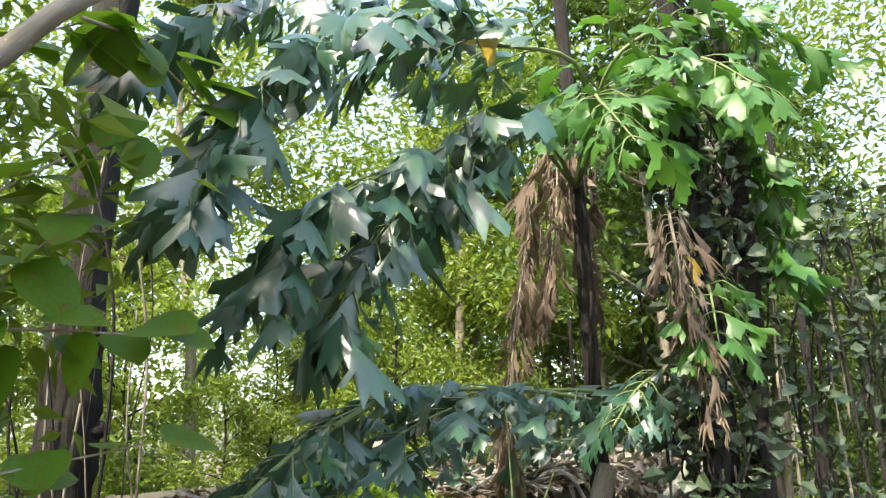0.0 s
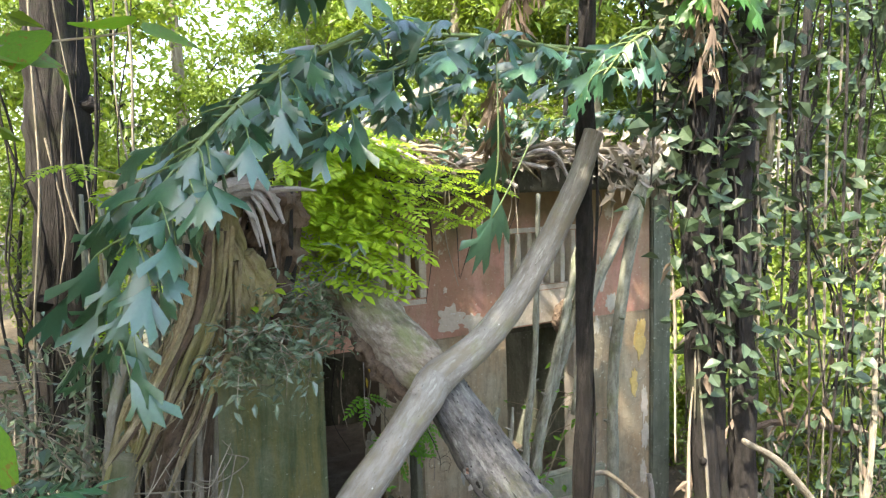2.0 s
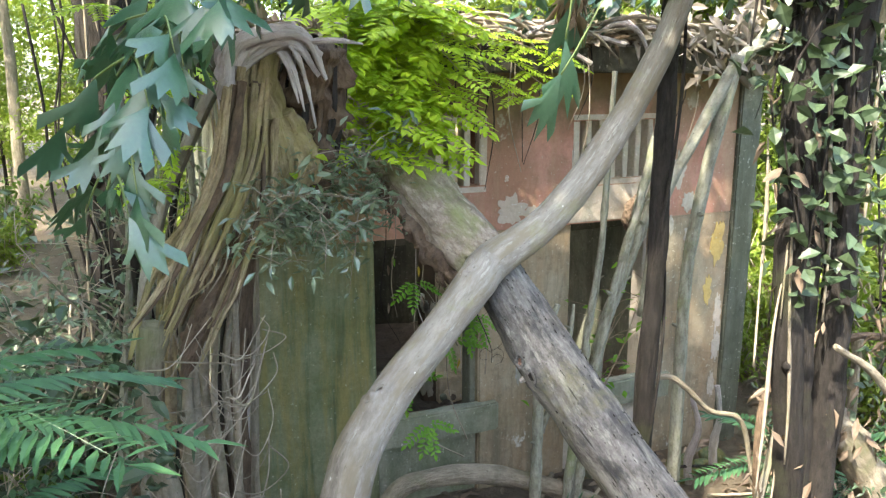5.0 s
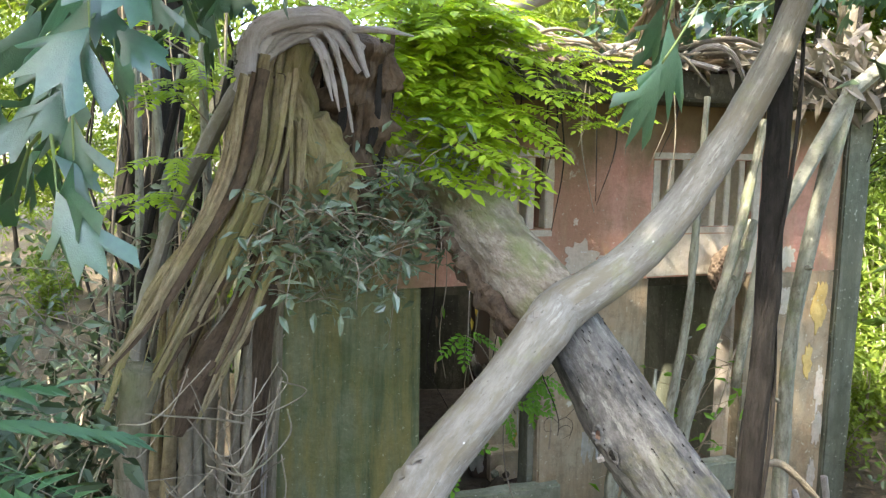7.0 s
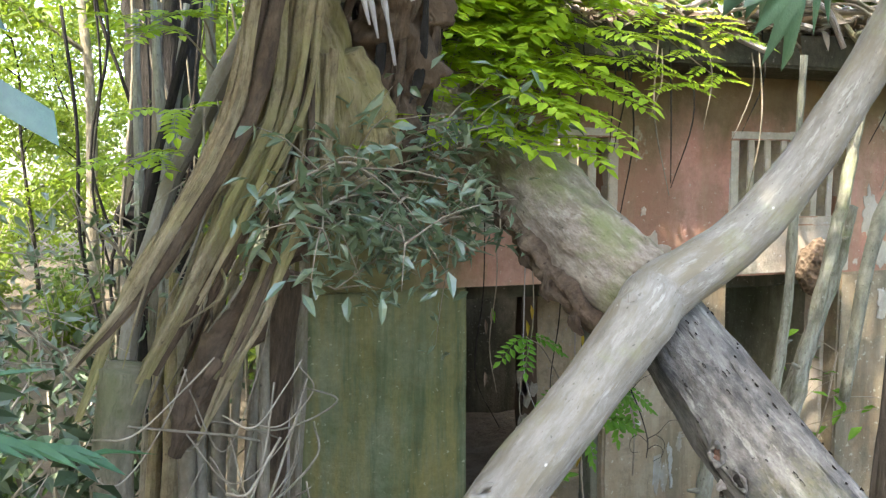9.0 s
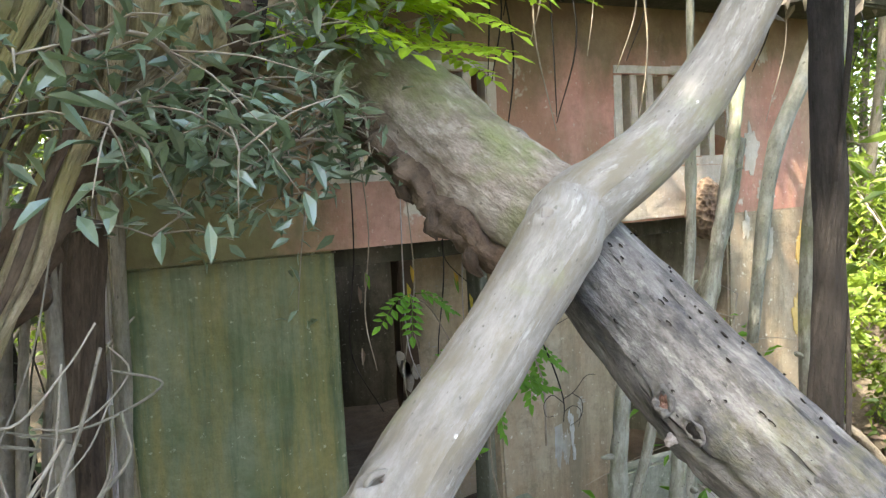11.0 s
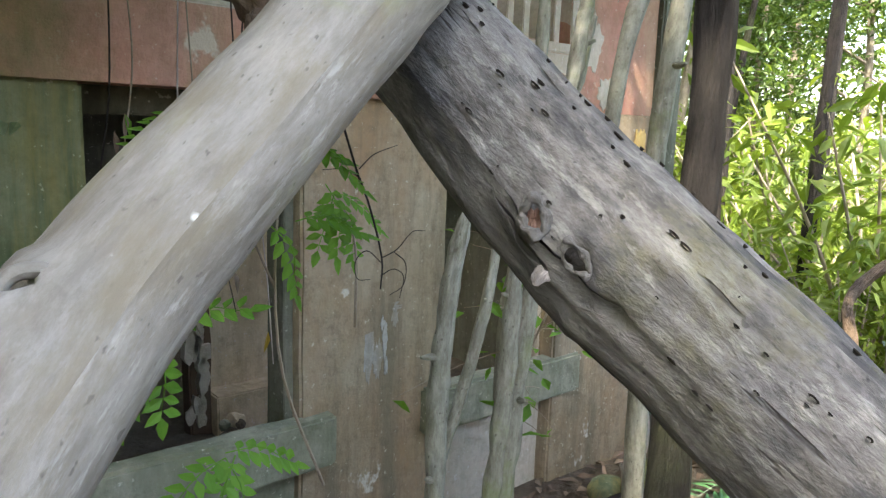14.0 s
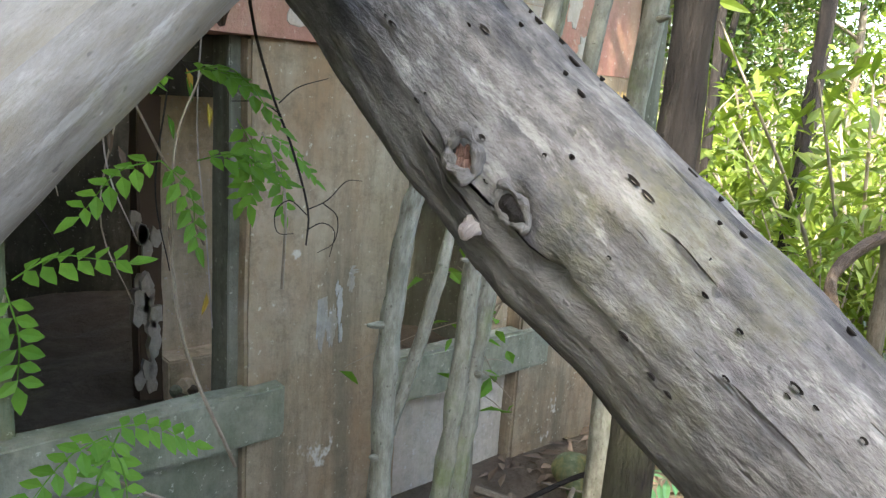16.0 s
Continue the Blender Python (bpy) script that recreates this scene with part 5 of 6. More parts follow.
# ---- seedling sprays before the window ----
SEED_LEAF = leafy("tender green leaflet", (0.11, 0.27, 0.03), (0.16, 0.34, 0.04), 0.45, 0.5, 0.3)
SEED_SPRAYS = [with_mat(feather(6, 0.14, 0.046, 0.5, 0.35, 40 + s), SEED_LEAF) for s in range(3)]
for k, (stemline, sprays) in enumerate((
    ([(0.12, 7.75, 1.2), (0.0, 7.72, 1.5), (-0.02, 7.7, 1.8), (0.03, 7.7, 1.95)], [((-0.02, 7.7, 1.93), (-0.5, -0.1, 0.0)), ((0.0, 7.7, 1.94), (0.9, 0.0, 0.1)), ((0.03, 7.7, 1.95), (0.5, -0.3, -0.2)), ((-0.04, 7.7, 1.8), (-0.7, 0, -0.25)), ((-0.04, 7.7, 1.8), (0.3, -0.2, -0.5)), ((0.02, 7.7, 1.8), (0.9, -0.3, 0.05)), ((0.1, 7.72, 1.87), (0.2, -0.3, -0.8))]),
    ([(0.1, 7.75, 1.1), (-0.1, 7.7, 1.25), (-0.18, 7.68, 1.36)], [((-0.14, 7.68, 1.36), (-0.9, -0.2, -0.3)), ((-0.14, 7.68, 1.37), (0.9, -0.2, -0.1)), ((-0.14, 7.68, 1.36), (0.1, -0.5, -0.6)), ((-0.12, 7.68, 1.36), (-0.5, -0.5, -0.5))]),
    ([(-0.4, 7.8, 1.3), (-0.3, 7.7, 1.5), (-0.28, 7.65, 1.62)], [((-0.28, 7.65, 1.63), (0.1, -0.3, -0.9)), ((-0.27, 7.65, 1.64), (0.6, -0.3, 0.3)), ((-0.28, 7.65, 1.6), (-0.5, -0.2, -0.5))]),
    ([(0.35, 8.4, 1.5), (0.1, 8.25, 1.9), (-0.02, 8.2, 2.0)], [((-0.02, 8.2, 2.0), (-0.8, -0.3, -0.3)), ((0.0, 8.2, 2.0), (0.8, -0.2, -0.2)), ((-0.02, 8.2, 2.0), (-0.2, -0.6, -0.5))]),
    ([(0.3, 7.9, 1.5), (0.33, 7.95, 1.7), (0.3, 8.0, 1.83)], [((0.3, 8.0, 1.82), (0.7, -0.3, -0.3)), ((0.3, 8.0, 1.82), (-0.4, -0.3, -0.6)), ((0.31, 8.0, 1.8), (0.2, -0.4, -0.7))]))):
    plant = tagged(empty("seedling"), "young seedling with feathered tender green leaves before the window", "seedling", "seedlings")
    stem("stem", stemline, [0.004, 0.003, 0.002], TWIG, plant, sides=5, steps=14, rough=0)
    for p, d in sprays:
        put("feathered_leaf", SEED_SPRAYS[k % 3], aim(p, d, (0, -0.5, 1), 1.0), plant)

# the bare twig with curling tendrils
twig = tagged(empty("hanging_twig"), "bare dark twig with curling tendrils hanging before the pier", "twig")
stem("stem", [(0.04, 7.6, 2.3), (0.11, 7.7, 2.07), (0.16, 7.71, 1.92), (0.21, 7.72, 1.82), (0.26, 7.74, 1.7), (0.258, 7.74, 1.63)], [0.003, 0.0028, 0.0026, 0.0024, 0.002, 0.0015], DARK_BARK, twig, sides=6, steps=20, rough=0.05)
for line in ([(0.18, 7.71, 1.88), (0.14, 7.71, 1.9), (0.08, 7.7, 1.9)], [(0.175, 7.71, 1.9), (0.22, 7.72, 1.93), (0.29, 7.73, 1.95)], [(0.258, 7.74, 1.7), (0.31, 7.75, 1.715), (0.36, 7.76, 1.75), (0.4, 7.76, 1.75)],
    [(0.258, 7.74, 1.69), (0.22, 7.74, 1.72), (0.19, 7.74, 1.7), (0.195, 7.74, 1.66), (0.23, 7.74, 1.655)], [(0.258, 7.74, 1.66), (0.3, 7.75, 1.67), (0.33, 7.75, 1.65), (0.32, 7.75, 1.6)], [(0.3, 7.75, 1.71), (0.335, 7.75, 1.68), (0.33, 7.75, 1.63), (0.29, 7.75, 1.61)]):
    stem("tendril", line, [0.0013, 0.0011, 0.0007], DARK_BARK, twig, sides=5, steps=16, rough=0)


# ---- torn stump and its roots ----
stump = tagged(empty("torn_stump"), "shattered tree stump with long shredded yellow-brown splinters", "tree stump")
stump.matrix_basis = Matrix.Translation((-1.28, 4.83, 2.87)) @ Matrix.Scale(1.18, 4) @ Matrix.Translation((1.28, -4.83, -2.87))
r = random.Random(29)


def strip(name, pts, w, mat, parent, thick=0.3, seed=0, label=""):
    """A flat, twisted splinter that tapers."""
    n = 16
    c = spline(pts, n)
    tan = unit(np.gradient(c, axis=0))
    v, f, u, run = [], [], [], 0.0
    for k in range(n):
        a = np.cross(tan[k], (0.25, -0.9, 0.2))
        a = a / np.linalg.norm(a)
        tw = 0.9 * noise.noise(Vector((k * 0.22, seed * 3.1, 0)))
        b = np.cross(tan[k], a)
        a, b = a * math.cos(tw) + b * math.sin(tw), b * math.cos(tw) - a * math.sin(tw)
        s = w * (0.35 + 0.65 * math.sin(math.pi * min(1, 0.25 + 0.8 * k / n))) * (1 + 0.3 * noise.noise(Vector((k * 0.5, seed * 1.7, 5))))
        run += 0 if not k else np.linalg.norm(c[k] - c[k - 1])
        for j, (p, q) in enumerate(((-1, 0), (-0.4, 1), (0.4, 0.8), (1, 0.1), (0.4, -0.8), (-0.4, -0.7), (-1, 0))):
            v.append(c[k] + a * s * p + b * s * thick * q)
            u.append((j * w * 0.6, run))
    for k in range(n - 1):
        for j in range(6):
            i = k * 7 + j
            f.append((i, i + 1, i + 8, i + 7))
    return link_mesh(name, v, f, mat, parent, label, u)


# splinters fanning down from the broken top
TONGUES = (((-1.1, 7.05, 3.08), (-1.17, 7.02, 2.8), (-1.3, 7.0, 2.55), (-1.38, 6.98, 2.42), (-1.49, 6.96, 2.3)),
    ((-1.02, 7.1, 3.09), (-1.06, 7.08, 2.82), (-1.17, 7.06, 2.6), (-1.28, 7.05, 2.4), (-1.37, 7.04, 2.24), (-1.43, 7.03, 2.1)),
    ((-0.98, 7.15, 2.95), (-1.0, 7.16, 2.66), (-1.08, 7.18, 2.47), (-1.14, 7.18, 2.34), (-1.21, 7.18, 2.2), (-1.27, 7.18, 2.05)))
for k in range(54):
    line = np.array(TONGUES[k % 3])
    g, dep = r.uniform(-1, 1), r.uniform(-0.05, 0.05)
    spread = np.linspace(0.045, 0.02, len(line))[:, None]
    line = line + np.array([1, 0.25, 0.35]) * g * spread + np.array([0, dep, 0]) + np.array([[r.uniform(-0.008, 0.008) for _ in range(3)] for _ in line])
    strip("splinter", list(line[: r.choice((3, 4, 5, 6))]), r.uniform(0.008, 0.02), r.choice((TORN, TORN, TORN, ROTTEN)), stump, 0.45, k)
for k in range(7):
    s = (k + r.random()) / 7
    top = np.array([-1.1 + 0.3 * s, 7.12 + 0.2 * s + r.uniform(-0.06, 0.06), 3.1 + 0.12 * math.sin(s * 3)])
    mid = np.array([-1.17 + 0.22 * s, 7.08 + 0.26 * s + r.uniform(-0.06, 0.08), 2.78 + 0.06 * s])
    low = np.array([-1.38 + 0.24 * s + r.uniform(-0.05, 0.05), 7.02 + 0.32 * s + r.uniform(-0.1, 0.14), 2.45])
    end = np.array([-1.53 + 0.28 * s + r.uniform(-0.06, 0.06), 6.98 + 0.4 * s, 2.22 - 0.12 * math.sin(s * 3.1) + r.uniform(-0.06, 0.15)])
    stop = r.choice((3, 4, 4, 4))
    strip("splinter", [top, mid, low, end][:stop], r.uniform(0.005, 0.02), r.choice((TORN, TORN, TORN, ROTTEN)), stump, seed=k)
# fine loose shreds over and between the splinters
for k in range(26):
    s = r.random()
    z = r.uniform(2.45, 3.05)
    x = -1.14 + 0.26 * s - (3.1 - z) * 0.38
    y = 7.02 + 0.25 * s - r.uniform(0.02, 0.1)
    L = r.uniform(0.15, 0.4)
    strip("shred", [(x, y, z), (x - 0.12 * L + r.uniform(-0.03, 0.03), y - 0.02, z - L * 0.5), (x - 0.4 * L + r.uniform(-0.05, 0.05), y - r.uniform(0, 0.05), z - L)], r.uniform(0.002, 0.006), r.choice((TORN, ROTTEN, BROWN_BARK)), stump, 0.5, 300 + k)
# bleached fibres folded over the top
for k in range(30):
    s = r.random()
    a = np.array([-1.13 + r.uniform(0, 0.06), 7.1 + 0.25 * s, 3.02 + 0.14 * r.random()])
    b = np.array([-1.05 + r.uniform(-0.03, 0.05), 7.12 + 0.25 * s, 3.2 + r.uniform(-0.02, 0.03)])
    c2 = np.array([-0.86 + r.uniform(-0.05, 0.05), 7.14 + 0.25 * s, 3.27 + r.uniform(-0.05, 0.02)])
    d2 = np.array([-0.76 + r.uniform(-0.12, 0.04), 7.16 + 0.25 * s, 3.22 + r.uniform(-0.12, 0.03)])
    strip("fibre", [a, b, c2, d2], r.uniform(0.015, 0.035), BLEACHED, stump, seed=100 + k)
for x, z, e in ((-0.88, 3.2, 2.99), (-0.84, 3.2, 2.93), (-0.86, 3.22, 3.05), (-0.9, 3.2, 3.02)):
    strip("fibre", [(x - 0.03, 7.1, z), (x, 7.08, (z + e) / 2 + 0.03), (x + 0.03, 7.08, e)], 0.011, BLEACHED, stump, seed=int(e * 100))
strip("fibre", [(-0.8, 7.15, 3.24), (-0.7, 7.15, 3.245), (-0.6, 7.16, 3.235)], 0.012, BLEACHED, stump, 0.6, 5)
stem("heartwood", [(-1.0, 7.28, 3.2), (-0.97, 7.28, 2.95), (-0.93, 7.3, 2.75), (-1.02, 7.32, 2.58)], [0.1, 0.1, 0.07, 0.03], TORN, stump, "yellow-brown torn heartwood", sides=18, steps=40, rough=0.25, freq=6, ridges=0.1, ridge_count=9)
stem("heartwood", [(-0.9, 7.24, 2.98), (-0.83, 7.27, 2.84), (-0.81, 7.28, 2.76), (-0.86, 7.28, 2.68), (-0.96, 7.28, 2.62)], [0.045, 0.055, 0.055, 0.04, 0.015], TORN, stump, sides=28, steps=50, rough=0.28, freq=14, ridges=0.1, ridge_count=8)
stem("broken_limb", [(-0.97, 7.28, 2.62), (-1.05, 7.27, 2.5), (-1.14, 7.25, 2.36), (-1.26, 7.22, 2.16), (-1.33, 7.2, 2.0)], [0.03, 0.048, 0.05, 0.045, 0.015], ROTTEN, stump, "dark brown broken limb", sides=26, steps=60, rough=0.32, freq=14, ridges=0.12)
stem("root", [(-1.42, 7.1, 2.25), (-1.46, 7.12, 1.95), (-1.42, 7.15, 1.55), (-1.35, 7.2, 1.0), (-1.32, 7.2, 0.2)], [0.05, 0.042, 0.045, 0.05, 0.08], BROWN_BARK, stump, sides=12, steps=30, rough=0.15)
for k in range(10):
    x, y = -1.42 + 0.034 * k, 7.45 + r.uniform(-0.12, 0.2)
    stem("root", [(x + 0.05, y - 0.05, 2.3 + r.uniform(0, 0.2)), (x + r.uniform(-0.05, 0.05), y, 1.8), (x + r.uniform(-0.05, 0.05), y, 1.1), (x + r.uniform(-0.08, 0.08), y, 0.1)], [r.uniform(0.006, 0.014), r.uniform(0.012, 0.034), r.uniform(0.016, 0.038), 0.045], r.choice((BROWN_BARK, BROWN_BARK, TORN)), stump, sides=9, steps=24, rough=0.2)
# Added behind the splinters so that the gaps between them stay dark.
stem("stump_core", [(-1.12, 7.6, 0.0), (-1.12, 7.6, 0.9), (-1.1, 7.6, 1.7), (-1.03, 7.5, 2.4)], [0.1, 0.07, 0.06, 0.05], ROTTEN, stump, "brown backing added to darken the gaps between splinters", sides=18, steps=30, rough=0.25, ridges=0.1)
# brown mass added in place of the shaded dark hollow beside it
hollow_fill = tagged(stem("rotten_snag", [(-0.72, 8.0, 2.5), (-0.68, 7.9, 2.85), (-0.64, 7.8, 3.1), (-0.62, 7.75, 3.3)], [0.12, 0.14, 0.15, 0.1], ROTTEN, sides=30, steps=50, rough=0.35, freq=8, ridges=0.08), "brown mass standing in for the shaded hollow under the creeper", "tree stump")
for k in range(12):
    w = k * 0.52
    x, y = -0.64 + 0.13 * math.cos(w), 7.8 + 0.11 * math.sin(w)
    strip("splinter", [(x - 0.04, y + 0.06, 2.75 + 0.06 * (k % 3)), (x - 0.01, y, 3.0), (x + 0.02 * math.cos(w), y - 0.01, 3.2 + 0.05 * (k % 4))], 0.014 + 0.004 * (k % 3), ROTTEN if k % 2 else DARK_BARK, hollow_fill, 0.5, 400 + k)
tagged(stem("grey_limb", [(-1.0, 8.0, 3.25), (-1.14, 7.95, 3.02), (-1.26, 7.92, 2.78), (-1.38, 7.9, 2.5), (-1.5, 7.9, 1.9), (-1.55, 7.9, 0.1)], [0.035, 0.032, 0.03, 0.03, 0.035, 0.05], PALE_BARK, sides=10, steps=30, rough=0.1), "pale bare limb leaning behind the stump", "branch")

# pale looping roots and vines round the corner
for k in range(46):
    x0, z0 = r.uniform(-1.6, -1.12), r.uniform(1.2, 2.1)
    L, sag, y = r.uniform(0.12, 0.38), r.uniform(-0.02, 0.2), r.uniform(7.2, 7.7)
    up = r.uniform(-0.15, 0.25)
    line = [(x0, y, z0), (x0 + L * 0.35, y + r.uniform(-0.05, 0.05), z0 - sag), (x0 + L * 0.75, y + 0.08, z0 - sag * 0.7 + up * 0.5), (min(x0 + L, -0.97), y + 0.12, z0 + up)]
    tagged(stem("looping_root", line, [r.uniform(0.0018, 0.004)], r.choice((TWIG, BROWN_BARK, TWIG)), sides=6, steps=20, rough=0.08), "pale thin root looping round the stump", "root", "looping roots")
for k in range(20):
    x, y = -0.98 + r.uniform(0, 0.1), 8.5 + r.uniform(0, 0.45)
    tagged(stem("hanging_root", [(x + r.uniform(-0.08, 0.08), y, 2.9 + r.uniform(0, 0.5)), (x, y, 2.0), (x + r.uniform(-0.03, 0.03), y, 1.2), (x + r.uniform(-0.1, 0.06), y, 0.1)], [0.005, 0.006, 0.008, 0.01], r.choice((BLEACHED, TWIG, TORN)), sides=6, steps=20, rough=0.1),
        "straight pale root hanging down the house corner", "root", "hanging roots")
for k in range(9):
    x, y = r.uniform(-1.6, -1.0), r.uniform(7.9, 8.8)
    lean_label = "grey-brown sapling stem behind the stump"
    sap = tagged(stem("sapling_stem", [(x, y, 0.0), (x + r.uniform(-0.1, 0.1), y, 1.0), (x + r.uniform(-0.15, 0.15), y, 2.2), (x + r.uniform(-0.2, 0.2), y, 3.3)], [0.03, 0.026, 0.022, 0.015], r.choice((BROWN_BARK, DARK_BARK, LICHEN)), sides=9, steps=26, rough=0.15),
        lean_label, "tree stem", "sapling stems")
    for j in range(3):
        z, w = 1.3 + 0.5 * j, r.uniform(0, 6.28)
        stem("twig", [(x, y, z), (x + 0.1 * math.cos(w), y + 0.1 * math.sin(w), z + 0.12), (x + 0.22 * math.cos(w), y + 0.2 * math.sin(w), z + 0.2)], [0.008, 0.006, 0.003], TWIG, sap, sides=5, steps=8, rough=0.1)


# ---- shrubs, climbers, litter ----
def twiggy(name, starts, seed, mat, leaf, per, spread, label, cat, aspect=0.35, twig_mat=TWIG, r0=0.006, droop=0.4, flat=0.6):
    """A shrub of crooked twigs with leaves at their ends."""
    r = random.Random(seed)
    thing = empty(name)
    tips, heap = [], Heap()
    for a, b in starts:
        a, b = np.array(a, float), np.array(b, float)
        L = np.linalg.norm(b - a)
        m = (a + b) / 2 + np.array([r.uniform(-0.15, 0.15), r.uniform(-0.15, 0.15), r.uniform(0, 0.2)]) * L
        heap.add(tube([a, m, b], [r0, r0 * 0.75, r0 * 0.4], 6, 10, 0.1))
        q = spline([a, m, b], 8)
        for j in range(2, 8):
            for _ in range(2):
                e = q[j] + np.array([r.gauss(0, 1), r.gauss(0, 1), r.gauss(0, 0.8)]) * 0.22 * L
                heap.add(tube([q[j], (q[j] + e) / 2 + np.array([0, 0, 0.02]), e], [r0 * 0.45, r0 * 0.35, r0 * 0.2], 4, 5, 0))
                tips += [e, (q[j] + e) / 2]
    heap.link("twig", twig_mat, thing)["kind"] = "stuff"
    leaf_cloud("foliage", tips, per, spread, leaf, mat, thing, aspect=aspect, droop=droop, flat=flat)["kind"] = "stuff"
    return tagged(thing, label, cat)


twiggy("dark_shrub", [((-0.15, 8.1, 2.6), (-0.55, 7.85, 2.45)), ((-0.15, 8.1, 2.62), (-0.75, 7.8, 2.6)), ((-0.3, 8.0, 2.6), (-0.95, 7.8, 2.42)), ((-0.4, 7.95, 2.5), (-0.85, 7.8, 2.28)), ((-0.2, 8.1, 2.65), (-0.45, 7.9, 2.3)), ((-0.6, 7.9, 2.5), (-1.05, 7.85, 2.55)), ((-0.1, 8.15, 2.7), (-0.6, 7.75, 2.72)), ((-0.35, 8.0, 2.68), (-0.85, 7.7, 2.75)), ((-0.3, 8.0, 2.5), (-0.7, 7.75, 2.38)), ((-0.5, 7.9, 2.65), (-1.0, 7.7, 2.68)), ((-0.55, 7.9, 2.4), (-0.9, 7.75, 2.5)), ((-0.05, 8.15, 2.72), (-0.25, 7.9, 2.45)), ((-0.75, 7.7, 2.6), (-0.95, 7.35, 2.5)), ((-0.6, 7.75, 2.6), (-0.72, 7.4, 2.45)), ((-0.75, 7.65, 2.62), (-1.08, 7.25, 2.6))],
    41, SHRUB, 0.068, 4, (0.04, 0.04, 0.03), "dark glossy small-leaved shrub with pale twigs on the corner", "shrub", 0.36)
twiggy("grey_brush", [((-1.6, 8.6, 1.8), (-1.7, 8.4, 2.6)), ((-1.3, 8.6, 1.9), (-1.35, 8.4, 2.75)), ((-1.6, 8.5, 1.7), (-2.0, 8.2, 2.4)), ((-1.4, 8.5, 1.9), (-1.1, 8.3, 2.6)), ((-1.8, 8.4, 1.6), (-2.3, 8.2, 2.2)), ((-1.5, 8.3, 1.6), (-1.75, 8.0, 2.15))],
    42, SHRUB, 0.06, 5, (0.07, 0.07, 0.06), "tangled grey-green brush behind the torn stump", "shrub", 0.4)
twiggy("low_shrub", [((-1.75, 7.4, 1.2), (-1.7, 7.2, 2.1)), ((-1.8, 7.4, 1.2), (-2.1, 7.2, 2.0)), ((-1.7, 7.3, 1.2), (-1.6, 7.0, 1.9)), ((-1.85, 7.3, 1.1), (-1.95, 7.0, 1.8))], 43, VINE, 0.1, 3, (0.06, 0.06, 0.05), "low shrub with dull leaves and brown dead ones", "shrub", 0.45)
twiggy("window_shrub", [((1.5, 8.5, 0.5), (1.62, 8.5, 1.5)), ((1.5, 8.5, 0.6), (1.45, 8.45, 1.2)), ((1.55, 8.55, 0.9), (1.85, 8.5, 1.75))], 44, SEED_LEAF, 0.085, 1, (0.03, 0.03, 0.03), "thin leafy sapling before the dark window", "sapling", 0.45)

# leaf-hung climbers on the trunks
for k, (x, y, z0, z1, sx) in enumerate(((1.26, 6.68, 2.4, 5.2, 0.16), (1.62, 6.7, 2.2, 5.2, 0.2), (2.3, 6.75, 1.6, 5.0, 0.35), (1.2, 6.75, 3.2, 3.9, 0.12), (2.9, 6.75, 1.4, 5.2, 0.4), (1.55, 6.8, 4.6, 6.4, 0.3))):
    climber = empty("leafy_climber")
    q = random.Random(50 + k)
    tips, heap = [], Heap()
    for _ in range(7):
        line = [(x + q.uniform(-sx, sx), y + q.uniform(-0.12, 0.12), z0 + (z1 - z0) * i / 4) for i in range(5)]
        heap.add(tube(line, [0.006], 5, 18, 0.1))
        for p in spline(line, int((z1 - z0) * 7)):
            tips.append(p + np.array([q.gauss(0, 0.08), q.gauss(0, 0.08) - 0.03, q.gauss(0, 0.05)]))
    heap.link("vine", DARK_BARK, climber)["kind"] = "stuff"
    leaf_cloud("foliage", tips, 3, (0.08, 0.07, 0.06), 0.095, VINE, climber, aspect=0.68, droop=0.35, flat=0.45)["kind"] = "stuff"
    tagged(climber, "dull green oval-leaved climber hanging on the trunks", "climber", "leafy climbers")
# hanging aerial roots and withered strips
q = random.Random(61)
for k in range(30):
    x = q.choice((q.uniform(1.15, 2.0), q.uniform(1.2, 3.4)))
    y = q.uniform(6.65, 6.95)
    z1 = q.uniform(2.2, 5.2)
    z0 = max(level(x, y), z1 - q.uniform(0.8, 3.2))
    dx = q.uniform(-0.12, 0.12)
    tagged(stem("hanging_vine", [(x, y, z1), (x + dx * 0.4 + q.uniform(-0.04, 0.04), y, z1 * 0.7 + z0 * 0.3), (x + dx, y, z1 * 0.3 + z0 * 0.7), (x + dx * 1.2, y, z0)], [0.005, 0.009, 0.008, 0.005], q.choice((DARK_BARK, BROWN_BARK, TWIG)), sides=5, steps=16, rough=0.2),
        "thin dark vine hanging among the trunks", "vine", "hanging vines")
tips = [(q.uniform(1.15, 3.2), q.uniform(6.65, 6.95), q.uniform(0.7, 3.2)) for _ in range(150)]
tagged(leaf_cloud("withered_leaves", tips, 3, (0.05, 0.05, 0.1), 0.1, DEAD, label="withered brown leaves caught in the vines", droop=1.6, aspect=0.3, flat=0.1), category="dead leaves", kind="stuff")

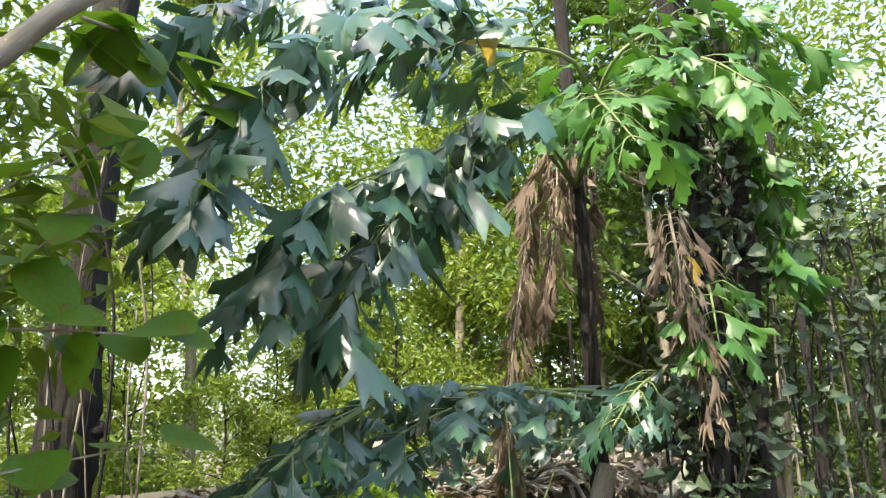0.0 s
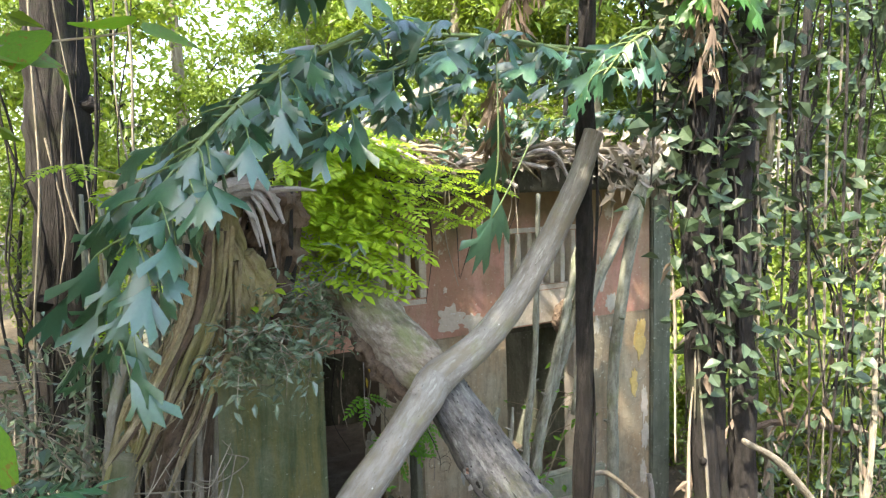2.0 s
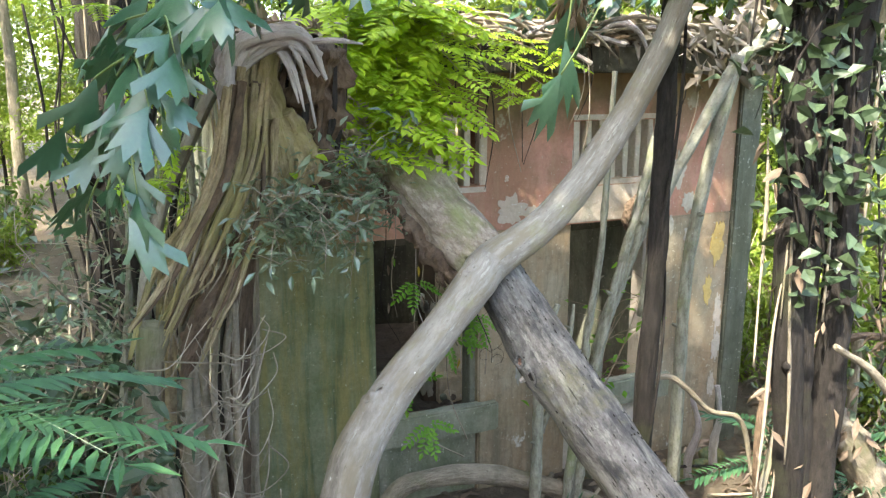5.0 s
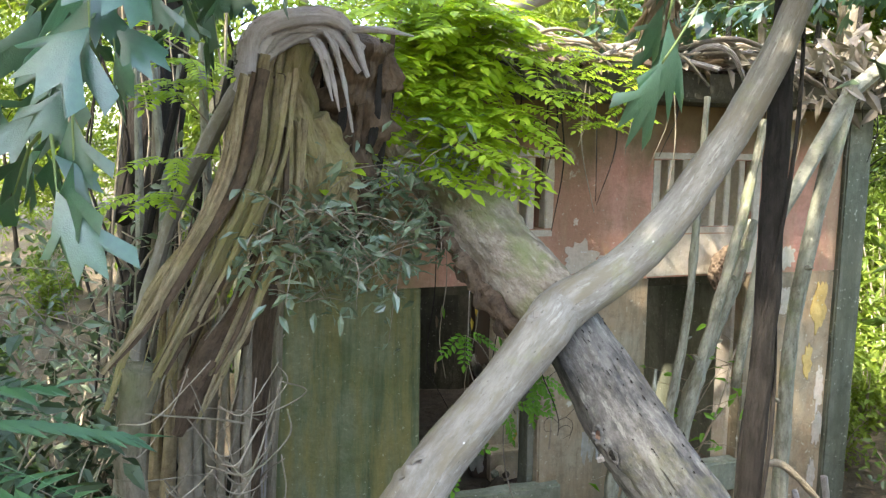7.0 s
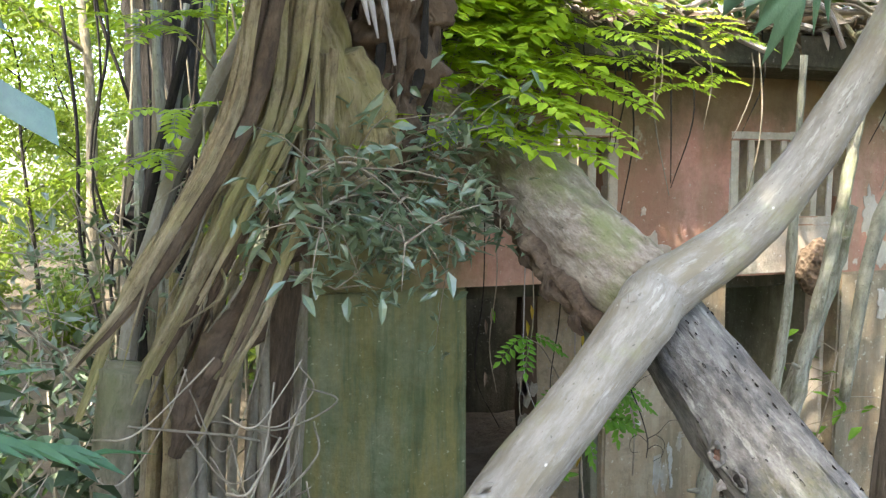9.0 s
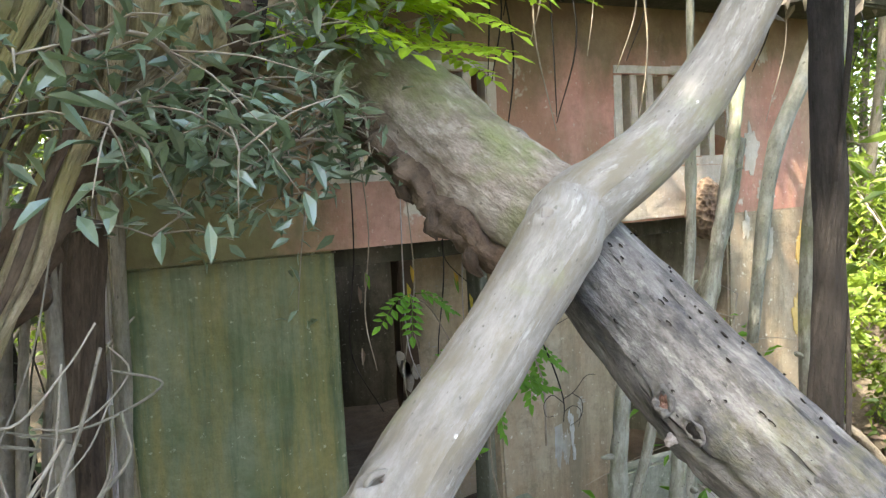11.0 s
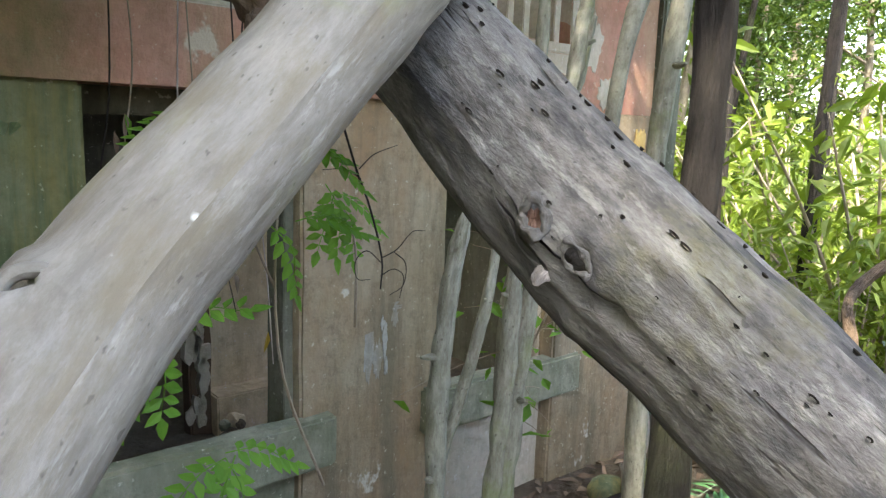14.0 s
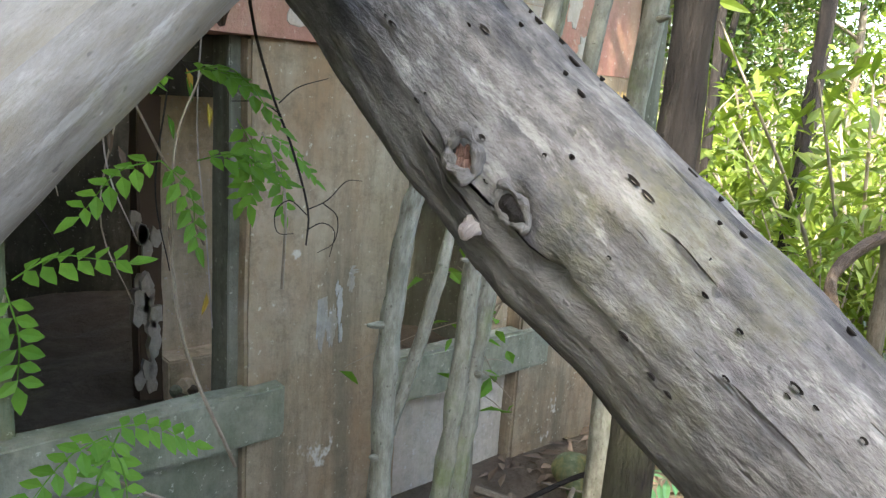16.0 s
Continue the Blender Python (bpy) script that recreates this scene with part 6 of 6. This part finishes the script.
# crooked branches by the trunks
for line, rad, mat in (
    ([(1.17, 7.6, 1.41), (1.35, 7.6, 1.43), (1.49, 7.6, 1.34), (1.7, 7.6, 1.15), (1.96, 7.6, 1.03), (2.1, 7.6, 0.6)], [0.014, 0.018, 0.018, 0.017, 0.016, 0.015], BROWN_BARK),
    ([(1.47, 6.6, 1.93), (1.8, 6.6, 1.71), (2.25, 6.6, 1.21), (2.42, 6.6, 0.79), (2.35, 6.6, 0.2)], [0.016, 0.022, 0.024, 0.03, 0.04], BROWN_BARK),
    ([(2.42, 6.6, 0.79), (2.5, 6.6, 1.2), (2.58, 6.6, 1.65), (2.75, 6.7, 2.4)], [0.025, 0.02, 0.02, 0.012], BROWN_BARK),
    ([(1.3, 6.85, 0.3), (1.36, 6.85, 1.0), (1.45, 6.85, 1.6), (1.42, 6.85, 2.3)], [0.03, 0.022, 0.018, 0.012], PALE_BARK),
    ([(1.62, 7.1, 0.6), (1.8, 7.3, 1.3), (2.28, 7.5, 1.42), (2.82, 7.5, 1.51), (3.59, 7.5, 1.32), (4.03, 7.5, 1.13), (4.6, 7.4, 0.0)], [0.018, 0.02, 0.022, 0.026, 0.026, 0.026, 0.026], ROTTEN),
    ([(2.8, 7.5, 1.5), (2.82, 7.5, 1.0), (2.85, 7.5, -0.1)], [0.035, 0.035, 0.04], BROWN_BARK)):
    tagged(stem("crooked_branch", line, rad, mat, sides=9, steps=36, rough=0.15, freq=8), "crooked bare grey-brown branch among the trunks", "branch", "crooked branches")
tagged(stem("broken_log", [(1.7, 6.95, 1.62), (1.95, 6.92, 1.3), (2.25, 6.9, 0.9), (2.5, 6.85, 0.4), (2.6, 6.8, 0.1)], [0.05, 0.09, 0.1, 0.1, 0.1], BROWN_BARK, sides=16, steps=34, rough=0.2, freq=5, ridges=0.06), "rotting broken log propped on the ground", "log")
tagged(stem("broken_stump", [(2.42, 6.95, 0.0), (2.43, 6.95, 0.5), (2.44, 6.95, 0.9)], [0.1, 0.08, 0.085], DARK_BARK, sides=14, steps=16, rough=0.2), "short dark broken stump standing in earth", "tree stump")

# arching root and fallen sticks at the foot of the wall
tagged(stem("arching_root", [(-0.45, 8.15, 0.1), (-0.15, 8.3, 0.58), (0.08, 8.3, 0.68), (0.52, 8.3, 0.62), (0.99, 8.3, 0.43), (1.4, 8.25, 0.2), (1.6, 8.2, 0.0)], [0.06, 0.058, 0.06, 0.065, 0.06, 0.06, 0.05], BROWN_BARK, sides=14, steps=50, rough=0.12), "thick arching root before the window", "root")
for k in range(46):
    x, y = q.uniform(-1.7, 2.6), q.uniform(7.0, 8.7)
    L, w = q.uniform(0.3, 1.1), q.uniform(0, 3.14)
    z = level(x, y) + 0.03
    line = [(x - L / 2 * math.cos(w), y - L / 2 * math.sin(w) * 0.5, z + q.uniform(0, 0.12)), (x, y, z + q.uniform(0.02, 0.15)), (x + L / 2 * math.cos(w), y + L / 2 * math.sin(w) * 0.5, z + q.uniform(0, 0.1))]
    tagged(stem("fallen_stick", line, [q.uniform(0.006, 0.022)], q.choice((BROWN_BARK, TWIG, DARK_BARK)), sides=7, steps=12, rough=0.15), "fallen dead stick on the forest floor", "stick", "fallen sticks")


def litter():
    n = 9000
    g = np.random.default_rng(3)
    x, y = g.uniform(-5, 6, n), g.uniform(3, 10, n)
    c = np.array([(a, b, level(a, b) + 0.012) for a, b in zip(x, y)])
    out = ~((x > LEFT) & (x < RIGHT) & (y > Y0))
    c = c[out]
    n = len(c)
    d = g.normal(0, 1, (n, 3)) * (1, 1, 0.25)
    nor = g.normal(0, 0.35, (n, 3)) + (0, 0, 1)
    L = g.uniform(0.05, 0.13, n)
    v, f = leaves(c, d, nor, L, L * 0.42, 0.2, 0.1)
    tagged(link_mesh("leaf_litter", v, f, DEAD, smooth=False), "dry brown leaf litter on the ground", "leaf litter", kind="stuff")


litter()

# ---- on the roof ----
g = np.random.default_rng(5)


def heap_z(x, y):
    return TOP + 0.17 + 0.2 * max(0.0, noise.noise(Vector((x * 0.9, y * 1.1, 4)) ) + 0.45) * min(1.0, (y - 8.55) * 3)


xs, ys = np.linspace(LEFT - 0.1, RIGHT + 0.1, 60), np.linspace(8.66, 9.5, 34)
v = [(x, y, heap_z(x, y) + 0.03 * noise.noise(Vector((x * 9, y * 9, 0)))) for y in ys for x in xs]
f = [(j * 60 + i, j * 60 + i + 1, (j + 1) * 60 + i + 1, (j + 1) * 60 + i) for j in range(33) for i in range(59)]
tagged(link_mesh("roof_humus", v, f, EARTH), "dark humus lying on the roof slab", "humus", kind="stuff")
n = 2600
x, y = g.uniform(LEFT, RIGHT + 0.1, n), 8.6 + g.uniform(0, 1, n) ** 1.3 * 0.9
c = np.array([(a, b, heap_z(a, b) + 0.02) for a, b in zip(x, y)])
d = g.normal(0, 1, (n, 3)) * (1, 1, 0.35)
nor = g.normal(0, 0.5, (n, 3)) + (0, 0, 1)
L = g.uniform(0.07, 0.2, n)
v, f = leaves(c, d, nor, L, L * 0.3, 0.2, 0.2)
half = n // 2
ROOF_DEAD = leafy("grey dead leaf", (0.2, 0.17, 0.14), (0.3, 0.27, 0.23), 0.15, 0.8, 0.15)
tagged(link_mesh("roof_litter", v[:half * 7], f[:half * 6], DEAD, smooth=False), "dead palm leaves and litter on the roof", "leaf litter", kind="stuff")
tagged(link_mesh("roof_litter", v[half * 7:], f[half * 6:] - half * 7, ROOF_DEAD, smooth=False), "pale dry leaves lying on the roof", "leaf litter", kind="stuff")
for k in range(85):
    x0, y0 = q.uniform(0.0, 3.2), q.uniform(8.52, 8.95)
    L, w = q.uniform(0.3, 1.1), q.uniform(-0.5, 0.5)
    z = heap_z(x0, max(y0, 8.7))
    line = [(x0 - L / 2, y0 - w * 0.3, z + q.uniform(-0.06, 0.12)), (x0 - L * 0.1, y0, z + q.uniform(0.02, 0.16)), (x0 + L * 0.2, y0 + q.uniform(-0.1, 0.05), z + q.uniform(0.0, 0.12)), (x0 + L / 2, y0 + w * 0.3, z + q.uniform(-0.12, 0.05))]
    tagged(stem("roof_stick", line, [q.uniform(0.006, 0.018)], q.choice((TWIG, BROWN_BARK, BLEACHED)), sides=7, steps=18, rough=0.15), "dry crooked stick lying on the roof edge", "stick", "sticks on the roof")
tagged(stem("roof_log", [(-0.1, 9.0, 3.42), (0.43, 9.2, 3.67), (0.93, 9.3, 3.93), (1.2, 9.4, 4.05)], [0.075, 0.075, 0.072, 0.07], PALE_BARK, sides=16, steps=24, rough=0.08), "pale broken log lying on the roof", "log")
for k in range(18):
    x, z1 = q.uniform(0.3, 3.1), q.uniform(3.25, 3.45)
    L = q.uniform(0.2, 0.9)
    y = 8.56 + q.uniform(-0.04, 0.06)
    tagged(stem("eave_vine", [(x, y + 0.05, z1), (x + q.uniform(-0.05, 0.05), y, z1 - L * 0.5), (x + q.uniform(-0.08, 0.08), y + q.uniform(0, 0.1), z1 - L)], [0.004, 0.004, 0.002], q.choice((TWIG, DARK_BARK)), sides=5, steps=12, rough=0.1), "thin dry vine hanging from the eave", "vine", "eave vines")
tips = [(q.uniform(2.0, 3.2), q.uniform(8.2, 8.7), q.uniform(3.25, 3.7)) for _ in range(60)]
tagged(leaf_cloud("withered_clump", tips, 5, (0.06, 0.06, 0.06), 0.14, ROOF_DEAD, label="withered grey leaves hanging at the roof corner", droop=1.0, aspect=0.35, flat=0.2), category="dead leaves", kind="stuff")
twiggy("roof_sapling", [((1.0, 8.8, 3.4), (0.8, 8.5, 3.75)), ((1.3, 8.9, 3.4), (1.5, 8.6, 3.75)), ((1.6, 8.9, 3.4), (1.35, 8.5, 3.6))], 47, PALM, 0.14, 1, (0.04, 0.04, 0.04), "dark green leafy sapling rooted on the roof", "sapling", 0.5)

# ---- termite nest ----
bm = bmesh.new()
bmesh.ops.create_icosphere(bm, subdivisions=4, radius=1.0)
for v in bm.verts:
    p = v.co.copy()
    v.co = Vector((p.x * 0.12, p.y * 0.1, p.z * 0.16)) * (1 + 0.14 * noise.noise(p * 2.2) + 0.12 * noise.noise(p * 6.0))
ob = part("termite_nest", bm, NEST, smooth=True)
ob.location = (2.06, 8.88, 2.14)
tagged(ob, "brown knobbly termite nest hanging at the window head", "nest")

# ---- plants close to the path ----
def broad_leaf(seed):
    r = random.Random(seed)
    v, f = [], []
    prof = [(0.0, 0.0), (0.03, 0.26), (0.16, 0.44), (0.4, 0.5), (0.62, 0.44), (0.8, 0.31), (0.93, 0.13), (1.0, 0.0)]
    for k, (x, w) in enumerate(prof):
        for j, s in enumerate((-1, -0.5, 0, 0.5, 1)):
            ww = w * (1 + r.uniform(-0.04, 0.04))
            v.append((x, s * ww, 0.06 * abs(s) * w * 2 - 0.16 * x * x + 0.012 * math.sin(k * 3.1) * abs(s)))
    for k in range(len(prof) - 1):
        for j in range(4):
            i = k * 5 + j
            f.append((i, i + 1, i + 6, i + 5))
    me = bpy.data.meshes.new("broad_leaf")
    me.from_pydata(v, [], f)
    me.polygons.foreach_set("use_smooth", [True] * len(me.polygons))
    me.materials.append(ROUND)
    return me


BROAD = [broad_leaf(k) for k in range(4)]
tree = tagged(empty("broad_leaved_tree"), "broad-leaved tree with large holed leaves beside the path", "tree")
stem("limb", [(-2.78, 5.95, 3.0), (-2.5, 5.2, 3.5), (-2.2, 5.1, 4.0), (-1.95, 5.15, 4.3), (-1.83, 5.2, 4.44), (-1.73, 5.2, 4.56), (-1.55, 5.25, 4.75), (-1.2, 5.3, 5.1)], [0.05, 0.04, 0.035, 0.024, 0.022, 0.02, 0.018, 0.012], PALE_BARK, tree, "pale bare limb", sides=12, steps=30, rough=0.08)
stem("trunk", [(-2.95, 6.0, 0.4), (-2.85, 6.0, 2.0), (-2.75, 5.95, 3.4), (-2.65, 6.0, 5.0), (-2.5, 6.0, 7.0)], [0.09, 0.08, 0.07, 0.06, 0.04], BROWN_BARK, tree, sides=12, steps=30, rough=0.1)
q = random.Random(71)
for line in ([(-2.54, 6.11, 4.17), (-2.03, 6.45, 4.51), (-1.52, 6.45, 4.88)], [(-2.54, 6.11, 4.0), (-1.94, 6.45, 4.17), (-1.43, 6.48, 4.17)], [(-2.96, 5.94, 3.15), (-2.2, 6.45, 3.66), (-1.43, 6.48, 3.83)], [(-1.69, 6.2, 5.1), (-1.52, 6.45, 5.19), (-1.26, 6.54, 5.02)], [(-2.54, 5.94, 4.34), (-2.11, 6.36, 4.93), (-1.6, 6.45, 5.27)], [(-2.88, 5.94, 3.49), (-2.2, 6.45, 4.0), (-1.69, 6.45, 4.51)], [(-2.5, 5.1, 3.0), (-2.2, 5.5, 3.0), (-1.85, 5.75, 2.9)]):
    stem("twig", line, [0.008, 0.006, 0.003], TWIG, tree, sides=6, steps=12, rough=0.1)
    for p in spline(line, 8)[2:]:
        for _ in range(2 if line[-1][2] > 3.5 else 1):
            d = (q.uniform(-0.4, 1.0), q.uniform(-0.6, 0.3), q.uniform(-0.6, 0.05))
            put("broad_leaf", q.choice(BROAD), aim(Vector(p) + Vector((q.uniform(-0.06, 0.06), q.uniform(-0.06, 0.06), q.uniform(-0.05, 0.05))), d, (q.uniform(-0.4, 0.4), -0.5, 1), q.uniform(0.14, 0.23)), tree)


def fern_leaf(seed, pairs=20, length=0.7, leaflet=0.17):
    me = feather(pairs, length, leaflet, 0.22, 0.3, seed)
    me.materials.append(FERN)
    return me


FERNS = [fern_leaf(80 + k) for k in range(3)]
for k, (x, y, h, n) in enumerate(((-2.15, 6.35, 1.75, 10), (-2.4, 6.6, 1.8, 9), (-2.1, 6.7, 1.3, 9), (-2.5, 6.0, 1.55, 9), (-2.0, 7.1, 0.8, 7), (2.7, 7.6, 0.5, 8), (-2.5, 7.6, 1.1, 8), (3.4, 7.0, 0.6, 8))):
    fern = tagged(empty("fern"), "tall fern with long feathered green fronds", "fern", "ferns")
    z = level(x, y)
    for j in range(n):
        w = 2 * math.pi * j / n + k
        top = Vector((x + 0.18 * math.cos(w), y + 0.18 * math.sin(w), z + h * q.uniform(0.85, 1.1)))
        stem("stalk", [(x, y, z - 0.05), (x + 0.06 * math.cos(w), y + 0.06 * math.sin(w), z + h * 0.6), top], [0.006, 0.005, 0.003], STALK, fern, sides=5, steps=8, rough=0)
        put("fern_frond", FERNS[j % 3], aim(top - Vector((0.02 * math.cos(w), 0.02 * math.sin(w), 0.02)), (math.cos(w), math.sin(w), q.uniform(-0.15, 0.35)), (0, 0, 1), q.uniform(0.65, 1.0)), fern)

fan = tagged(empty("fan_palm_seedling"), "small fan palm seedling with pointed bright green blades", "palm seedling")
z = level(0.6, 7.6)
for k in range(11):
    w = math.pi * (0.02 + 0.96 * k / 10)
    tip = Vector((0.6 + 0.32 * math.cos(w), 7.55 - 0.12 * math.sin(w), z + 0.4 + 0.35 * math.sin(w)))
    base = Vector((0.6, 7.6, z + 0.4))
    lv, lf = leaves(np.array([base]), np.array([tip - base]), np.array([(0.1, -1.0, 0.4)]), np.array([(tip - base).length]), np.array([0.055]), 0.15, 0.05)
    link_mesh("blade", lv, lf, FERN, fan, smooth=False)
stem("stalk", [(0.6, 7.62, z - 0.05), (0.6, 7.61, z + 0.2), (0.6, 7.6, z + 0.42)], [0.006, 0.005, 0.004], STALK, fan, sides=6, steps=8, rough=0)

# ---- inside the ruin ----
post = tagged(part("door_post", worn(0.93, 1.06, 10.5, 10.62, 0.1, 1.85, 0.01, 0.1, 0.01), ROTTEN), "dark rotting door post with flaking white paint", "door post")
for k in range(26):
    x, z = q.uniform(0.9, 1.05), q.uniform(0.25, 1.2)
    n = 9
    ring = [(x + q.uniform(0.6, 1.0) * 0.038 * math.cos(6.283 * j / n), 10.485 - 0.02 * (k % 3), z + q.uniform(0.6, 1.2) * 0.065 * math.sin(6.283 * j / n)) for j in range(n)]
    back = [(a, 10.502, c2) for a, _, c2 in ring]
    link_mesh("paint_flake", ring + back, [tuple(range(n))[::-1]] + [(j, (j + 1) % n, n + (j + 1) % n, n + j) for j in range(n)], PALE, post, "curled white paint flake", smooth=False)
for k in range(30):
    x, y = q.uniform(0.7, 2.0), q.uniform(9.5, 10.4)
    bm = bmesh.new()
    bmesh.ops.create_icosphere(bm, subdivisions=2, radius=q.uniform(0.02, 0.07))
    for v in bm.verts:
        v.co *= 1 + 0.35 * noise.noise(v.co * 30 + Vector((k, 0, 0)))
    ob = part("rubble_lump", bm, q.choice((EARTH, ROOM, SILL)))
    ob.location = (x, y, 0.24)
    tagged(ob, "lump of fallen plaster on the room floor", "rubble", "rubble lumps")
# faded blue-white smears on the pier
SMEAR = plaster("faded blue-white wash", (0.33, 0.34, 0.33), (0.42, 0.43, 0.42), (0.3, 0.27, 0.2), (0.33, 0.29, 0.21), None, 0.8, 0.9)
SMEAR_PALE = plaster("blue-white wash", (0.5, 0.54, 0.57), (0.58, 0.61, 0.63), (0.4, 0.4, 0.38), (0.36, 0.34, 0.28), None, 0.6, 0.6)
for k, (x, z, w, h) in enumerate(((1.12, 1.05, 0.035, 0.2), (1.19, 1.21, 0.13, 0.025), (1.26, 1.16, 0.022, 0.06), (1.17, 0.98, 0.03, 0.12))):
    flaked("wash_smear", x, z, w, h, 20 + k, 0.0325, SMEAR, "faded grey-blue smear of wash")
for k, (x, z, w, h) in enumerate(((1.205, 1.06, 0.016, 0.11), (1.19, 1.14, 0.01, 0.04), (1.215, 0.94, 0.012, 0.05))):
    flaked("wash_smear", x, z, w, h, 26 + k, 0.0295, SMEAR_PALE, "blue-white run of wash")

# thin vines hanging before the first window
for k in range(7):
    x, y, z = 0.03 + 0.09 * k + q.uniform(-0.03, 0.03), 8.93 - q.uniform(0, 0.25), q.uniform(2.25, 2.6)
    L = q.uniform(0.5, 1.2)
    v = stem("window_vine", [(x, y, z), (x + q.uniform(-0.04, 0.04), y, z - L * 0.4), (x + q.uniform(-0.06, 0.06), y, z - L * 0.75), (x + q.uniform(-0.02, 0.1), y, z - L)], [0.003, 0.003, 0.002], q.choice((TWIG, BLEACHED, DARK_BARK)), sides=5, steps=18, rough=0.1)
    tagged(v, "thin dry vine hanging before the dark window", "vine", "window vines")
    for j in range(2):
        lv, lf = leaves(np.array([(x, y - 0.01, z - L * q.uniform(0.3, 0.95))]), np.array([(q.uniform(-0.3, 0.3), -0.2, -1.0)]), np.array([(0.2, -1.0, 0.2)]), np.array([0.08]), np.array([0.022]))
        link_mesh("withered_leaf", lv, lf, q.choice((DEAD, YELLOW, SEED_LEAF)), v, smooth=False)
# mossy stones and a pale twisted root at the foot of the pilaster
for k, (x, y, s) in enumerate(((2.42, 8.62, 0.11), (2.58, 8.55, 0.08), (2.3, 8.5, 0.07), (2.75, 8.65, 0.09))):
    bm = bmesh.new()
    bmesh.ops.create_icosphere(bm, subdivisions=3, radius=s)
    for v in bm.verts:
        v.co = Vector((v.co.x * 1.15, v.co.y, v.co.z * 0.8)) * (1 + 0.25 * noise.noise(v.co * 9 + Vector((k, 0, 0))))
    ob = part("mossy_stone", bm, GREEN, smooth=True)
    ob.location = (x, y, level(x, y) + s * 0.5)
    tagged(ob, "rounded mossy stone at the foot of the wall", "stone", "mossy stones")
for line in ([(2.35, 8.45, 0.0), (2.3, 8.42, 0.3), (2.36, 8.4, 0.55), (2.3, 8.42, 0.8)], [(2.55, 8.4, 0.0), (2.52, 8.4, 0.35), (2.58, 8.42, 0.6), (2.56, 8.45, 0.85)]):
    tagged(stem("twisted_root", line, [0.035, 0.03, 0.026, 0.018], BLEACHED, sides=10, steps=24, rough=0.2, freq=8), "pale twisted root by the pilaster", "root", "twisted roots")
